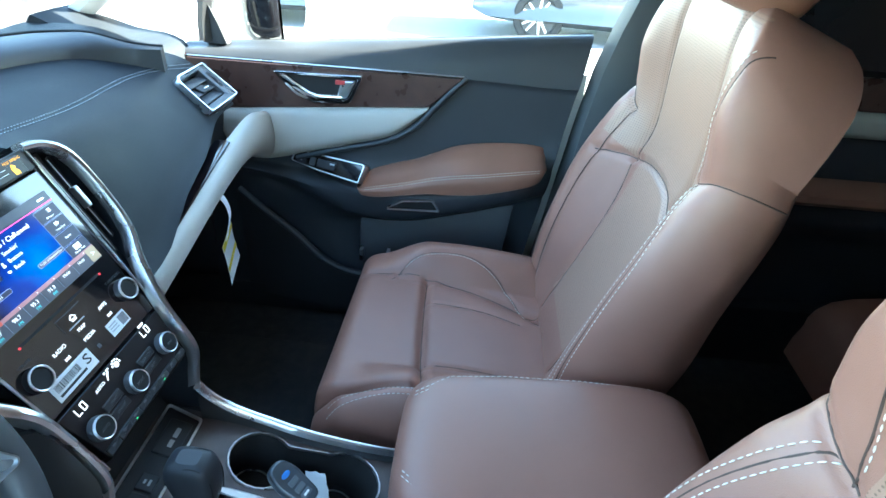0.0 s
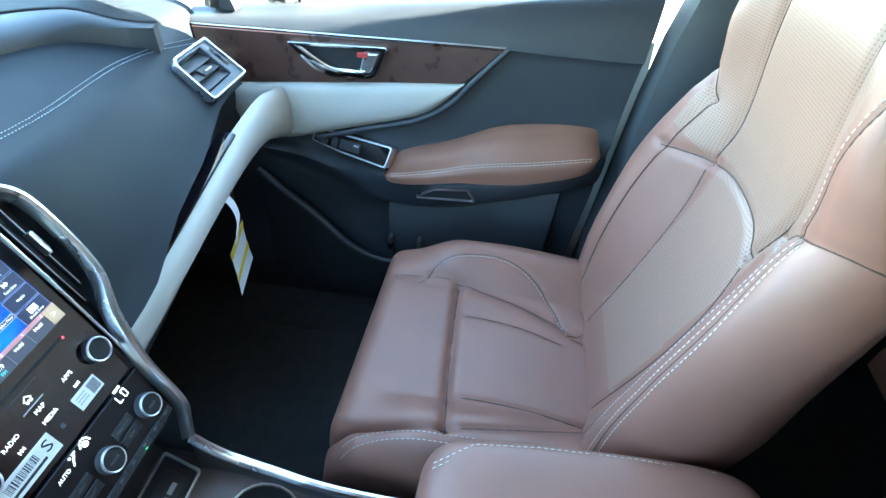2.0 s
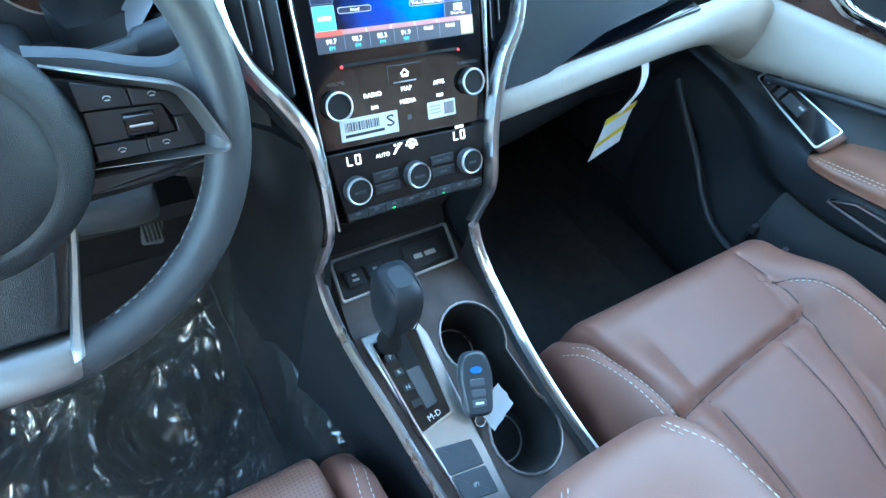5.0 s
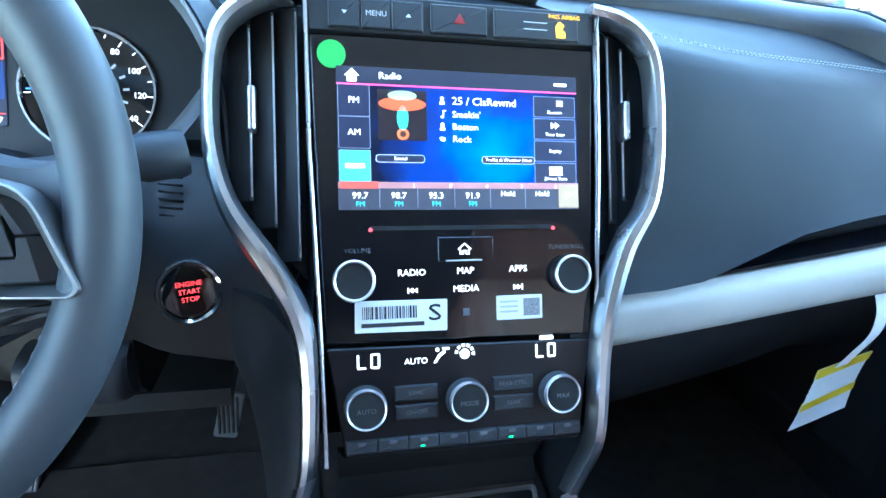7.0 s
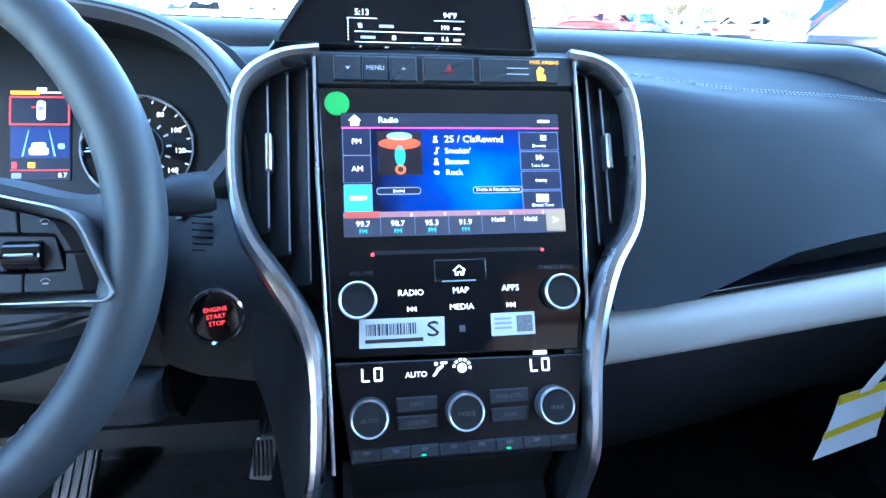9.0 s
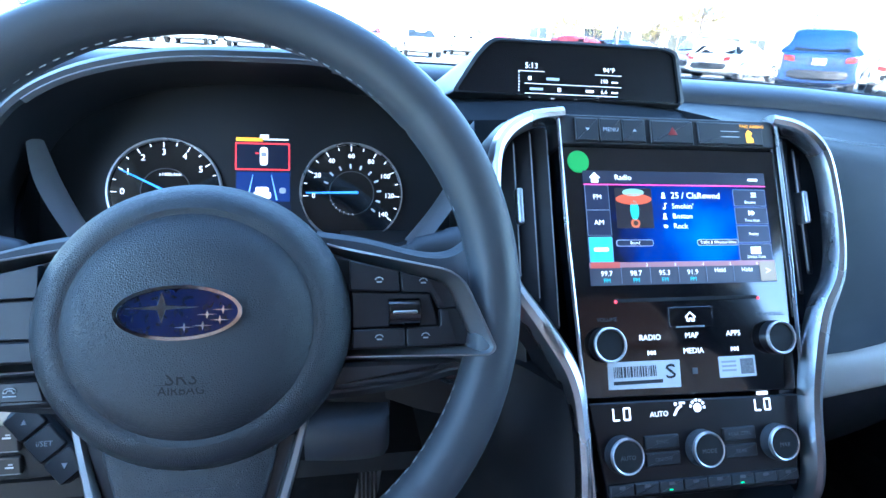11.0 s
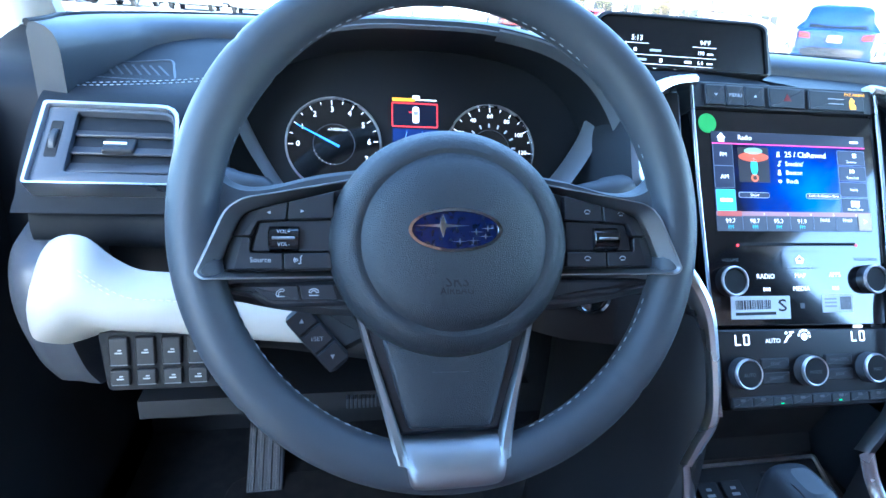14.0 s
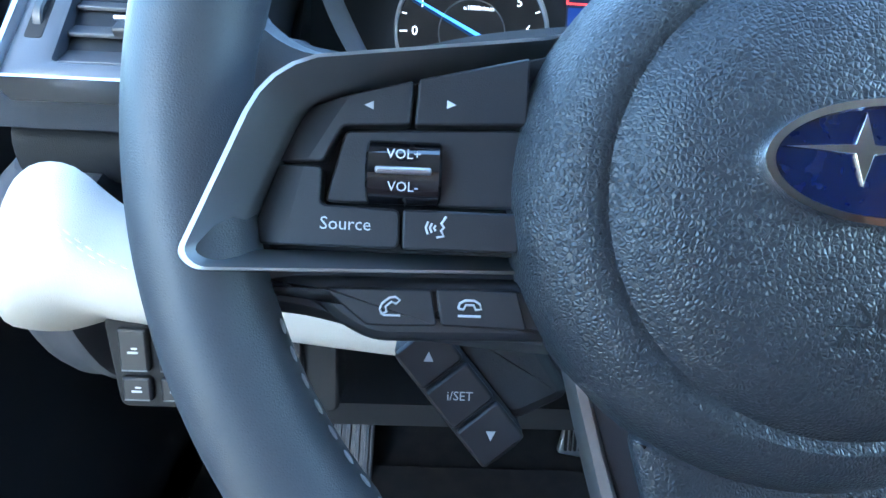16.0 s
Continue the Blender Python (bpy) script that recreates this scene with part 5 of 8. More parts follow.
    part("shroud", loft(rows, 3, 3), BLACK_HARD, sh)
    # three-key pad on the lower left
    k = m @ Matrix.Translation((-0.0905, -0.0805, -0.063)) @ pose(0, 0, 0, 0, 0, -50)
    pad = part("set_pad", plate(k, rrect(0.052, 0.0190, 0.006), -0.02, 0.0, 0.002), BLACK_SOFT, sh, "three-key trip switch pad")
    part("pad_housing", plate(k, rpoly([(-0.030, 0.006), (0.020, 0.006), (0.026, 0.030), (-0.020, 0.034)], 0.006), -0.03, -0.004, 0.004), BLACK_HARD, pad)
    for u in (-0.0165, 0.0, 0.0165):
        part("switch", plate(k, rrect(0.0155, 0.0175, 0.002, u, 0), 0.0, 0.0022, 0.001), SWITCH_BLACK, pad)
    for u, f in ((-0.0165, 1), (0.0165, -1)):
        kk = k @ Matrix.Translation((u, 0, 0.0023)) @ pose(0, 0, 0, 0, 0, 50)
        part("arrow", plate(kk, [Vector((-0.0016, -f * 0.0015)), Vector((0.0016, -f * 0.0015)), Vector((0, f * 0.0018))], 0, 0.0003, 0.0001), LEGEND, pad)
    text(pad, "switch_word", "i/SET", k @ pose(0, 0, 0, 0, 0, 50), 0.0042, LEGEND, z=0.0025)
    # wiper and light stalks
    for s in (1, -1):
        a = m @ Vector((s * 0.05, 0.012, -0.085))
        b = Vector((-0.359 + s * 0.178, 0.075, 1.102))
        dirv = (b - a).normalized()
        st = part("stalk", tube([a, a.lerp(b, 0.5), b - dirv * 0.055], [0.009, 0.008, 0.0085], 14), BLACK_HARD, sh)
        part("stalk_grip", lathe(fr(b - dirv * 0.055, dirv.orthogonal(), dirv.cross(dirv.orthogonal())), [(0.0085, 0), (0.0125, 0.006), (0.0135, 0.030), (0.0150, 0.034), (0.0150, 0.054), (0.0135, 0.058), (0.0, 0.059)], 28), BLACK_SOFT, st, "ribbed stalk grip")
    return d


RIM_LEATHER = mat("smooth_black_leather", (0.048, 0.053, 0.062), 0.48, grain=0.25, grain_size=1300, voronoi=True, vary=0.06)
HUB_GRAIN = mat("grained_black_vinyl", (0.024, 0.028, 0.034), 0.36, grain=1.0, grain_size=860, voronoi=True, vary=0.06, relief=0.0005)
SWITCH_BLACK = mat("satin_black_switch", (0.017, 0.018, 0.022), 0.38, grain=0.15, grain_size=2500)
SPOKE_SILVER = mat("brushed_spoke_silver", (0.36, 0.37, 0.38), 0.42, metal=1.0, vary=0.05)
LEGEND = mat("pale_grey_legend", (0.50, 0.52, 0.55), 0.5, vary=0.02)
wheel()


def start_button():
    d = thing("start_button", "round black push button with silver ring on the dashboard", "button")
    c = fr((-0.189, 0.082, 0.997), (1, 0.25, 0), (0, 0.42, 1))
    part("bezel", lathe(c, [(0.0230, -0.01), (0.0230, 0.003), (0.0215, 0.005), (0.0195, 0.0035), (0.0190, -0.002)], 44, caps=False), CHROME, d, "silver bezel ring")
    part("face", lathe(c, [(0.0192, -0.004), (0.0188, 0.0015), (0.016, 0.0022), (0.0, 0.0022)], 44), GLOSS, d)
    for i, w in enumerate(("ENGINE", "START", "STOP")):
        text(d, "button_word", w, c, 0.0050, RED_LIT, y=0.0058 - i * 0.0056, z=0.0026)


start_button()


# ---- instrument cluster ----
def cluster():
    d = thing("instrument_cluster", "black instrument cluster with two round dials and lit centre display", "instrument cluster")
    m = CLUSTER
    part("face", plate(m, rpoly([(-0.20, -0.09), (0.20, -0.09), (0.205, 0.03), (0.16, 0.095), (-0.16, 0.095), (-0.205, 0.03)], 0.03), -0.03, 0), CLUSTER_BLACK, d)
    for u, vals, a0, da, step in ((-0.084, [str(i) for i in range(8)], 181.0, -29.3, 1), (0.083, [str(i) for i in range(0, 160, 20)], 184.0, -31.4, 20)):
        c = m @ Matrix.Translation((u, -0.0135, 0))
        dial = part("dial", rim(c, ell(0.0492, n=64), ell(0.0470, n=64), 0, 0.0045, 0.001), SATIN, d, "silver-ringed round dial")
        part("dial_face", plate(c, ell(0.0470, n=64), -0.001, 0.0008, 0.0002), GLOSS, dial)
        part("inner_ring", rim(c, ell(0.0215, n=48), ell(0.0207, n=48), 0.0, 0.0016, 0.0003), DARK_PRINT, dial)
        for i, w in enumerate(vals):
            a = radians(a0 + da * i)
            if u > 0 and i == 0:
                a = radians(185)
            text(dial, "dial_figure", w, c, 0.0082 if u < 0 else 0.0066, LIT, x=0.0362 * math.cos(a), y=0.0362 * math.sin(a), z=0.0013)
            for j, h in ((0, 0.0048), (0.5, 0.0030)):
                t = radians(a0 + da * (i + j))
                if i == len(vals) - 1 and j:
                    continue
                part("tick", plate(c @ pose(0, 0, 0, 0, 0, math.degrees(t)), rrect(h, 0.0008, 0.0002, 0.0458 - h / 2, 0), 0.0008, 0.0011, 0.0001), LIT, dial)
        if u > 0:
            for i in range(11):
                t = radians(180 - 22 * i)
                part("small_mark", plate(c @ pose(0, 0, 0, 0, 0, math.degrees(t)), rrect(0.0045, 0.0018, 0.0003, 0.0262, 0), 0.0008, 0.0011, 0.0001), DIM, dial)
        ang = 153 if u < 0 else 181
        part("needle", plate(c @ pose(0, 0, 0.003, 0, 0, ang), rpoly([(-0.006, -0.0012), (0.043, -0.0005), (0.043, 0.0005), (-0.006, 0.0012)], 0.0003), 0.0, 0.0012, 0.0003), BLUE_LIT, dial, "lit blue needle")
        # small gauge at the foot
        part("small_gauge", merge(*[plate(c @ pose(0, 0, 0, 0, 0, t), rrect(0.0016, 0.0006, 0.0001, 0.021, 0), 0.0008, 0.0011, 0.0001) for t in range(200, 280, 12)]), LIT, dial)
    text(d, "dial_word", "x1000r/min", m, 0.0042, LIT, x=-0.080, y=0.002, z=0.0015)
    dis = part("centre_display", plate(m, rrect(0.050, 0.078, 0.002, 0.001, -0.004), 0.0, 0.0010, 0.0003), glow("dark_display", (0.006, 0.010, 0.03), LAMP * 0.5), d, "lit colour centre display")

    def bar(w, h, u, v, mt, r=0.0004, z=0.001, name="display_mark"):
        part(name, plate(m, rrect(w, h, min(r, h * 0.45), u, v, 2), z, z + 0.0003, 0.0001), mt, dis)
    rd = glow("red_frame", (0.95, 0.05, 0.06), LAMP * 0.9)
    part("warning_frame", rim(m, rrect(0.0495, 0.0262, 0.001, 0.0005, 0.0205), rrect(0.0470, 0.0237, 0.0008, 0.0005, 0.0205), 0.001, 0.0016, 0.0001), rd, dis, "lit red warning frame")
    bar(0.0070, 0.0175, 0.0015, 0.0208, LIT, 0.0025)
    bar(0.0050, 0.0040, 0.0015, 0.0225, glow("display_grey", (0.15, 0.17, 0.22), LAMP), 0.001, 0.0014)
    bar(0.0035, 0.0012, -0.0045, 0.0235, rd, z=0.0014)
    bar(0.0240, 0.0034, -0.0115, 0.0368, AMBER)
    bar(0.0230, 0.0012, 0.0125, 0.0372, LIT)
    bar(0.0080, 0.0034, 0.0020, 0.0400, LIT)
    bar(0.0480, 0.0280, 0.001, -0.0085, glow("display_blue", (0.008, 0.025, 0.13), LAMP * 0.8), 0.001)
    for s in (-1, 1):
        part("lane_mark", plate(m, [Vector((s * 0.0125, -0.021)), Vector((s * 0.0140, -0.021)), Vector((s * 0.0085, 0.003)), Vector((s * 0.0080, 0.003))], 0.0013, 0.0016, 0.0001), glow("lane_blue", (0.25, 0.45, 1.0), LAMP), dis)
    bar(0.0160, 0.0065, 0.0000, -0.0165, LIT, 0.002, 0.0014)
    bar(0.0120, 0.0055, 0.0000, -0.0115, LIT, 0.002, 0.0014)
    bar(0.0060, 0.0055, 0.0185, -0.0120, DIM, 0.002, 0.0014)
    bar(0.0480, 0.0008, 0.001, -0.0335, rd)
    bar(0.0040, 0.0060, -0.0200, -0.0290, rd)
    bar(0.0060, 0.0050, -0.0060, -0.0290, AMBER)
    text(dis, "display_word", "8.7", m, 0.0060, LIT, x=0.0195, y=-0.0385, z=0.0014)
    bar(0.0080, 0.0050, -0.0180, -0.0385, DIM, 0.001, 0.0012)
    # hood: from the face out to a lip
    base = [(-0.176, -0.085), (-0.187, -0.030), (-0.168, 0.022), (-0.128, 0.053), (-0.066, 0.0705), (0.0, 0.0750), (0.066, 0.0735), (0.126, 0.0595), (0.166, 0.0300), (0.190, -0.020), (0.197, -0.085)]

    def arch(k, lift, n):
        return cr([m @ Vector((x * k, (y + 0.085) * lift - 0.085, n)) for x, y in base], 6)
    part("hood_lining", skin([arch(1.03, 1.10, -0.004), arch(1.02, 1.07, 0.040), arch(1.0, 1.0, 0.0900)]), CLUSTER_BLACK, d, "matte black hood lining")
    part("hood", skin([arch(1.0, 1.0, 0.0900), arch(1.006, 1.010, 0.0935), arch(1.022, 1.035, 0.0950), arch(1.045, 1.075, 0.088), arch(1.075, 1.16, 0.050), arch(1.09, 1.20, 0.0), arch(1.09, 1.20, -0.10)]), BLACK_SOFT, d, "arched black hood")
    # grey crescents stand in for light on the hood's lower inner sides
    for outer, inner in (([(0.1960, 0.048), (0.1945, 0.012), (0.1810, -0.022), (0.1600, -0.052), (0.132, -0.085)], [(0.1935, 0.046), (0.1800, 0.006), (0.1600, -0.026), (0.1370, -0.054), (0.108, -0.085)]), ([(-0.1800, 0.030), (-0.1705, -0.015), (-0.1460, -0.058), (-0.124, -0.085)], [(-0.1770, 0.029), (-0.1590, -0.013), (-0.1350, -0.055), (-0.112, -0.085)])):
        o_, i_ = cr([Vector((x, y, 0.044)) for x, y in outer], 6), cr([Vector((x, y, 0.026)) for x, y in inner], 6)
        bm = skin([[m @ (p - Vector((0, 0, 0.004))) for p in o_], [m @ p for p in o_], [m @ (p.lerp(q, 0.5) + Vector((0, 0, 0.002))) for p, q in zip(o_, i_)], [m @ p for p in i_], [m @ (p - Vector((0, 0, 0.006))) for p in i_]])
        part("lit_crescent", bm, HOOD_GREY, d, "grey crescent for light on the hood lining")
    rows = [arch(0.984, 0.980, 0.0840), arch(0.986, 0.983, 0.0870), arch(1.004, 1.006, 0.0965), arch(1.012, 1.018, 0.0970), arch(1.016, 1.024, 0.0940)]
    part("lip_trim", skin([r[36:61] for r in rows]), BEZEL_EDGE, d, "satin edge of the hood")
    part("lip_trim", skin([r[14:37] for r in [arch(0.994, 0.993, 0.0900), arch(1.001, 1.002, 0.0950), arch(1.005, 1.008, 0.0950)]]), HOOD_GREY, d)
    return d


CLUSTER_BLACK = mat("matte_cluster_black", (0.010, 0.011, 0.014), 0.5)
BEZEL_EDGE = mat("satin_hood_edge", (0.22, 0.23, 0.25), 0.42, metal=0.7, vary=0.04)
HOOD_GREY = mat("hood_grey", (0.20, 0.205, 0.225), 0.4, metal=0.4)
cluster()

# ---- seats ----
def perforated(name, color, tilt, pitch=0.0042):
    """Leather with a regular grid of pierced holes on a face tilted back by tilt degrees."""
    m = mat(name, color, 0.42, grain=0.4, grain_size=700, voronoi=True, vary=0.06)
    nt = m.node_tree
    b = nt.nodes["Principled BSDF"]
    geo = nt.nodes.new("ShaderNodeNewGeometry")
    mp = nt.nodes.new("ShaderNodeMapping")
    mp.vector_type = "POINT"
    mp.inputs["Scale"].default_value = (1 / pitch, 0.0, 1 / (pitch * math.cos(radians(tilt)))) if tilt < 60 else (1 / pitch, 1 / pitch, 0.0)
    vo = nt.nodes.new("ShaderNodeTexVoronoi")
    vo.inputs["Scale"].default_value, vo.inputs["Randomness"].default_value = 1.0, 0.0
    nt.links.new(geo.outputs["Position"], mp.inputs["Vector"])
    nt.links.new(mp.outputs[0], vo.inputs["Vector"])
    hole = nt.nodes.new("ShaderNodeMapRange")
    hole.inputs["From Min"].default_value, hole.inputs["From Max"].default_value = 0.16, 0.26
    nt.links.new(vo.outputs["Distance"], hole.inputs["Value"])
    mix = nt.nodes.new("ShaderNodeMix")
    mix.data_type = "RGBA"
    old = b.inputs["Base Color"].links[0].from_socket
    nt.links.new(hole.outputs[0], mix.inputs["Factor"])
    mix.inputs["A"].default_value = (color[0] * 0.5, color[1] * 0.5, color[2] * 0.5, 1)
    nt.links.new(old, mix.inputs["B"])
    nt.links.new(mix.outputs["Result"], b.inputs["Base Color"])
    return m


# backrest tone is paler than the seat's, to carry the light falling on it
PERF_BACK = perforated("perforated_leather_back", (0.285, 0.166, 0.122), 20)
PERF_SEAT = perforated("perforated_leather_seat", (0.245, 0.128, 0.096), 90)


def seg_dist(p, line):
    """The distance of a point of the plane from a broken line."""
    best = 9.0
    for (ax, ay), (bx, by) in zip(line, line[1:]):
        dx, dy = bx - ax, by - ay
        t = max(0.0, min(1.0, ((p[0] - ax) * dx + (p[1] - ay) * dy) / (dx * dx + dy * dy)))
        best = min(best, math.hypot(p[0] - ax - t * dx, p[1] - ay - t * dy))
    return best


def crease(p, lines, depth=0.0045, width=0.006):
    return -sum(depth * math.exp(-(seg_dist(p, l) / width) ** 2) for l in lines)


def lerp_rows(rows, v):
    """A row of numbers between the given rows, smooth in v."""
    if v <= rows[0][0]:
        return rows[0][1:]
    for i in range(len(rows) - 1):
        b, c = rows[i], rows[i + 1]
        if v <= c[0]:
            a, d = rows[max(0, i - 1)], rows[min(len(rows) - 1, i + 2)]
            h = c[0] - b[0]
            t = (v - b[0]) / h
            out = []
            for k in range(1, len(b)):
                m0 = (c[k] - a[k]) / (c[0] - a[0]) * h
                m1 = (d[k] - b[k]) / (d[0] - b[0]) * h
                out.append((2 * t ** 3 - 3 * t * t + 1) * b[k] + (t ** 3 - 2 * t * t + t) * m0 + (3 * t * t - 2 * t ** 3) * c[k] + (t ** 3 - t * t) * m1)
            return out
    return rows[-1][1:]


def smooth2(line, k=6):
    return [(p.x, p.y) for p in cr([Vector((a, b, 0)) for a, b in line], k)]


def grid_split(name, fn, us, vs, parent, mats, pick, back=None):
    """A dense skin fn(u, v) with the material of each cell chosen by pick, closed by a back skin."""
    verts = [tuple(fn(u, v)) for v in vs for u in us]
    nu = len(us)
    faces, idx = [], []
    for j in range(len(vs) - 1):
        for i in range(nu - 1):
            faces.append((j * nu + i, j * nu + i + 1, (j + 1) * nu + i + 1, (j + 1) * nu + i))
            idx.append(pick((us[i] + us[i + 1]) / 2, (vs[j] + vs[j + 1]) / 2))
    if back:
        n0 = len(verts)
        verts += [tuple(back(u, v)) for v in vs for u in us]
        for j in range(len(vs) - 1):
            for i in range(nu - 1):
                faces.append((n0 + j * nu + i, n0 + (j + 1) * nu + i, n0 + (j + 1) * nu + i + 1, n0 + j * nu + i + 1))
                idx.append(0)
        ring = [i for i in range(nu)] + [j * nu + nu - 1 for j in range(1, len(vs))] + [(len(vs) - 1) * nu + i for i in range(nu - 2, -1, -1)] + [j * nu for j in range(len(vs) - 2, 0, -1)]
        for a, b in zip(ring, ring[1:] + ring[:1]):
            faces.append((b, a, n0 + a, n0 + b))
            idx.append(0)
    me = bpy.data.meshes.new(name)
    me.from_pydata(verts, [], faces)
    for m in mats:
        me.materials.append(m)
    me.polygons.foreach_set("material_index", idx)
    me.polygons.foreach_set("use_smooth", [True] * len(faces))
    me.update()
    me.set_sharp_from_angle(angle=radians(60))
    ob = new(name, me)
    ob.parent = parent
    return ob


def steps(a, b, n):
    return [a + (b - a) * i / n for i in range(n + 1)]


SEAM = mat("dark_seam", (0.05, 0.028, 0.022), 0.7)


def seat(name, cx, s, dy, label, driver=False, slide=0.0):
    """A front seat round x = cx; s: +1 where its outer side lies at larger x."""
    d = thing(name, label, "car seat", "front seats")
    # cushion: height over the plan (a across, outer side positive; y)
    front_seam = smooth2([(-0.20, -0.327), (-0.1, -0.315), (0.03, -0.305), (0.135, -0.300)])
    left_seam = smooth2([(-0.2, -0.20), (-0.195, -0.33), (-0.17, -0.45), (-0.13, -0.56)])
    right_seam = smooth2([(0.155, -0.17), (0.14, -0.30), (0.11, -0.42), (0.055, -0.55)])
    back_seam = smooth2([(-0.13, -0.575), (-0.05, -0.585), (0.03, -0.56), (0.055, -0.52)])
    rib1 = smooth2([(0.06, -0.306), (0.05, -0.42), (0.03, -0.50)])
    rib2 = smooth2([(-0.12, -0.324), (-0.122, -0.45), (-0.135, -0.57)])
    arc = smooth2([(0.13, -0.222), (0.172, -0.27), (0.18, -0.375), (0.142, -0.46), (0.062, -0.51)])
    cut = smooth2([(0.058, -0.51), (0.08, -0.57), (0.10, -0.62)])
    lines = [front_seam, left_seam, right_seam, back_seam]

    def top(a, y):
        z = 0.742 - 0.018 * sstep(-0.30, -0.60, -abs(y) * 1.0) * 0
        z -= 0.02 * sstep(0.35, 0.60, -y)
        e = max(0.0, abs(a) - 0.13) / 0.12
        out = sstep(0.17, 0.30, -y) * (1 - sstep(0.5, 0.64, -y) * 0.5)
        bol = 0.052 * math.sin(min(1.0, e) * math.pi * 0.86) * out if a > 0 else 0.034 * math.sin(min(1.0, e) * math.pi * 0.86) * out
        z += bol
        z += 0.006 * sstep(0.0, 0.02, seg_dist((a, y), front_seam)) + 0.004 * sstep(0.0, 0.03, min(seg_dist((a, y), right_seam), seg_dist((a, y), left_seam)))
        # rounded front and flanks
        f = max(0.0, y + 0.185) / 0.045
        z -= 0.05 * (1 - math.sqrt(max(0.0, 1 - min(1.0, f) ** 2)))
        g = max(0.0, abs(a) - 0.215) / 0.035
        z -= 0.06 * (1 - math.sqrt(max(0.0, 1 - min(1.0, g) ** 2)))
        # the inner bolster's nose stands apart from the cushion
        z -= 0.022 * math.exp(-((a + 0.199) / 0.0065) ** 2) * sstep(-0.36, -0.20, y)
        if a < -0.199:
            z -= 0.03 * sstep(-0.20, -0.155, y)
        z += crease((a, y), lines, 0.006, 0.0055) + crease((a, y), [rib1, rib2, cut], 0.003, 0.0035) + crease((a, y), [arc], 0.004, 0.0035)
        return z

    def C(a, y, lift=0.0):
        return Vector((cx + s * a, dy + slide + y, top(a, y) + lift))

    us, vs = steps(-0.25, 0.25, 120), steps(-0.64, -0.14, 120)
    mats = [BROWN, PERF_SEAT]
    grid_split("cushion", lambda a, y: C(a, y), us, vs, d, mats, lambda a, y: 1 if driver and -0.2 < a < 0.13 else 0, back=lambda a, y: Vector((cx + s * a * 0.94, dy + slide + y * 0.94 - 0.035, 0.60)))
    for l in (front_seam, left_seam, right_seam, back_seam, rib1, rib2, arc, cut):
        part("seam", tube([C(a, y, 0.0004) for a, y in l], 0.0011, 5), SEAM, d)
    for l in (arc,):
        stitches(d, "stitching", [C(a - 0.006, y, 0.001) for a, y in l[4:]])
    # front apron of the inner bolster, with its stitched welt
    w1 = smooth2([(-0.238, -0.175), (-0.225, -0.23), (-0.222, -0.30), (-0.222, -0.38)])
    stitches(d, "stitching", [C(a, y, 0.001) for a, y in w1])
    stitches(d, "stitching", [C(a + 0.012, y, 0.001) for a, y in w1])
    part("seat_base", box((cx - 0.20, dy - 0.60, 0.45), (cx + 0.20, dy - 0.22, 0.61)), BLACK_HARD, d)
    part("side_trim", loft([[(cx - s * 0.232, dy + y, 0.50), (cx - s * 0.245, dy + y, z), (cx - s * 0.22, dy + y, z + 0.01), (cx - s * 0.20, dy + y, 0.50)] for y, z in ((-0.2, 0.60), (-0.4, 0.64), (-0.62, 0.66))], 1, 2), BLACK_HARD, d)
    part("slide_rail", box((cx - 0.19, dy - 0.66, 0.42), (cx - 0.15, dy - 0.12, 0.45)), BLACK_HARD, d)
    part("slide_rail", box((cx + 0.15, dy - 0.66, 0.42), (cx + 0.19, dy - 0.12, 0.45)), BLACK_HARD, d)

    # backrest: v up the back, a across, n out of it
    up, out = Vector((0, -0.386, 0.9225)), Vector((0, 0.9225, 0.386))
    o = Vector((cx, dy - 0.545, 0.745))
    # height, half width, crest forward, middle forward, back behind
    R = [(-0.06, 0.225, 0.0, -0.01, 0.12), (0.0, 0.235, 0.025, 0.0, 0.13), (0.10, 0.25, 0.052, 0.0, 0.14), (0.20, 0.256, 0.064, 0.0, 0.13), (0.30, 0.256, 0.070, 0.002, 0.10),
         (0.40, 0.252, 0.068, 0.016, 0.08), (0.45, 0.246, 0.062, 0.034, 0.07), (0.52, 0.240, 0.096, 0.066, 0.035), (0.58, 0.226, 0.108, 0.092, 0.01), (0.61, 0.205, 0.106, 0.100, -0.01), (0.632, 0.172, 0.098, 0.100, -0.025), (0.645, 0.13, 0.082, 0.092, -0.04)]
    yl = smooth2([(0.20, 0.315), (0.165, 0.335), (0.13, 0.352), (0.05, 0.372), (-0.04, 0.372), (-0.085, 0.345)])
    upl = smooth2([(0.13, 0.352), (0.118, 0.43), (0.115, 0.52), (0.105, 0.63)])
    upr = smooth2([(-0.085, 0.345), (-0.115, 0.44), (-0.12, 0.52), (-0.105, 0.63)])
    low1 = smooth2([(0.13, 0.352), (0.115, 0.26), (0.10, 0.15), (0.09, 0.0)])
    low2 = smooth2([(-0.085, 0.345), (-0.105, 0.25), (-0.11, 0.15), (-0.10, 0.0)])
    bol_o = smooth2([(0.165, -0.02), (0.185, 0.1), (0.195, 0.22), (0.19, 0.33), (0.175, 0.42)])
    bol_i = smooth2([(-0.15, -0.02), (-0.165, 0.1), (-0.165, 0.24), (-0.155, 0.36), (-0.115, 0.40)])
    wing = smooth2([(-0.248, 0.470), (-0.20, 0.446), (-0.16, 0.430), (-0.115, 0.40)])
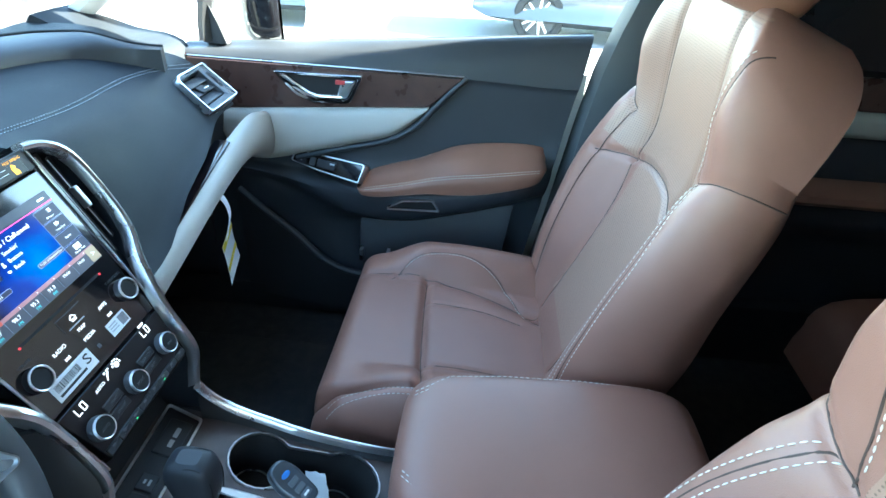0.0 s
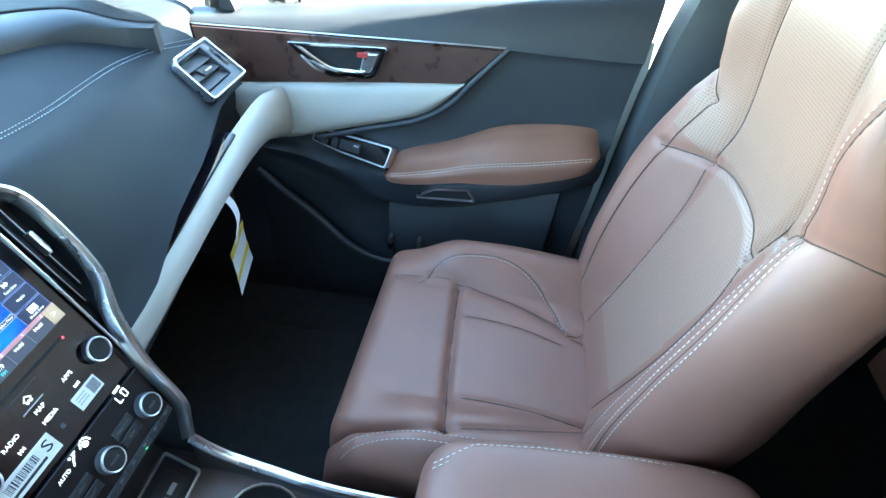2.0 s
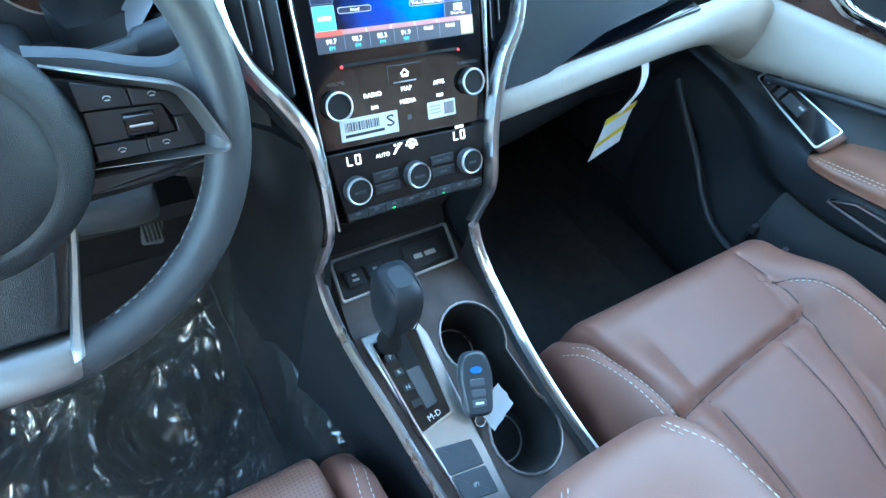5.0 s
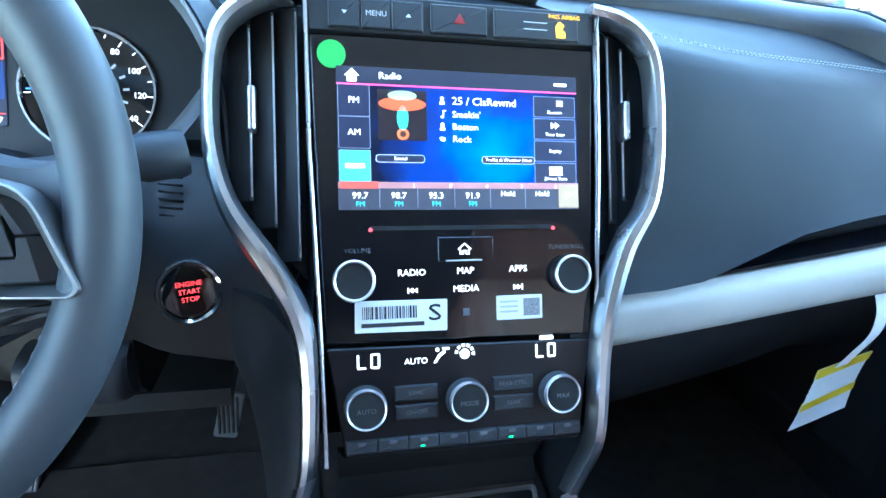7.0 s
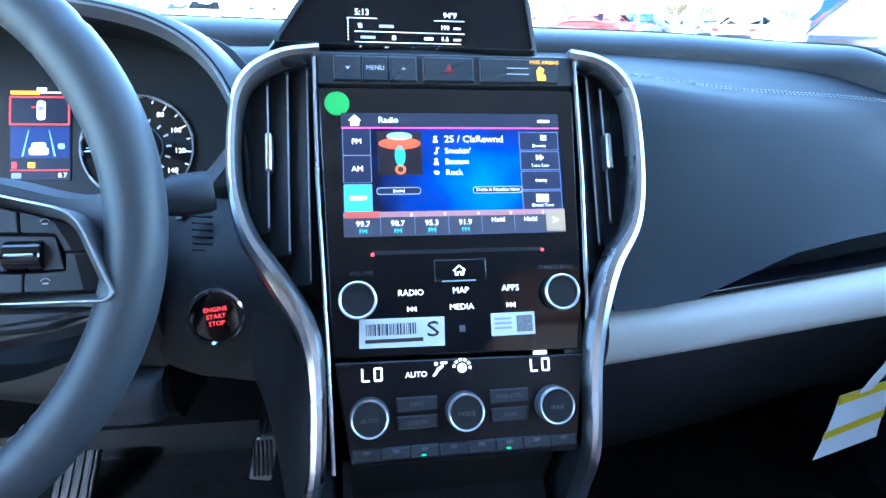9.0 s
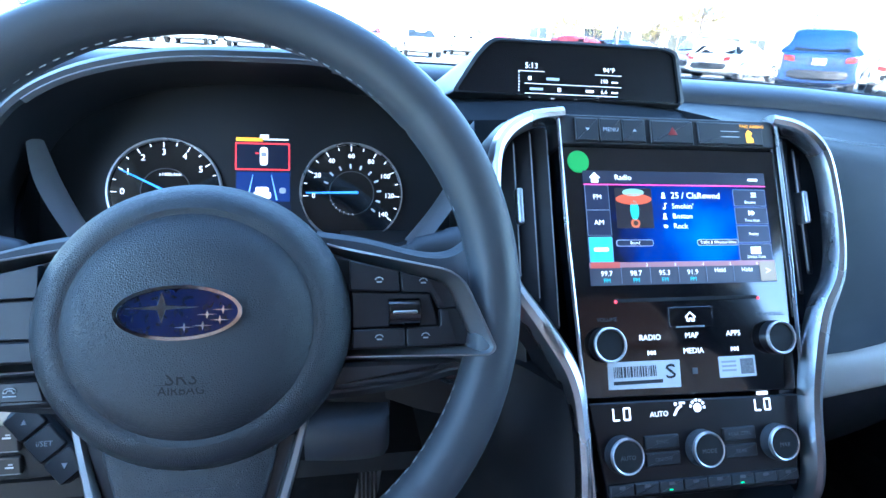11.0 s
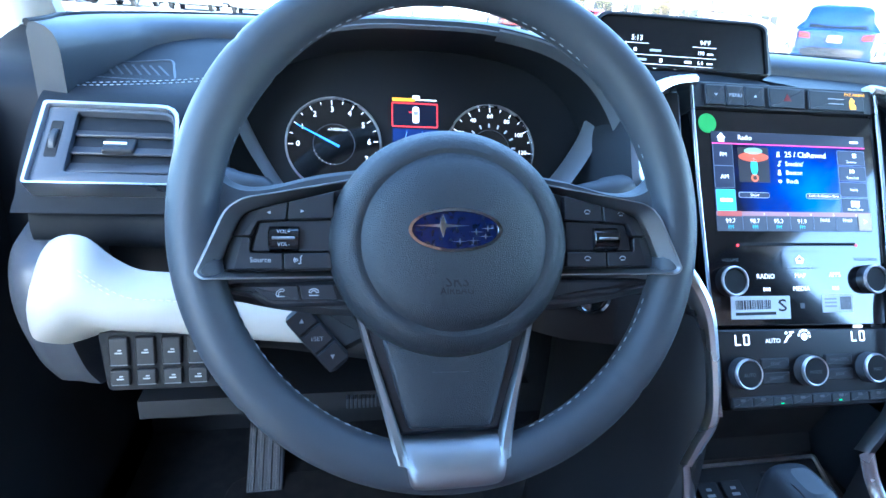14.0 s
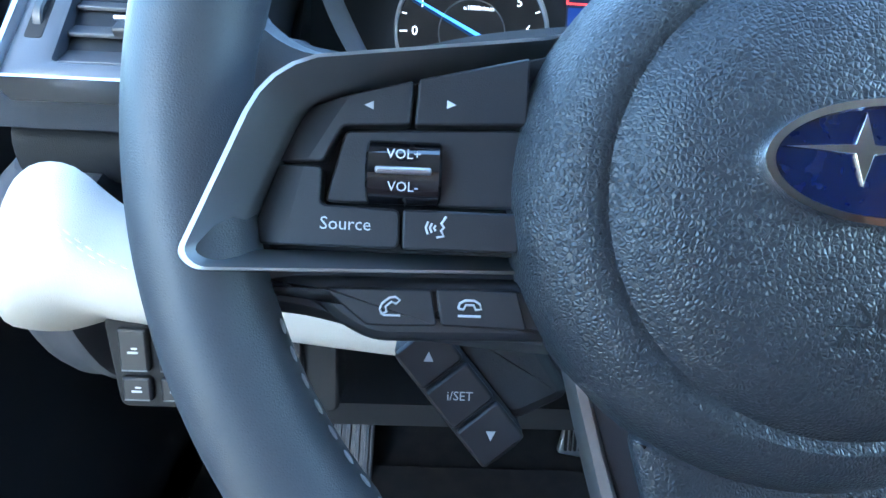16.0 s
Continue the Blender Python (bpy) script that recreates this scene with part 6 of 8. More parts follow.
    wing_o = smooth2([(0.248, 0.470), (0.21, 0.446), (0.175, 0.42)])
    wing_in = smooth2([(-0.17, 0.432), (-0.178, 0.48), (-0.185, 0.53), (-0.195, 0.575), (-0.2, 0.60)])
    crest_i = smooth2([(-0.225, -0.02), (-0.228, 0.10), (-0.228, 0.22), (-0.224, 0.33), (-0.20, 0.425), (-0.19, 0.44)])
    blines = [yl, upl, upr, bol_o, bol_i, wing, wing_o]

    def prof(a, v):
        w, cf, cm, nb = lerp_rows(R, v)
        x = abs(a) / w
        n = cm + (cf - cm) * sstep(0.42, 0.84, x)
        if x > 0.86:
            n -= (cf + 0.02) * (1 - math.sqrt(max(0.0, 1 - min(1.0, (x - 0.86) / 0.14) ** 2)))
        aa = a
        n += crease((aa, v), blines, 0.006, 0.007) + crease((aa, v), [low1, low2, wing_in], 0.003, 0.004)
        return n

    def B(a, v, lift=0.0):
        return o + Vector((s * a, 0, 0)) + up * v + out * (prof(a, v) + lift)

    def Bn(x, v):
        w = lerp_rows(R, v)[0]
        # the outer bolster swells sideways
        swell = 0.030 * math.exp(-((v - 0.27) / 0.11) ** 2) * sstep(0.62, 1.0, x)
        return B(x * w, v) + Vector((s * swell, 0, 0))

    def Bb(x, v):
        w, cf, cm, nb = lerp_rows(R, v)
        return o + Vector((s * (x * w * 0.9 + 0.024 * math.exp(-((v - 0.27) / 0.11) ** 2) * sstep(0.62, 1.0, x)), 0, 0)) + up * v - out * (nb * (1 - 0.25 * abs(x) ** 4))

    def pick(x, v):
        a = x * lerp_rows(R, v)[0]
        ylv = 0.352 if a > 0.13 else 0.37
        if v > ylv and -0.16 < a < 0.20 and v < 0.63 and a < 0.235:
            return 1
        if 0.05 < v <= ylv and -0.10 < a < 0.10:
            return 1
        return 0

    grid_split("backrest", Bn, steps(-1, 1, 120), steps(-0.06, 0.645, 160), d, [BROWN, PERF_BACK], pick, back=Bb)
    for l, off in ((crest_i, 0.0), (crest_i, 0.014), (wing_in, 0.006), (bol_i, -0.014)):
        stitches(d, "stitching", [B(a + off, v, 0.0012) for a, v in l[2:]])
    part("crest_piping", tube([B(a + 0.007, v, -0.001) for a, v in crest_i], 0.0014, 6), SEAM, d, "dark seam line")
    for l in (yl, upl, upr, low1, low2, bol_o, bol_i, wing, wing_o, wing_in):
        part("seam", tube([B(a, v, 0.0004) for a, v in l], 0.0011, 5), SEAM, d)
    # head restraint and its posts
    h0 = o + up * 0.70 + out * 0.085
    rows = [[h0 + up * h + Vector((x * w, 0, 0)) + out * n * t for x, n in ((-1, 0), (-0.86, 0.035), (-0.4, 0.055), (0, 0.058), (0.4, 0.055), (0.86, 0.035), (1, 0), (0.8, -0.045), (0, -0.055), (-0.8, -0.045))] for h, w, t in ((-0.075, 0.07, 0.5), (-0.07, 0.105, 0.8), (-0.04, 0.128, 1.0), (0.04, 0.138, 1.05), (0.10, 0.13, 0.9), (0.125, 0.10, 0.5))]
    part("headrest", loft(rows, 3, 4), TAN, d, "brown leather head restraint")
    for x in (-0.06, 0.06):
        part("headrest_post", tube([o + up * 0.55 + out * 0.05 + Vector((x, 0, 0)), h0 + up * -0.03 + Vector((x, 0, 0))], 0.006, 10), CHROME, d)
    return d


seat("passenger_seat", 0.405, 1, 0.0, "brown leather front passenger seat with perforated panels and pale stitching")
seat("driver_seat", -0.375, -1, 0.03, "brown perforated leather driver seat with pale stitching", driver=True, slide=-0.032)


# ---- centre console ----
def console():
    d = thing("centre_console", "dark centre console with silver edges, shifter plate and cup holders", "console")
    c = CONSOLE

    def P(x, y, h=0.0):
        """A place on the sloping deck, by its plan."""
        z = 0.806 + CON_SLOPE * (y - 0.007)
        nrm = Vector((0, -CON_SLOPE, 1)).normalized()
        return Vector((x, y, z)) + nrm * h

    def deck(outline, z0, z1, edge=0.001, **k):
        bm = plate(Matrix(), outline, z0, z1, edge, **k)
        for v in bm.verts:
            v.co = P(v.co.x, v.co.y, v.co.z)
        return bm

    def deck_rim(outer, inner, z0, z1, edge=0.0008):
        bm = rim(Matrix(), outer, inner, z0, z1, edge)
        for v in bm.verts:
            v.co = P(v.co.x, v.co.y, v.co.z)
        return bm

    # cup holder outline: two rounds joined by a waist
    def cups(g=0.0):
        r1, r2 = 0.0415 + g, 0.0450 + g
        c1, c2 = Vector((0.046, -0.116)), Vector((0.0535, -0.236))
        out = []
        for i in range(17):
            a = radians(-40 + i * 260 / 16)
            out.append(c1 + Vector((math.cos(a), math.sin(a))) * r1)
        for i in range(17):
            a = radians(140 + i * 260 / 16)
            out.append(c2 + Vector((math.cos(a), math.sin(a))) * r2)
        return out
    # flanks and deck with a real well for the cups
    edge_l = [(-0.086, 0.035), (-0.095, -0.06), (-0.088, -0.18), (-0.066, -0.338)]
    edge_r = [(0.086, 0.035), (0.0955, -0.06), (0.1005, -0.20), (0.124, -0.338)]
    hole = cups(0.002)
    # deck: outer ring bridged to the cup outline
    n = len(hole)
    ring = []
    box_o = [Vector(p) for p in (edge_r[3], edge_r[2], edge_r[1], edge_r[0], edge_l[0], edge_l[1], edge_l[2], edge_l[3])]
    ctr = Vector((0.056, -0.172))
    for q in hole:
        dv = (q - ctr).normalized()
        best = None
        for a, b in zip(box_o, box_o[1:] + box_o[:1]):
            e = b - a
            den = dv.x * e.y - dv.y * e.x
            if abs(den) < 1e-9:
                continue
            t = ((a.x - ctr.x) * e.y - (a.y - ctr.y) * e.x) / den
            w = ((a.x - ctr.x) * dv.y - (a.y - ctr.y) * dv.x) / den
            if t > 0 and -1e-6 <= w <= 1 + 1e-6 and (best is None or t < best):
                best = t
        ring.append(ctr + dv * best)
    bm = skin([[P(p.x, p.y) for p in r] for r in (ring, hole)], closed_u=True)
    part("deck", bm, CONSOLE_WOOD, d, "dark brown wood-look deck")
    part("deck_base", merge(deck(rpoly([(-0.082, 0.03), (-0.012, 0.03), (-0.012, -0.305), (-0.072, -0.305)], 0.002), -0.02, -0.003), deck(rpoly([(0.078, 0.03), (0.088, 0.03), (0.114, -0.305), (0.104, -0.305)], 0.002), -0.02, -0.003)), BLACK_HARD, d)
    well = part("cup_holder", skin([[P(p.x, p.y, h) for p in cups(g)] for g, h in ((0.002, 0.0), (0.0, -0.004), (-0.003, -0.05), (-0.006, -0.075))], closed_u=True, caps=False), RUBBER, d, "deep black twin cup holder")
    part("well_floor", skin([[P(p.x, p.y, -0.075) for p in cups(-0.006)], [P(0.056 + (p.x - 0.056) * 0.1, -0.172 + (p.y + 0.172) * 0.1, -0.075) for p in cups(-0.006)]], closed_u=True), RUBBER, well)
    part("silver_lip", deck_rim(cups(0.004), cups(0.0012), -0.002, 0.003), SATIN, well, "thin silver lip")
    for cx_, cy_ in ((0.046, -0.116), (0.0535, -0.236)):
        part("mat_ring", skin([[P(cx_ + r * math.cos(t), cy_ + r * math.sin(t), -0.073 + h) for t in [2 * math.pi * i / 28 for i in range(28)]] for r, h in ((0.030, 0), (0.030, 0.0015), (0.028, 0.0015), (0.028, 0))], closed_u=True, closed_v=True), SATIN, well)
    # raised silver edges: they fall from the stack to the deck's rear corners
    for ed, s in (((-0.1195, -0.025, 0.870), (-0.1165, -0.038, 0.838), (-0.1110, -0.065, 0.807), (-0.1035, -0.11, 0.783), (-0.0940, -0.165, 0.762), (-0.0830, -0.25, 0.735), (-0.069, -0.330, 0.709)), -1), (((0.0905, -0.018, 0.860), (0.0945, -0.034, 0.832), (0.0990, -0.065, 0.804), (0.1015, -0.11, 0.783), (0.1020, -0.165, 0.763), (0.1080, -0.23, 0.741), (0.1170, -0.285, 0.722), (0.129, -0.335, 0.706)), 1):
        pts = cr(ed, 6)
        ups = [Vector((s * 0.35, -0.45, 0.9)).normalized()] * len(pts)
        prof = [(-0.0060, -0.006), (-0.0056, 0.002), (-0.003, 0.0050), (0.001, 0.0056), (0.0048, 0.003), (0.006, -0.006)]
        part("silver_edge", sweep(pts, [Vector((s * 0.93, 0, -0.35))] * len(pts), ups, prof), SATIN, d, "satin silver edge trim")
        inner = [P(p.x - s * 0.010, p.y, 0.0015) for p in pts]
        part("edge_wall", skin([[p - Vector((s * 0.004, 0, 0.002)) for p in pts], inner]), BLACK_HARD, d)
        part("flank", skin([[p + Vector((s * 0.005, 0, -0.004)) for p in pts], [p + Vector((s * 0.014, 0, -0.05)) for p in pts], [Vector((p.x + s * 0.04, p.y + 0.02, 0.42)) for p in pts]]), BLACK_SOFT, d)
    # switch bin in front
    o_ = rpoly([(-0.090, -0.024), (0.078, -0.021), (0.086, 0.031), (-0.084, 0.029)], 0.005)
    i_ = rpoly([(-0.0865, -0.0210), (0.0745, -0.0180), (0.082, 0.0280), (-0.0810, 0.0260)], 0.004)
    bin_ = part("switch_panel", deck(i_, -0.001, 0.0012), BLACK_HARD, d, "black switch panel in bright frame")
    part("bright_frame", deck_rim(o_, i_, -0.001, 0.004), SATIN_BRIGHT, bin_)
    for x in (-0.063, -0.035):
        sw = part("switch", deck(rrect(0.024, 0.022, 0.002, x, 0.0), 0.001, 0.005, 0.0015), BLACK_SOFT, bin_)
        part("symbol", deck(rrect(0.009, 0.003, 0.0005, x, -0.003), 0.005, 0.0053), GREY_PRINT, sw)
        part("symbol", deck(rrect(0.006, 0.003, 0.0005, x, 0.003), 0.005, 0.0053), GREY_PRINT, sw)
    part("socket_flap", deck(rrect(0.058, 0.030, 0.003, 0.036, 0.002), 0.001, 0.004, 0.0015), BLACK_SOFT, bin_)
    for x, w in ((0.026, 0.012), (0.044, 0.016)):
        part("symbol", deck(rrect(w, 0.006, 0.001, x, 0.0), 0.004, 0.0043), GREY_PRINT, bin_)
    # shifter plate: bright frame, gate, lever
    po = rpoly([(-0.050, -0.306), (-0.003, -0.309), (-0.008, -0.090), (-0.016, -0.068), (-0.090, -0.066)], [0.008, 0.008, 0.006, 0.006, 0.006])
    pl = part("shifter_plate", deck(po, -0.002, 0.005, 0.003), SATIN_BRIGHT, d, "bright silver shifter surround")
    gate = part("gate", deck(rpoly([(-0.0690, -0.1870), (-0.0250, -0.1800), (-0.0205, -0.080), (-0.0800, -0.078)], 0.003), 0.004, 0.0060, 0.0008), GLOSS, pl, "gloss black shift gate")
    part("gate_wall", deck_rim(rpoly([(-0.0710, -0.1890), (-0.0232, -0.1820), (-0.0188, -0.078), (-0.0820, -0.076)], 0.003), rpoly([(-0.0680, -0.1860), (-0.0258, -0.1795), (-0.0214, -0.081), (-0.0790, -0.079)], 0.003), 0.0, 0.0095, 0.001), SATIN_BRIGHT, gate)
    part("slot", deck(rpoly([(-0.053, -0.168), (-0.034, -0.165), (-0.036, -0.082), (-0.058, -0.081)], 0.003), 0.0061, 0.0067, 0.0003), RUBBER, pl)
    for k in range(4):
        part("gate_tooth", deck(rrect(0.012, 0.0085, 0.001, -0.0655 + k * 0.0022, -0.100 - k * 0.0185), 0.0061, 0.0085, 0.0006), BLACK_HARD, gate)
    part("gate_cover", deck(rpoly([(-0.051, -0.166), (-0.036, -0.164), (-0.038, -0.120), (-0.055, -0.120)], 0.002), 0.0068, 0.0082, 0.0006), mat("grey_gate_cover", (0.10, 0.105, 0.115), 0.3), pl)
    gm = fr(P(-0.046, -0.1755, 0.0064), (1, 0.12, 0), (-0.12, 1, CON_SLOPE))
    text(pl, "gate_letter", "M-D", gm, 0.010, WHITE, z=0.0)
    for k, ch in enumerate("PRN"):
        text(pl, "gate_letter", ch, fr(P(-0.0655 + k * 0.0022, -0.100 - k * 0.0185, 0.0087), (1, 0.12, 0), (-0.12, 1, CON_SLOPE)), 0.007, WHITE, z=0.0)
    GREY_KEY = mat("grey_switch", (0.075, 0.085, 0.10), 0.35)
    part("brake_switch", deck(rpoly([(-0.0550, -0.268), (-0.0145, -0.275), (-0.0157, -0.245), (-0.0588, -0.239)], 0.002), 0.0045, 0.0072, 0.0015), GREY_KEY, pl, "grey parking brake switch")
    part("hold_switch", deck(rpoly([(-0.0590, -0.2375), (-0.0158, -0.2435), (-0.0172, -0.2150), (-0.0622, -0.2060)], 0.002), 0.0045, 0.0072, 0.0015), GREY_KEY, pl)
    text(pl, "symbol", "(P)", fr(P(-0.036, -0.257, 0.0075), (1, 0.0, 0), (0, 1, CON_SLOPE)), 0.006, WHITE, z=0.0)
    # lever with leather-look grip
    base = P(-0.058, -0.085)
    nz = Vector((-0.05, -0.10, 1)).normalized()
    lever = part("shift_lever", tube([base, base + nz * 0.070], 0.008, 10), BLACK_HARD, d)
    part("lever_boot", tube([base + nz * 0.004, base + nz * 0.03, base + nz * 0.054], [0.016, 0.012, 0.010], 14), RUBBER, lever)
    rows = []
    for h, a, b, sh in ((0.050, 0.009, 0.011, 0.0), (0.056, 0.017, 0.018, 0.0), (0.068, 0.0205, 0.023, 0.002), (0.092, 0.0220, 0.028, 0.004), (0.116, 0.0220, 0.0285, 0.006), (0.132, 0.0190, 0.024, 0.007), (0.139, 0.010, 0.013, 0.007)):
        o2 = base + nz * h + Vector((0, sh, 0))
        rows.append([o2 + Vector((a * math.copysign(abs(math.cos(t)) ** 0.55, math.cos(t)), b * math.copysign(abs(math.sin(t)) ** 0.6, math.sin(t)), 0.06 * b * math.sin(t))) for t in [2 * math.pi * i / 16 for i in range(16)]])
    part("shift_knob", loft(rows, 2, 3), BLACK_SOFT, lever, "rounded black shift knob")
    for q in (-0.0145, 0.0145):
        part("knob_groove", tube(cr([base + nz * h + Vector((q, y, 0)) for y, h in ((-0.0205, 0.062), (-0.0225, 0.085), (-0.0210, 0.110), (-0.010, 0.1335), (0.010, 0.1350), (0.0275, 0.122), (0.0325, 0.100))], 4), 0.0007, 6), RUBBER, lever)
    # rear wall of the deck, in front of the armrest
    part("rear_trim", box((-0.075, -0.350, 0.46), (0.130, -0.305, 0.69)), BLACK_SOFT, d)
    return d


CONSOLE_WOOD = mat("dark_wood_look", (0.075, 0.058, 0.056), 0.4, vary=0.25, vary_size=40, coat=0.2)
console()


def armrest():
    d = thing("armrest_lid", "brown leather armrest lid with pale stitching behind the cup holders", "armrest")
    rows = []
    for y, l, r, zt in ((-0.312, -0.020, 0.085, 0.845), (-0.318, -0.050, 0.110, 0.872), (-0.342, -0.082, 0.128, 0.890), (-0.40, -0.098, 0.135, 0.900), (-0.56, -0.104, 0.140, 0.905), (-0.66, -0.106, 0.140, 0.902), (-0.705, -0.102, 0.130, 0.885), (-0.715, -0.085, 0.115, 0.850)):
        rows.append([(l, y, 0.80), (l - 0.004, y, zt - 0.035), (l + 0.006, y, zt - 0.010), (l + 0.035, y, zt - 0.001), ((l + r) / 2, y, zt + 0.002), (r - 0.035, y, zt - 0.001), (r - 0.006, y, zt - 0.010), (r + 0.004, y, zt - 0.035), (r, y, 0.80)])
    part("lid", loft(rows, 4, 5), BROWN, d)
    for dx in (0.0, 0.007):
        stitches(d, "stitching", [Vector((x - dx, y, z)) for x, y, z in ((0.090, -0.330, 0.889), (0.120, -0.375, 0.8935), (0.126, -0.45, 0.898), (0.1295, -0.56, 0.900), (0.1295, -0.66, 0.8965))])
        stitches(d, "stitching", [Vector((x + dx, y, z)) for x, y, z in ((-0.040, -0.330, 0.8865), (-0.078, -0.375, 0.8930), (-0.091, -0.45, 0.8985), (-0.0955, -0.56, 0.9005), (-0.0975, -0.66, 0.8970))])
    part("storage_box", box((-0.10, -0.71, 0.42), (0.13, -0.335, 0.81)), BLACK_SOFT, d)
    return d


armrest()


# ---- passenger door ----
def door():
    d = thing("door_1", "black passenger door with wood strip, ivory band and brown armrest", "car door", kind="structure")

    def D(u, v, n):
        return DOOR @ Vector((u + 0.16 * (v - 1.10) * max(0.0, min(1.0, (u + 0.3) / 0.88)), v, n))

    # u along, sill height, arm reach, arm top, arm bottom
    S = [(-0.32, 1.139, 0.050, 0.880, 0.850), (-0.18, 1.150, 0.044, 0.868, 0.835), (-0.10, 1.156, 0.036, 0.858, 0.81), (0.0, 1.164, 0.054, 0.850, 0.785), (0.10, 1.172, 0.085, 0.842, 0.765), (0.25, 1.185, 0.112, 0.852, 0.775), (0.40, 1.199, 0.112, 0.87, 0.81), (0.53, 1.211, 0.098, 0.90, 0.845), (0.595, 1.217, 0.06, 0.91, 0.85)]
    rows = []
    for u, vs, a, t, b in S:
        rec = 0.030 if u < 0.12 else 0.050
        k1, k2, k3 = (0.018, 0.018, 0.024) if -0.2 < u < 0.05 else (0.048, a * 0.8, a)
        cz = 1.1205 - 0.014 * sstep(0.1, 0.58, u)
        rows.append([D(u, v, n) for n, v in ((-0.022, vs - 0.10), (-0.022, vs - 0.03), (-0.020, vs - 0.006), (-0.010, vs), (0.010, vs - 0.006), (0.030, (vs + cz) / 2 + 0.004), (0.041, cz + 0.006), (0.042, cz), (0.034, cz - 0.006), (0.033, 1.06), (0.036, 1.00), (k1, t + 0.035), (k2, t + 0.004), (k3, t - 0.006), (a + 0.004, (t + b) / 2), (a - 0.004, b + 0.004), (a * 0.75, b - 0.010), (rec, b - 0.04), (rec - 0.006, 0.70), (rec + 0.006, 0.60), (0.055, 0.50), (0.03, 0.47), (-0.015, 0.46), (-0.022, 0.50))])
    part("panel", loft(rows, 3, 4), BLACK_SOFT, d)
    part("outer_skin", box((0.886, -0.62, 0.44), (0.906, 0.36, 1.125)), CAR_WHITE, d)
    # belt rail seal
    part("window_seal", tube([D(u, vs - 0.004, -0.018) for u, vs, *_ in S], 0.005, 8), RUBBER, d)
    # wood strip and thin bright line above
    part("wood_strip", plate(DOOR, rpoly([(-0.30, 1.000), (0.262, 1.044), (0.338, 1.1155), (-0.30, 1.1195)], 0.003), 0.030, 0.047, 0.002), WOOD, d, "dark brown woodgrain strip")
    part("bright_line", tube([DOOR @ Vector((u, v, 0.044)) for u, v in ((-0.30, 1.1225), (-0.1, 1.1215), (0.15, 1.120), (0.340, 1.1185))], 0.0016, 6), SATIN, d)
    # ivory band: swells out of the door, meets the dashboard's
    rows = []
    for u, lo, hi, n in ((-0.27, 0.895, 1.004, 0.052), (-0.20, 0.888, 1.003, 0.055), (-0.13, 0.888, 1.008, 0.057), (-0.02, 0.915, 1.017, 0.058), (0.08, 0.940, 1.027, 0.056), (0.17, 0.965, 1.036, 0.052), (0.225, 1.000, 1.041, 0.047), (0.262, 1.036, 1.045, 0.041)):
        rows.append([DOOR @ Vector((u, v, k)) for v, k in ((lo, 0.030), (lo + 0.006, n - 0.004), (lo * 0.7 + hi * 0.3, n + 0.004), (lo * 0.3 + hi * 0.7, n + 0.002), (hi - 0.004, n - 0.006), (hi, 0.030))])
    part("ivory_band", loft(rows, 3, 4), CREAM, d, "ivory leatherette band")
    # dark sweep that ends wood and band
    part("sweep_trim", tube(cr([DOOR @ Vector(p) for p in ((0.345, 1.116, 0.040), (0.315, 1.085, 0.045), (0.275, 1.042, 0.048), (0.235, 0.998, 0.050), (0.17, 0.958, 0.052), (0.06, 0.928, 0.054), (-0.06, 0.895, 0.054))], 6), 0.0065, 10), BLACK_SOFT, d)
    # armrest pad
    rows = []
    for u, b, t, n in ((0.118, 0.840, 0.852, 0.095), (0.135, 0.834, 0.868, 0.112), (0.18, 0.838, 0.884, 0.122), (0.25, 0.852, 0.904, 0.128), (0.30, 0.860, 0.924, 0.128), (0.355, 0.862, 0.946, 0.127), (0.43, 0.868, 0.958, 0.124), (0.51, 0.884, 0.962, 0.116), (0.560, 0.897, 0.956, 0.102), (0.576, 0.915, 0.942, 0.080)):
        m_ = (b + t) / 2
        rows.append([D(u, v, k) for v, k in ((b + 0.002, 0.04), (b, n - 0.008), (b + 0.010, n + 0.001), (m_, n - 0.002), (t - 0.014, n - 0.030), (t, n - 0.055), (t + 0.006, 0.04))])
    part("armrest_pad", loft(rows, 4, 4), TAN, d, "brown leather armrest pad with pale stitching")
    for dv in (0.0, 0.006):
        stitches(d, "stitching", [D(u, v + dv, n) for u, v, n in ((0.14, 0.852, 0.1140), (0.18, 0.864, 0.1225), (0.25, 0.882, 0.1270), (0.30, 0.896, 0.1265), (0.355, 0.906, 0.1250), (0.43, 0.915, 0.1222), (0.51, 0.925, 0.1146), (0.56, 0.927, 0.101))])
    # pull slot under the pad
    part("pull_slot", plate(DOOR, rpoly([(0.175, 0.812), (0.30, 0.816), (0.285, 0.839), (0.215, 0.832)], 0.006), 0.09, 0.1205, 0.002), RUBBER, d)
    part("slot_rim", rim(DOOR, rpoly([(0.172, 0.808), (0.306, 0.812), (0.288, 0.843), (0.213, 0.836)], 0.006), rpoly([(0.178, 0.812), (0.300, 0.816), (0.285, 0.839), (0.215, 0.832)], 0.005), 0.10, 0.123), SATIN, d)
    # switch panel on the armrest
    sw = fr((0.804, -0.020, 0.882), (-0.049, -0.199, -0.012), (0.50, 0.0, 0.87)) @ Matrix.Translation((0, 0, 0.008))
    o_ = rpoly([(-0.098, -0.010), (-0.09, 0.020), (0.098, 0.022), (0.092, -0.026), (-0.02, -0.020)], 0.007)
    i_ = rpoly([(-0.094, -0.009), (-0.087, 0.017), (0.0945, 0.019), (0.089, -0.0225), (-0.02, -0.0165)], 0.006)
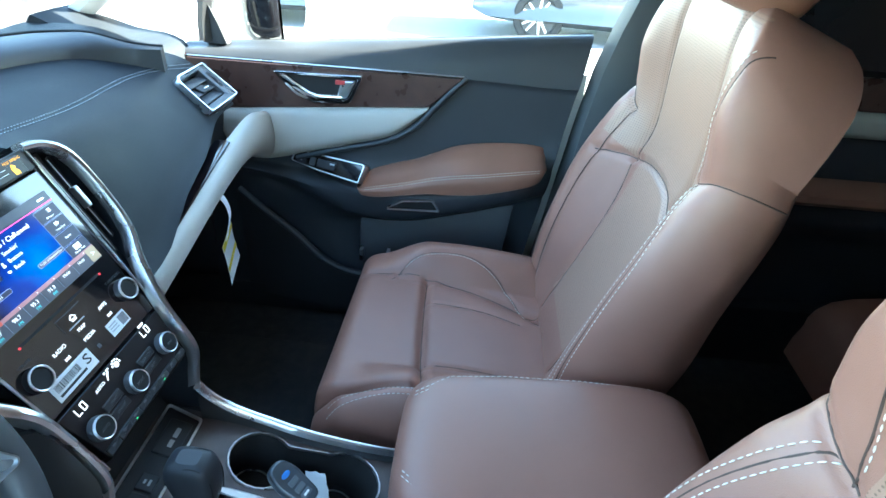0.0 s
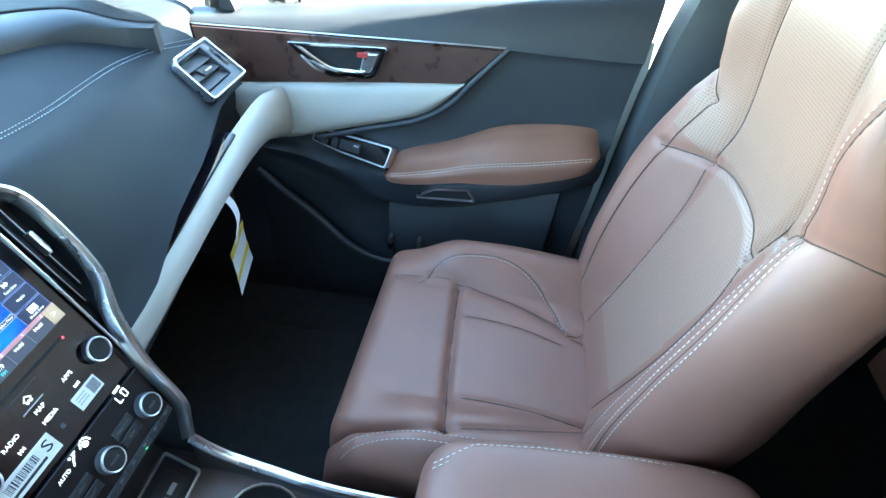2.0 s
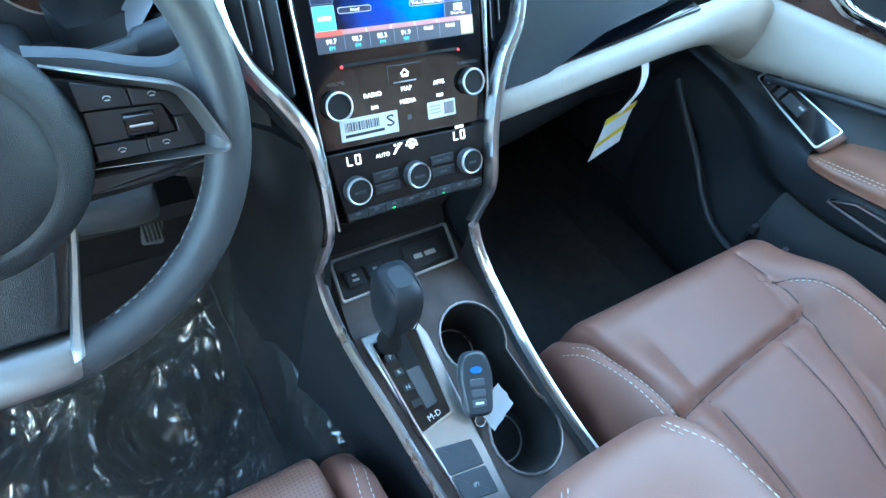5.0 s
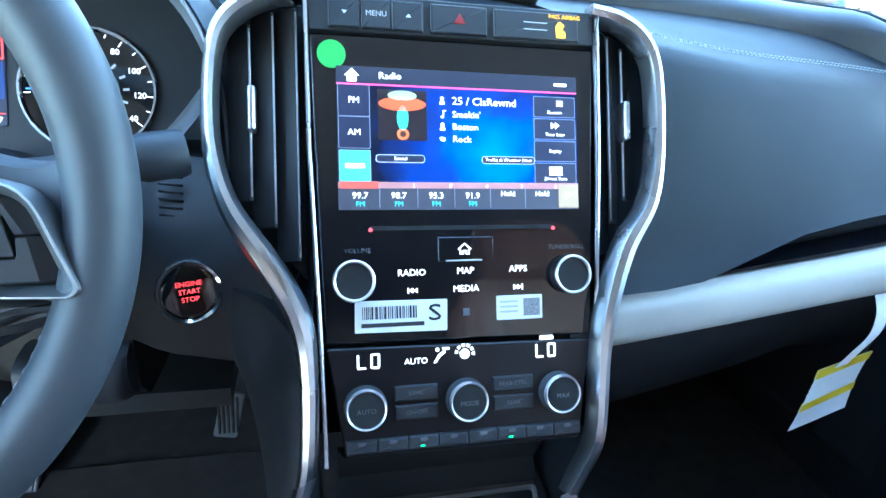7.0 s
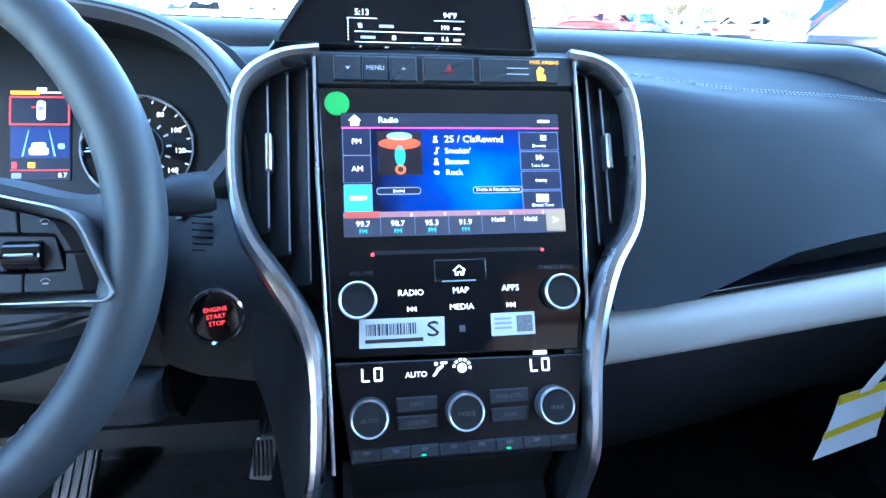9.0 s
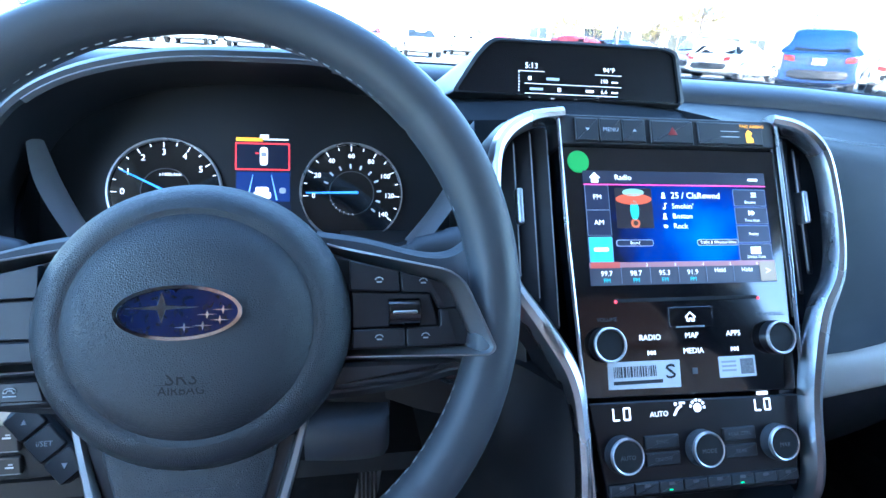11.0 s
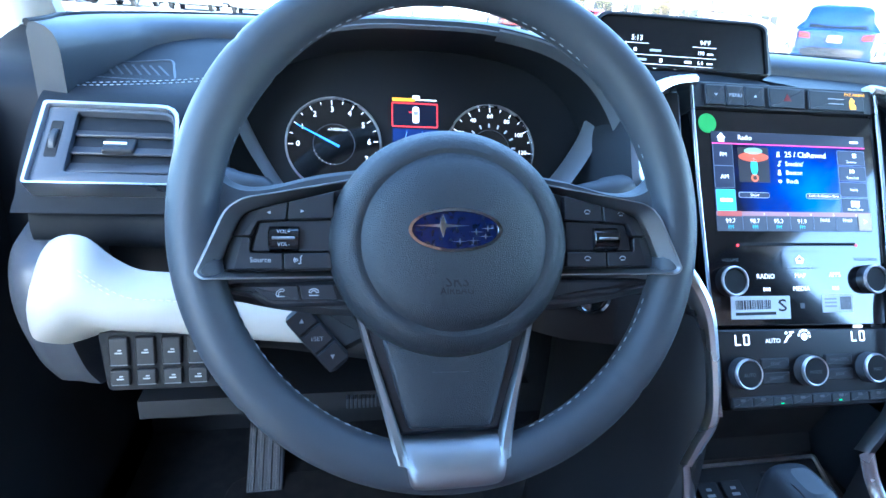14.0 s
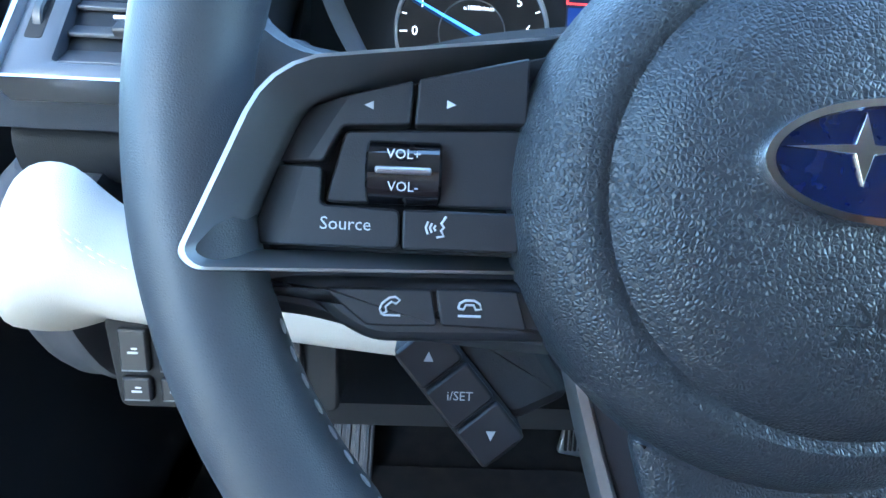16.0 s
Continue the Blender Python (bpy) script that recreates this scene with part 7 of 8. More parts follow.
    pl = part("switch_plate", plate(sw, i_, -0.03, 0.002, 0.001), GLOSS, d)
    part("bright_frame", rim(sw, o_, i_, -0.03, 0.004), SATIN_BRIGHT, pl)
    for u, w in ((-0.068, 0.024), (-0.038, 0.016), (0.0, 0.05)):
        part("switch", plate(sw, rrect(w, 0.022, 0.003, u, -0.001), 0.002, 0.007, 0.002), BLACK_HARD, pl)
    part("symbol", plate(sw, rrect(0.012, 0.004, 0.001, 0.016, 0.003), 0.007, 0.0073, 0.0002), GREY_PRINT, pl)
    part("symbol", plate(sw, rrect(0.004, 0.010, 0.001, -0.068, 0.0), 0.007, 0.0073, 0.0002), GREY_PRINT, pl)
    # inner handle
    ho = rpoly([(-0.097, 1.104), (-0.048, 1.052), (-0.010, 1.037), (0.080, 1.039), (0.113, 1.106)][::-1], [0.012, 0.014, 0.01, 0.008, 0.006])
    hi = rpoly([(-0.080, 1.098), (-0.044, 1.060), (-0.008, 1.046), (0.074, 1.048), (0.101, 1.099)][::-1], [0.010, 0.012, 0.008, 0.006, 0.004])
    h = part("door_handle", rim(DOOR, ho, hi, 0.040, 0.056, 0.002), CHROME, d, "chrome door handle in bright bezel")
    part("recess", plate(DOOR, hi, 0.030, 0.0485, 0.0005), RUBBER, h)
    pts = cr([DOOR @ Vector(p) for p in ((-0.076, 1.094, 0.052), (-0.040, 1.072, 0.060), (-0.006, 1.055, 0.062), (0.03, 1.052, 0.060), (0.062, 1.052, 0.056))], 5)
    part("lever", tube(pts, 0.0055, 8, flat=1.4), CHROME, h, "chrome pull lever")
    part("lock_lever", plate(DOOR, rpoly([(0.050, 1.053), (0.072, 1.053), (0.094, 1.094), (0.062, 1.094)], 0.004), 0.048, 0.060, 0.003), SATIN, h)
    part("lock_mark", plate(DOOR, rrect(0.022, 0.010, 0.002, 0.060, 1.090), 0.058, 0.062, 0.001), mat("red_lock_mark", (0.45, 0.05, 0.05), 0.4), h, "small red lock mark")
    # map pocket and lower panel seams
    part("pocket_lip", tube(cr([D(u, v, n) for u, v, n in ((-0.22, 0.79, 0.045), (-0.15, 0.745, 0.06), (-0.06, 0.69, 0.075), (0.03, 0.62, 0.085), (0.12, 0.585, 0.085), (0.3, 0.575, 0.08), (0.54, 0.58, 0.07))], 5), 0.009, 10), BLACK_SOFT, d)
    part("pocket_front", loft([[D(u, v, n) for u, v, n in ((uu, 0.47, 0.06), (uu, 0.47, nn), (uu, tt, nn), (uu, tt, nn - 0.012))] for uu, tt, nn in ((-0.22, 0.79, 0.050), (-0.15, 0.745, 0.065), (-0.06, 0.69, 0.080), (0.03, 0.62, 0.09), (0.12, 0.585, 0.09), (0.3, 0.575, 0.085), (0.54, 0.58, 0.075))], 1, 4), BLACK_HARD, d)
    part("lower_panel", loft([[D(u, t_, n0 - 0.015), D(u, t_, n0), D(u, (t_ + b_) / 2, (n0 + n1) / 2 + 0.004), D(u, b_, n1), D(u, b_ - 0.01, n1 - 0.02)] for u, t_, b_, n0, n1 in ((0.125, 0.738, 0.700, 0.052, 0.060), (0.145, 0.745, 0.625, 0.050, 0.086), (0.25, 0.768, 0.610, 0.050, 0.096), (0.40, 0.800, 0.610, 0.050, 0.100), (0.515, 0.828, 0.620, 0.050, 0.096), (0.530, 0.822, 0.640, 0.048, 0.080))], 2, 3), BLACK_SOFT, d, "padded lower door panel")
    for u in (0.105, 0.175):
        part("clip", box((0.755, -u - 0.004, 0.640), (0.775, -u + 0.004, 0.672)), SATIN, d)
    return d


door()


# ---- rear of the cabin ----
def rear_cabin():
    d = thing("rear_seat", "brown leather rear seat behind the passenger seat", "car seat")
    rows = []
    for x, h in ((-0.68, -0.03), (-0.64, 0.0), (-0.35, 0.01), (0.0, 0.0), (0.35, 0.01), (0.64, 0.0), (0.68, -0.03)):
        rows.append([(x, -1.24, 0.50), (x, -1.21, 0.62), (x, -1.24, 0.71 + h), (x, -1.41, 0.735 + h), (x, -1.66, 0.70 + h), (x, -1.72, 0.5)])
    part("cushion", loft(rows, 3, 3), BROWN, d)
    rows = []
    for x, h in ((-0.66, -0.03), (-0.62, 0.0), (-0.3, 0.01), (0.0, 0.0), (0.3, 0.01), (0.62, 0.0), (0.66, -0.03)):
        rows.append([(x, -1.62, 0.66), (x, -1.60 + h, 0.80), (x, -1.71 + h, 1.10), (x, -1.80, 1.30), (x, -1.90, 1.28), (x, -1.82, 0.66)])
    part("backrest", loft(rows, 3, 3), BROWN, d)
    for s in (1, -1):
        k = thing("door_2" if s > 0 else "door_3", "dark rear door with brown armrest and thin ivory strip", "car door", kind="structure")
        rows = []
        for y, zs in ((-0.78, 1.245), (-1.1, 1.27), (-1.5, 1.30), (-1.72, 1.32)):
            rows.append([(s * xx, y, z) for xx, z in ((0.88, zs - 0.004), (0.845, zs), (0.825, zs - 0.03), (0.82, 1.05), (0.80, 0.95), (0.76, 0.90), (0.77, 0.84), (0.81, 0.78), (0.80, 0.52), (0.88, 0.46))])
        part("panel", loft(rows, 2, 3), BLACK_SOFT, k)
        part("wood_strip", box((s * 0.822 - 0.006, -1.60, 1.11), (s * 0.822 + 0.006, -0.84, 1.18)), WOOD, k)
        part("ivory_band", loft([[(s * 0.83, y, 1.05), (s * 0.806, y, 1.055), (s * 0.802, y, 1.075), (s * 0.808, y, 1.10), (s * 0.83, y, 1.105)] for y in (-0.84, -1.1, -1.35, -1.6)], 2, 2), CREAM, k)
        part("armrest_pad", loft([[(s * 0.80, y, 0.90), (s * 0.752, y, 0.905), (s * 0.748, y, 0.93), (s * 0.80, y, 0.955)] for y in (-0.9, -1.1, -1.3, -1.5)], 2, 2), TAN, k)
    w = thing("rear_carpet", "black carpet of the rear foot well", "carpet", kind="structure")
    part("carpet", box((-0.72, -1.10, 0.42), (0.72, -0.74, 0.428)), CARPET, w)


rear_cabin()


# ---- things at the front ----
def belt():
    d = thing("seat_belt", "dark grey seat belt webbing beside the passenger seat", "seat belt")
    pts = cr([(0.765, -0.79, 1.50), (0.755, -0.80, 1.20), (0.745, -0.81, 0.95), (0.735, -0.80, 0.72), (0.72, -0.70, 0.55)], 6)
    part("webbing", sweep(pts, [Vector((0, 1, 0))] * len(pts), [Vector((-1, 0, 0))] * len(pts), [(-0.023, 0), (-0.023, 0.0015), (0.023, 0.0015), (0.023, 0)]), mat("dark_webbing", (0.03, 0.032, 0.036), 0.8, grain=0.6, grain_size=1200), d)
    b = thing("belt_buckle", "black seat belt buckle beside the passenger cushion", "buckle")
    part("case", loft([[(0.66 + a, -0.545 + c, z) for a, c in ((-0.012, -0.02), (0.012, -0.02), (0.012, 0.02), (-0.012, 0.02))] for z in (0.62, 0.70, 0.735)], 2, 2), BLACK_HARD, b)
    part("tongue", box((0.652, -0.56, 0.735), (0.668, -0.53, 0.742)), CHROME, b)


belt()


def tag():
    d = thing("hang_tag", "white paper tag with yellow stripes hanging from the glovebox", "tag")
    tl, tr, br, bl = (Vector(p) for p in ((0.421, 0.086, 0.869), (0.520, 0.111, 0.869), (0.484, 0.085, 0.811), (0.385, 0.062, 0.809)))
    loop = cr([(0.468, 0.100, 0.962), (0.470, 0.088, 0.940), (0.469, 0.084, 0.915), (0.463, 0.088, 0.890), (0.459, 0.093, 0.866)], 5)
    part("loop", sweep(loop, [Vector((0.97, 0.22, 0))] * len(loop), [Vector((-0.22, 0.97, 0))] * len(loop), [(-0.011, 0), (-0.011, 0.0006), (0.011, 0.0006), (0.011, 0)]), PAPER, d)

    def strip(v0, v1, n):
        nn = (tr - tl).cross(bl - tl).normalized()
        rows = []
        for i in range(9):
            v = v0 + (v1 - v0) * i / 8
            a, b = tl.lerp(bl, v), tr.lerp(br, v)
            rows.append([a.lerp(b, j / 6) + nn * (n + 0.004 * math.sin(v * 3.0) * (j / 6 - 0.3)) for j in range(7)])
        bm = skin(rows)
        bmesh.ops.solidify(bm, geom=bm.faces[:], thickness=0.0005)
        return bm
    part("leaf", strip(0.0, 1.0, 0.0), PAPER, d)
    ye = mat("yellow_stripe", (0.72, 0.56, 0.02), 0.6)
    for k in (0.0009, -0.0009):
        part("stripe", strip(0.0, 0.15, k), ye, d, "yellow stripe")
        part("stripe", strip(0.55, 0.68, k), ye, d, "yellow stripe")
    for k in range(3):
        part("print_line", strip(0.24 + k * 0.08, 0.26 + k * 0.08, 0.0009), GREY_PRINT, d)


tag()


def key():
    d = thing("key_fob", "black key fob in a clear pouch standing in the cup holder", "key fob")
    m = fr((0.006, -0.177, 0.778), (0.88, -0.30, 0.0), (0.12, 0.85, 0.50))
    part("case", plate(m, rpoly([(-0.016, -0.036), (0.016, -0.036), (0.021, 0.012), (0.014, 0.038), (-0.014, 0.038), (-0.021, 0.012)], [0.010, 0.010, 0.01, 0.012, 0.012, 0.01]), -0.007, 0.004, 0.004), mat("key_grey", (0.045, 0.055, 0.065), 0.3, coat=0.4), d)
    part("badge", plate(m, ell(0.0075, 0.0040, 0.0, 0.016, 24), 0.004, 0.0048, 0.0003), mat("small_blue_badge", (0.05, 0.20, 0.55), 0.2), d, "small blue badge")
    for v in (0.002, -0.010, -0.021):
        part("key_button", plate(m, rrect(0.017, 0.0085, 0.002, 0, v), 0.0035, 0.0050, 0.0008), mat("key_button_grey", (0.10, 0.115, 0.13), 0.35), d)
    part("print_bar", plate(m, rrect(0.010, 0.003, 0.0006, 0, -0.021), 0.005, 0.0053, 0.0001), WHITE, d)
    part("key_ring", tube([m @ Vector((0.006 * math.cos(t), -0.041 + 0.006 * math.sin(t), 0.0)) for t in [2 * math.pi * i / 20 for i in range(20)]], 0.0008, 6, closed=True), CHROME, d)
    p = thing("paper_slip", "crumpled white paper slip under the key fob", "paper")
    q = fr((0.024, -0.203, 0.752), (0.80, 0.35, 0), (-0.25, 0.70, 0.45))
    rng = random.Random(7)
    rows = [[q @ Vector((-0.022 + 0.009 * i, -0.016 + 0.008 * j, rng.uniform(-0.002, 0.002))) for i in range(6)] for j in range(5)]
    bm = skin(rows)
    bmesh.ops.solidify(bm, geom=bm.faces[:], thickness=0.0004)
    part("slip", bm, PAPER, p)


key()


def plastic():
    """Thin protective plastic, crumpled over the driver's floor."""
    d = thing("plastic_sheet", "crumpled clear plastic sheet over the driver's floor mat", "plastic sheet")
    m = bpy.data.materials.new("clear_plastic_film")
    m.use_nodes = True
    nt = m.node_tree
    nt.nodes.remove(nt.nodes["Principled BSDF"])
    tr, gl, mx, df, m2_ = (nt.nodes.new(n) for n in ("ShaderNodeBsdfTransparent", "ShaderNodeBsdfGlossy", "ShaderNodeMixShader", "ShaderNodeBsdfDiffuse", "ShaderNodeMixShader"))
    gl.inputs["Roughness"].default_value = 0.20
    df.inputs["Color"].default_value = (0.40, 0.44, 0.47, 1)
    mx.inputs[0].default_value, m2_.inputs[0].default_value = 0.20, 0.04
    nt.links.new(tr.outputs[0], mx.inputs[1])
    nt.links.new(gl.outputs[0], mx.inputs[2])
    nt.links.new(mx.outputs[0], m2_.inputs[1])
    nt.links.new(df.outputs[0], m2_.inputs[2])
    nt.links.new(m2_.outputs[0], nt.nodes["Material Output"].inputs[0])
    nx, ny = 200, 250
    rows = []
    for j in range(ny):
        row = []
        for i in range(nx):
            x = -0.66 + 0.535 * i / (nx - 1)
            y = -0.26 + 0.58 * j / (ny - 1)
            p = Vector((x * 12 - y * 4, y * 8 + x * 3, 0.3))
            p += Vector((noise.noise(p * 0.7), noise.noise(p * 0.7 + Vector((9, 2, 4))), 0)) * 0.8
            r1 = 1 - abs(noise.noise(p))
            r2 = 1 - abs(noise.noise(p * 2.3 + Vector((5, 1, 2))))
            r3 = 1 - abs(noise.noise(p * 5.1 + Vector((1, 7, 3))))
            h = 0.034 * r1 ** 8 + 0.018 * r2 ** 7 + 0.006 * r3 ** 4
            z = 0.442 + h + 0.20 * sstep(-0.205, -0.128, x)
            row.append((x, y, z))
        rows.append(row)
    part("film", skin(rows), m, d)
    mt = thing("floor_mat", "black carpet floor mat under the steering wheel", "floor mat")
    part("mat", plate(fr((-0.40, 0.15, 0.428), (1, 0, 0), (0, 1, 0)), rrect(0.46, 0.64, 0.05), -0.006, 0.006, 0.003), CARPET, mt)
    m2 = thing("floor_mat", "black carpet floor mat in the passenger foot well", "floor mat")
    part("mat", plate(fr((0.42, 0.15, 0.428), (1, 0, 0), (0, 1, 0)), rrect(0.46, 0.64, 0.05), -0.006, 0.006, 0.003), CARPET, m2)


plastic()


def pedals():
    d = thing("brake_pedal", "metal pedal with black rubber ribs in the driver's foot well", "pedal")
    m = fr((-0.238, 0.42, 0.565), (1, 0, 0), (0.05, 0.35, 1))
    part("pad", plate(m, rpoly([(-0.024, -0.034), (0.012, -0.040), (0.026, 0.034), (-0.008, 0.038)], 0.006), -0.008, 0.0, 0.002), SATIN, d)
    for k in range(5):
        part("rib", plate(m @ pose(0, 0, 0, 0, 0, 0), rrect(0.0040, 0.058, 0.0015, -0.013 + k * 0.0068, 0.0), 0.0, 0.003, 0.001), RUBBER, d)
    part("arm", tube([m @ Vector((0, 0.03, -0.008)), m @ Vector((0.0, 0.12, -0.06)), m @ Vector((0.0, 0.28, -0.10))], 0.007, 8), BLACK_HARD, d)

    f = thing("foot_rest", "grey ribbed foot rest in the driver's foot well", "foot rest")
    g = fr((-0.562, 0.50, 0.50), (1, 0, 0), (0, 0.75, 0.66))
    part("plate", plate(g, rpoly([(-0.032, -0.10), (0.032, -0.10), (0.032, 0.04), (-0.032, 0.04)], 0.004), -0.012, 0.0, 0.003), VENT_GREY, f)
    for k in range(4):
        part("rib", plate(g, rrect(0.008, 0.135, 0.002, -0.022 + k * 0.0147, -0.03), 0.0, 0.004, 0.0015), VENT_GREY, f)


pedals()


def mirror():
    d = thing("side_mirror", "black door mirror outside the passenger window", "mirror")
    c = Vector((1.02, 0.115, 1.205))
    def ring(k, dx, dy_):
        return [c + Vector((dx, dy_, 0)) + Vector((0.10 * u * k, 0, 0.078 * v * k)) for u, v in ((-1, -0.6), (-0.75, -1), (0.5, -0.95), (1, -0.5), (1, 0.6), (0.6, 1), (-0.7, 1), (-1, 0.7))]
    rows = [ring(0.93, 0, -0.004), ring(1.0, 0, 0.0), ring(1.05, 0, 0.04), ring(0.85, 0, 0.09), ring(0.4, 0, 0.115)]
    part("housing", loft(rows, 3, 2, caps=True), GLOSS, d)
    bm = bmesh.new()
    bm.faces.new([bm.verts.new(p) for p in cr(ring(0.92, 0, -0.0095), 3, True)])
    part("mirror_glass", bm, mat("mirror", (0.9, 0.9, 0.9), 0.02, metal=1.0, vary=0.0), d, "mirror glass")
    part("arm", tube([(0.90, 0.16, 1.12), (0.95, 0.15, 1.14), (1.0, 0.14, 1.16)], 0.02, 10), BLACK_HARD, d)
    s = thing("window_corner", "black corner post of the passenger window", "window trim", kind="structure")
    part("post", loft([[(0.845, y + 0.016, z), (0.835, y, z), (0.845, y - 0.016, z), (0.865, y - 0.016, z), (0.865, y + 0.016, z)] for y, z in ((0.262, 1.15), (0.245, 1.25), (0.16, 1.40), (0.0, 1.56))], 1, 2), BLACK_HARD, s)
    part("sail", loft([[(0.85, 0.27, z), (0.84, y, z), (0.865, y, z), (0.87, 0.27, z)] for y, z in ((0.21, 1.145), (0.225, 1.19), (0.25, 1.25))], 1, 1), BLACK_HARD, s)



def window_glass():
    for s in (1,):
        bm = skin([[(s * 0.868, 0.24, 1.14), (s * 0.868, -0.62, 1.22)], [(s * 0.80, 0.08, 1.45), (s * 0.80, -0.66, 1.47)], [(s * 0.74, -0.05, 1.58), (s * 0.74, -0.68, 1.60)]])
        bmesh.ops.solidify(bm, geom=bm.faces[:], thickness=0.004)
        ob = setting("window_1", bm, GLASS, "clear side window of the passenger door", "window")
        ob.visible_shadow = False


mirror()
window_glass()


def open_door():
    """The driver's door stands open, hinged at the front."""
    d = thing("door_4", "open driver door with dark inner panel", "car door", kind="structure")
    # swung only a little, so the panel holds back light from the left
    m = fr((-0.90, 0.30, 0.0), (-0.27, -0.963, 0), (0, 0, 1))
    part("panel", plate(m, rpoly([(0.0, 0.46), (0.98, 0.50), (1.02, 1.22), (0.02, 1.15)], 0.05), -0.06, 0.03, 0.02), BLACK_SOFT, d)
    part("window_frame", tube([m @ Vector(p) for p in ((0.03, 1.14, -0.02), (0.35, 1.45, -0.05), (0.65, 1.58, -0.08), (0.98, 1.56, -0.08), (1.0, 1.22, -0.02))], 0.02, 8), BLACK_HARD, d)
    # pane added with a tint to dim the light through the window
    bm = skin([[m @ Vector((0.04, 1.15, -0.02)), m @ Vector((0.98, 1.22, -0.02))], [m @ Vector((0.36, 1.44, -0.05)), m @ Vector((0.98, 1.40, -0.05))], [m @ Vector((0.65, 1.57, -0.08)), m @ Vector((0.97, 1.55, -0.08))]])
    bmesh.ops.solidify(bm, geom=bm.faces[:], thickness=0.004)
    part("pane", bm, TINT_GLASS, d, "added tinted pane that dims the side light")
    part("armrest_pad", plate(m, rpoly([(0.35, 0.86), (0.85, 0.90), (0.85, 0.97), (0.40, 0.93)], 0.02), 0.03, 0.09, 0.02), TAN, d)


open_door()


# ---- outside: car park ----
ASPHALT = mat("grey_asphalt", (0.19, 0.19, 0.185), 0.9, grain=0.6, grain_size=60, vary=0.2, vary_size=0.5)


def ground_z(x, y):
    f = sstep(2.5, 13, y)
    return 0.70 * f + min(2.0, 0.02 * max(0.0, y - 13)) - 0.035 * min(10.0, max(0.0, x)) * (1 - f)


def ground():
    rows = []
    c = [-900, -400, -150, -70, -40, -25, -16, -12, -9, -6, -4, -2, 0, 2, 4, 6, 8, 10, 12, 14, 17, 21, 26, 34, 45, 60, 90, 150, 400, 900]
    for y in c:
        rows.append([(x, y, ground_z(x, y)) for x in c])
    setting("ground", skin(rows), ASPHALT, "sunlit pale grey asphalt of a car park", "ground")
    PAINT = mat("white_line_paint", (0.7, 0.7, 0.68), 0.8, vary=0.15)
    l = thing("bay_line", "white painted parking bay line on the asphalt", "road marking", "bay lines")
    part("line", skin([[(3.9, y, ground_z(3.9, y) + 0.012) for y in (-6, -3, 0, 2)], [(4.02, y, ground_z(4.02, y) + 0.012) for y in (-6, -3, 0, 2)]]), PAINT, l)


ground()
TYRE = mat("tyre_rubber", (0.02, 0.02, 0.021), 0.85, vary=0.1)
ALLOY = mat("machined_alloy", (0.70, 0.71, 0.72), 0.3, metal=0.9, vary=0.05)
CAR_GLASS = mat("tinted_car_glass", (0.02, 0.025, 0.03), 0.05, coat=0.5, vary=0.02)
LAMP_RED = mat("red_tail_lamp", (0.35, 0.02, 0.02), 0.2, coat=0.5)
PLATE = mat("white_plate", (0.75, 0.75, 0.74), 0.5)


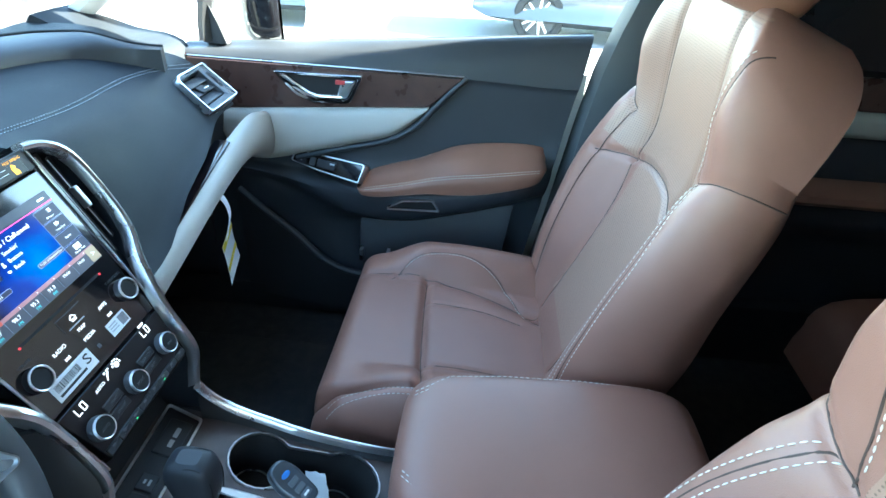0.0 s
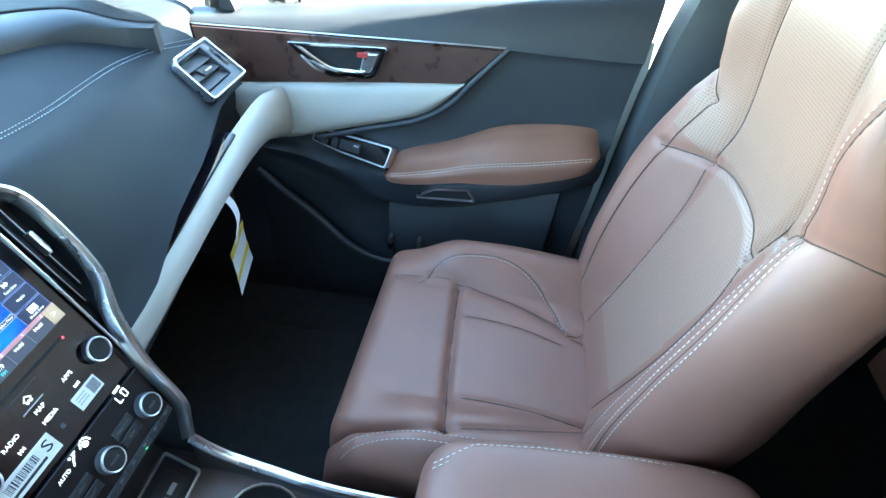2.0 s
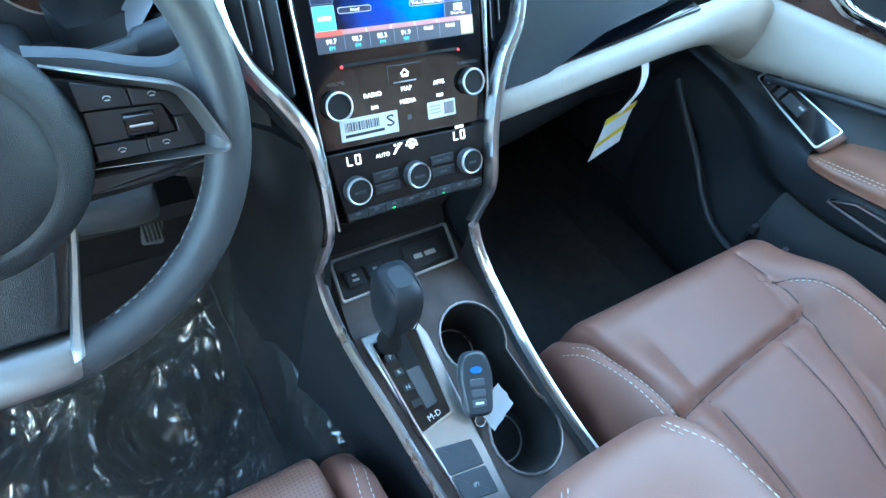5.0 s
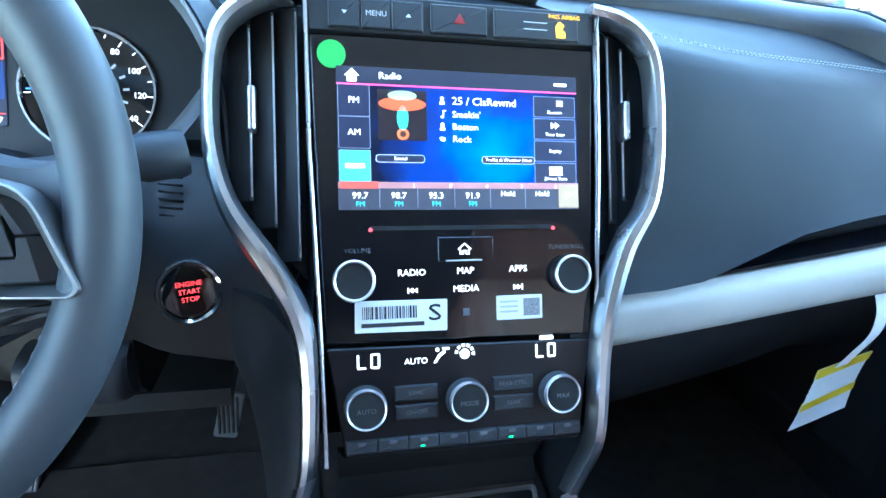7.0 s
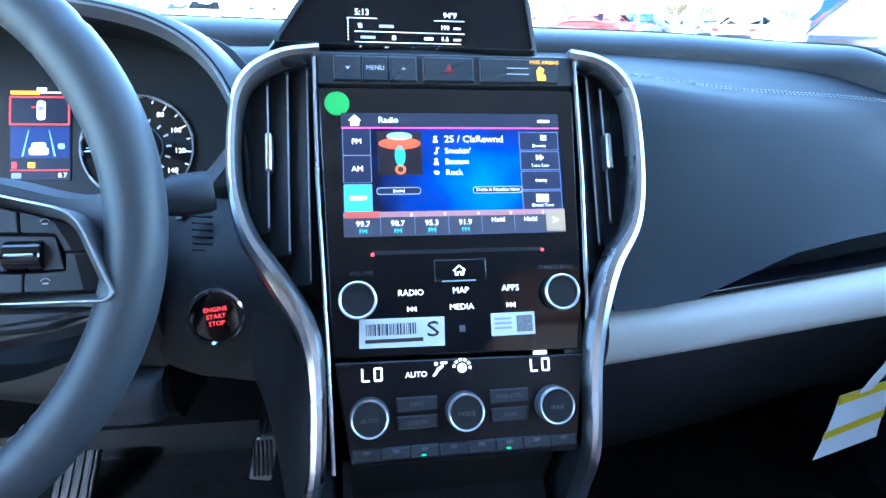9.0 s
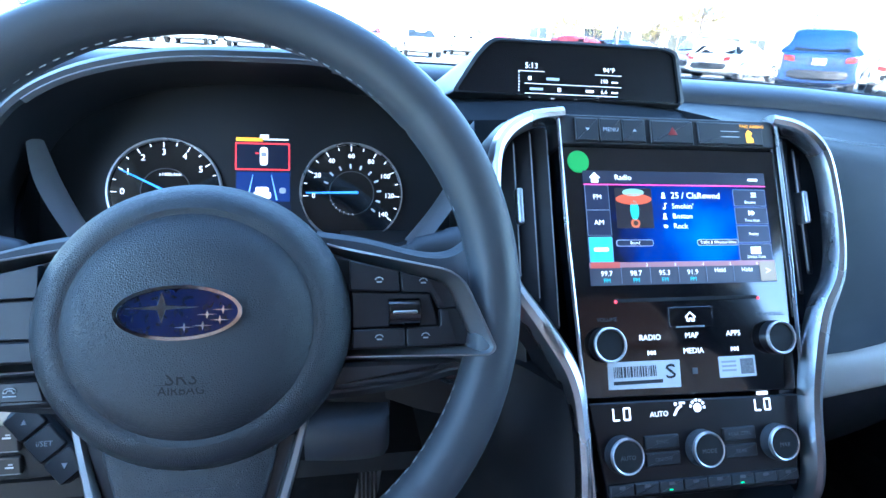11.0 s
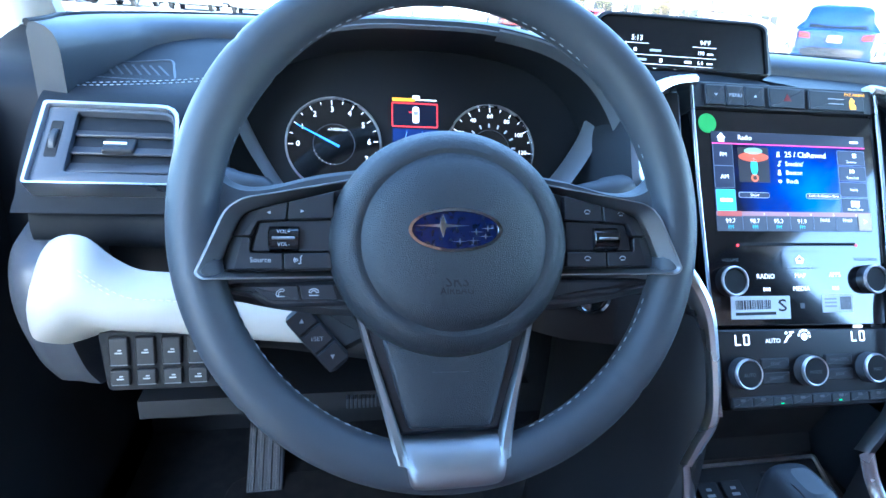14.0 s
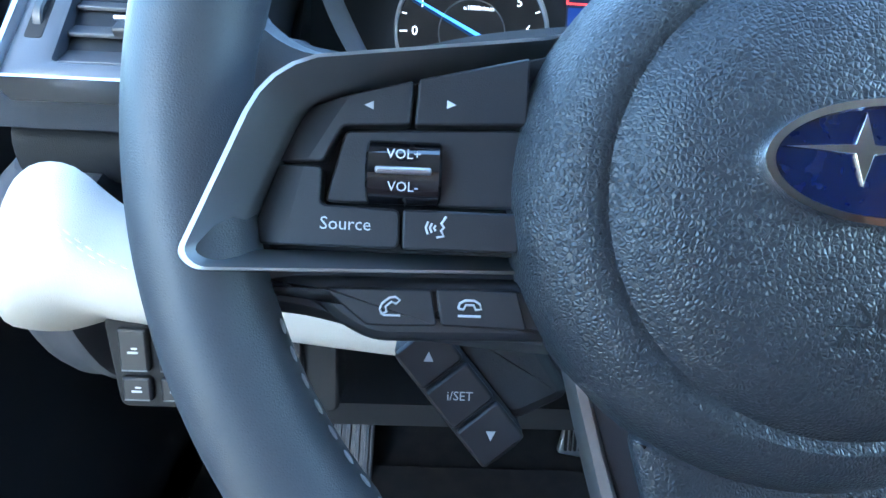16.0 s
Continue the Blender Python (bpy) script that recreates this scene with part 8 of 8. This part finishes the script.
def parked_car(label, paint, suv=True, name="parked_car"):
    """A car at the origin with its nose along +y, its wheels on z = 0."""
    d = thing(name, label, "car", "parked cars")
    H = 1.72 if suv else 1.45
    belt_z = 1.08 if suv else 0.95
    L, W = 2.35, 0.93
    rows = []
    for y, w, zb, zt in ((-L, 0.80, 0.42, belt_z - 0.12), (-L + 0.10, 0.88, 0.32, belt_z), (-1.4, W, 0.24, belt_z + 0.02), (0.0, W, 0.22, belt_z), (1.0, W, 0.24, belt_z - 0.02), (1.5, 0.91, 0.26, belt_z - 0.10), (2.1, 0.86, 0.30, belt_z - 0.24), (L, 0.74, 0.40, belt_z - 0.42)):
        zm = (zb + zt) / 2
        rows.append([(-w * 0.92, y, zb), (-w, y, zm - 0.1), (-w, y, zm + 0.14), (-w * 0.93, y, zt), (0, y, zt + 0.03), (w * 0.93, y, zt), (w, y, zm + 0.14), (w, y, zm - 0.1), (w * 0.92, y, zb)])
    part("body", loft(rows, 3, 4), paint, d)
    roof = [(-L + 0.14, 0.72, belt_z), (-L + 0.34, 0.66, H - 0.10), (-1.4, 0.64, H), (-0.4, 0.63, H), (0.35, 0.66, H - 0.12), (1.15, 0.80, belt_z - 0.02)] if suv else [(-1.9, 0.74, belt_z), (-1.25, 0.62, H - 0.08), (-0.5, 0.60, H), (0.2, 0.61, H - 0.06), (1.1, 0.80, belt_z - 0.02)]
    rows = []
    for y, w, z in roof:
        rows.append([(-0.86, y, belt_z - 0.03), (-(w + 0.86) / 2, y, (z + belt_z) / 2), (-w, y, z - 0.02), (0, y, z + 0.02), (w, y, z - 0.02), ((w + 0.86) / 2, y, (z + belt_z) / 2), (0.86, y, belt_z - 0.03)])
    part("roof", loft(rows, 3, 3), paint, d)
    for s in (-1, 1):
        g = [(y, z) for y, z in ((-1.95, belt_z + 0.04), (-1.75, H - 0.16), (0.2, H - 0.16), (0.85, belt_z + 0.04))]
        for a, b in ((0.0, 0.30), (0.33, 0.63), (0.66, 1.0)):
            pts = []
            for f, top_ in ((a, 0), (b, 0), (b, 1), (a, 1)):
                y = g[0][0] + (g[3][0] - g[0][0]) * f if not top_ else g[1][0] + (g[2][0] - g[1][0]) * f
                z = g[0][1] if not top_ else g[1][1]
                pts.append(Vector((s * (0.868 - 0.20 * top_), y, z)))
            q = sum(pts, Vector()) / 4
            bm = skin([[pts[0], pts[1]], [pts[3], pts[2]]])
            bmesh.ops.solidify(bm, geom=bm.faces[:], thickness=0.01)
            part("side_window", bm, CAR_GLASS, d)
    yb = -L + 0.02
    bm = skin([[(-0.66, yb + 0.12, belt_z + 0.05), (0.66, yb + 0.12, belt_z + 0.05)], [(-0.56, yb + 0.30, H - 0.16), (0.56, yb + 0.30, H - 0.16)]]) if suv else skin([[(-0.66, -1.86, belt_z + 0.05), (0.66, -1.86, belt_z + 0.05)], [(-0.52, -1.32, H - 0.12), (0.52, -1.32, H - 0.12)]])
    bmesh.ops.solidify(bm, geom=bm.faces[:], thickness=0.03)
    part("rear_window", bm, CAR_GLASS, d)
    bm = skin([[(-0.74, 1.10, belt_z + 0.03), (0.74, 1.10, belt_z + 0.03)], [(-0.60, 0.34, H - 0.10), (0.60, 0.34, H - 0.10)]])
    bmesh.ops.solidify(bm, geom=bm.faces[:], thickness=0.03)
    part("front_window", bm, CAR_GLASS, d)
    for s in (-1, 1):
        part("tail_lamp", plate(fr((s * 0.70, -L - 0.01, belt_z - 0.16), (1, 0, 0), (0, 0, 1)), rpoly([(-0.13, -0.07), (0.13, -0.05), (0.15, 0.09), (-0.10, 0.06)] if s > 0 else [(-0.13, -0.05), (0.13, -0.07), (0.10, 0.06), (-0.15, 0.09)], 0.02), -0.10, 0.03, 0.02), LAMP_RED, d, "red tail lamp")
        part("head_lamp", plate(fr((s * 0.62, L - 0.06, belt_z - 0.38), (-1, 0.0, 0), (0, -0.4, 1)), rrect(0.30, 0.12, 0.03), -0.1, 0.03, 0.01), mat("clear_lamp", (0.6, 0.62, 0.64), 0.1) if "clear_lamp" not in bpy.data.materials else bpy.data.materials["clear_lamp"], d)
        for y in (-1.42, 1.40):
            c = fr((s * 0.78, y, 0.36), (0, s, 0), (0, 0, 1))
            wh = part("wheel", lathe(c, [(0.25, -0.02), (0.34, -0.02), (0.36, 0.02), (0.36, 0.15), (0.34, 0.17), (0.27, 0.165), (0.26, 0.15)], 36, caps=False), TYRE, d)
            part("rim", lathe(c, [(0.265, 0.15), (0.255, 0.165), (0.24, 0.15), (0.235, 0.10), (0.0, 0.09)], 36), mat("dark_wheel_well", (0.03, 0.03, 0.032), 0.6) if "dark_wheel_well" not in bpy.data.materials else bpy.data.materials["dark_wheel_well"], wh)
            sp = []
            for k in range(5):
                for e in (-11, 11):
                    sp.append(plate(c @ pose(0, 0, 0, 0, 0, 72 * k + e), rpoly([(0.03, -0.022), (0.245, -0.016 + 0.001 * e), (0.245, 0.016 + 0.001 * e), (0.03, 0.022)], 0.005), 0.11, 0.155, 0.008))
            part("spokes_casting", merge(*sp, lathe(c, [(0.05, 0.10), (0.05, 0.158), (0.0, 0.16)], 20)), ALLOY, wh, "machined alloy spokes")
    part("number_plate", plate(fr((0, -L - 0.02, belt_z - 0.22), (1, 0, 0), (0, 0, 1)), rrect(0.32, 0.16, 0.01), -0.05, 0.035, 0.003), PLATE, d)
    part("bumper", loft([[(x, -L - 0.04 + 0.12 * (x / 0.88) ** 2, 0.40), (x, -L - 0.08 + 0.12 * (x / 0.88) ** 2, 0.50), (x, -L - 0.05 + 0.12 * (x / 0.88) ** 2, 0.64), (x, -L + 0.3, 0.60), (x, -L + 0.3, 0.40)] for x in (-0.86, -0.5, 0, 0.5, 0.86)], 2, 2), BLACK_HARD, d)
    return d


def paint(name, c):
    return mat(name, c, 0.3, coat=0.8, vary=0.03)


blue = parked_car("metallic blue SUV parked with its tail towards the windscreen", paint("blue_paint", (0.006, 0.030, 0.115)))
dark = parked_car("dark grey SUV parked beside the passenger window", paint("charcoal_paint", (0.06, 0.065, 0.07)))
white = parked_car("white saloon car parked in the car park row", paint("white_paint", (0.72, 0.72, 0.71)), False)
silver = parked_car("silver SUV parked in the car park row", paint("silver_paint", (0.42, 0.43, 0.44)))
red = parked_car("dark red saloon car parked in the car park row", paint("red_paint", (0.22, 0.02, 0.02)), False)


def put(ob, x, y, a):
    ob.matrix_basis = pose(x, y, ground_z(x, y), 0, 0, a)


put(blue, 14.1, 15.1, -42)
put(dark, 8.95, -2.45, 0)
put(white, 16.2, 21.5, -62)
put(silver, 19.6, 27.0, -95)
put(red, 11.2, 27.5, 20)
rng = random.Random(11)
kinds = [white, silver, white, red, white, silver, dark, white, blue]
for row, (y0, n, x0) in enumerate(((31, 12, -16), (42, 16, -20), (55, 18, -22))):
    for i in range(n):
        x = x0 + i * 2.9 + rng.uniform(-0.3, 0.3)
        y = y0 + rng.uniform(-0.6, 0.6)
        if row == 0 and 7 < x < 20:
            continue
        copy_thing(rng.choice(kinds), pose(x, y, ground_z(x, y), 0, 0, rng.choice((0, 180)) + rng.uniform(-4, 4)))
copy_thing(white, pose(19.5, 17.2, ground_z(19.5, 17.2), 0, 0, -42))
copy_thing(silver, pose(-9, 14, ground_z(-9, 14), 0, 0, 30))
copy_thing(white, pose(9.3, -8.2, ground_z(9.3, -8.2), 0, 0, 0))

BARK = mat("grey_bark", (0.12, 0.09, 0.07), 0.9, grain=0.8, grain_size=30, vary=0.25)


def leaf_mat(name, c):
    m = mat(name, c, 0.6, vary=0.35, vary_size=2.0)
    return m


LEAVES = leaf_mat("autumn_leaves", (0.20, 0.16, 0.03))


def tree(h, seed):
    d = thing("tree", "small street tree with thin yellow-green crown", "tree", "trees")
    r = random.Random(seed)
    tr = [Vector((0, 0, 0)), Vector((0.05, 0.02, h * 0.25)), Vector((0.0, 0.08, h * 0.5)), Vector((0.1, 0.0, h * 0.8))]
    part("trunk", tube(cr(tr, 4), [0.14 * (1 - 0.06 * i) for i in range(13)], 8), BARK, d)
    tips = []
    for k in range(9):
        a = k * 2.4 + r.uniform(-0.3, 0.3)
        b = Vector((0, 0.05, h * r.uniform(0.3, 0.6)))
        e = b + Vector((math.cos(a), math.sin(a), r.uniform(0.5, 1.1))) * h * r.uniform(0.18, 0.30)
        part("limb", tube([b, b.lerp(e, 0.5) + Vector((0, 0, 0.1)), e], [0.06, 0.04, 0.015], 6), BARK, d)
        tips.append(e)
    verts, faces = [], []
    for k in range(1500):
        t = r.choice(tips + [Vector((0, 0, h * 0.8))])
        p = t + Vector((r.gauss(0, 1), r.gauss(0, 1), r.gauss(0, 0.8))) * h * 0.085
        u = Vector((r.uniform(-1, 1), r.uniform(-1, 1), r.uniform(-1, 1))).normalized()
        v = u.orthogonal().normalized()
        s = r.uniform(0.06, 0.13)
        n = len(verts)
        verts += [p + u * s, p + v * s * 0.6, p - u * s, p - v * s * 0.6]
        faces.append((n, n + 1, n + 2, n + 3))
    me = bpy.data.meshes.new("crown")
    me.from_pydata([tuple(v) for v in verts], [], faces)
    me.materials.append(LEAVES)
    c = new("crown", me)
    c.parent = d
    tagged(c, kind="stuff")
    return d


t1, t2 = tree(6.0, 3), tree(7.5, 8)
for i, (x, y) in enumerate(((33, 57), (19, 61), (25, 62), (40, 60), (27, 59), (6, 63), (-3, 62), (47, 52), (36, 63), (-12, 60), (24, 36))):
    ob = (t1, t2)[i % 2]
    mtx = pose(x, y, ground_z(x, y), 0, 0, 40 * i)
    if i < 2:
        ob.matrix_basis = mtx
    else:
        copy_thing(ob, mtx)


def lamp_post(x, y, h=11):
    d = thing("lamp_post", "tall grey steel lamp post in the car park", "lamp post", "lamp posts")
    z = ground_z(x, y)
    part("base", lathe(Matrix.Translation((x, y, z)), [(0.3, 0), (0.3, 0.7), (0.28, 0.75), (0.0, 0.75)], 20), mat("concrete", (0.4, 0.39, 0.37), 0.9) if "concrete" not in bpy.data.materials else bpy.data.materials["concrete"], d)
    part("pole", tube([(x, y, z + 0.7), (x, y, z + h * 0.6), (x, y, z + h)], [0.10, 0.085, 0.07], 12), mat("grey_steel", (0.18, 0.18, 0.19), 0.5, metal=0.6) if "grey_steel" not in bpy.data.materials else bpy.data.materials["grey_steel"], d)
    part("lamp_head", box((x - 0.5, y - 0.18, z + h), (x + 0.5, y + 0.18, z + h + 0.12)), bpy.data.materials["grey_steel"], d)


for x, y in ((14.8, 29.6), (30, 50), (36, 49), (2, 48), (44, 40)):
    lamp_post(x, y)


def building(x, y, w, dp, h, label):
    d = thing("dealership_building", label, "building")
    z = ground_z(x, y)
    c = mat("pale_wall_cladding", (0.62, 0.61, 0.58), 0.8, vary=0.06) if "pale_wall_cladding" not in bpy.data.materials else bpy.data.materials["pale_wall_cladding"]
    part("wall", box((x - w / 2, y - dp / 2, z), (x + w / 2, y + dp / 2, z + h)), c, d)
    part("roof", box((x - w / 2 - 0.3, y - dp / 2 - 0.3, z + h), (x + w / 2 + 0.3, y + dp / 2 + 0.3, z + h + 0.4)), c, d)
    n = int(w / 4)
    for k in range(n):
        u = x - w / 2 + (k + 0.5) * w / n
        wn_ = part("window", box((u - 1.4, y - dp / 2 - 0.06, z + 0.6), (u + 1.4, y - dp / 2 + 0.1, z + min(3.6, h - 0.8))), CAR_GLASS, d)
        part("mullion", box((u - 0.05, y - dp / 2 - 0.10, z + 0.6), (u + 0.05, y - dp / 2 + 0.1, z + min(3.6, h - 0.8))), SATIN, wn_)


building(48, 84, 30, 14, 6, "low pale showroom building with dark windows beyond the car park")
building(20, 92, 24, 14, 5, "low pale building at the edge of the car park")
building(-22, 88, 30, 14, 5, "low pale building beyond the parked cars")
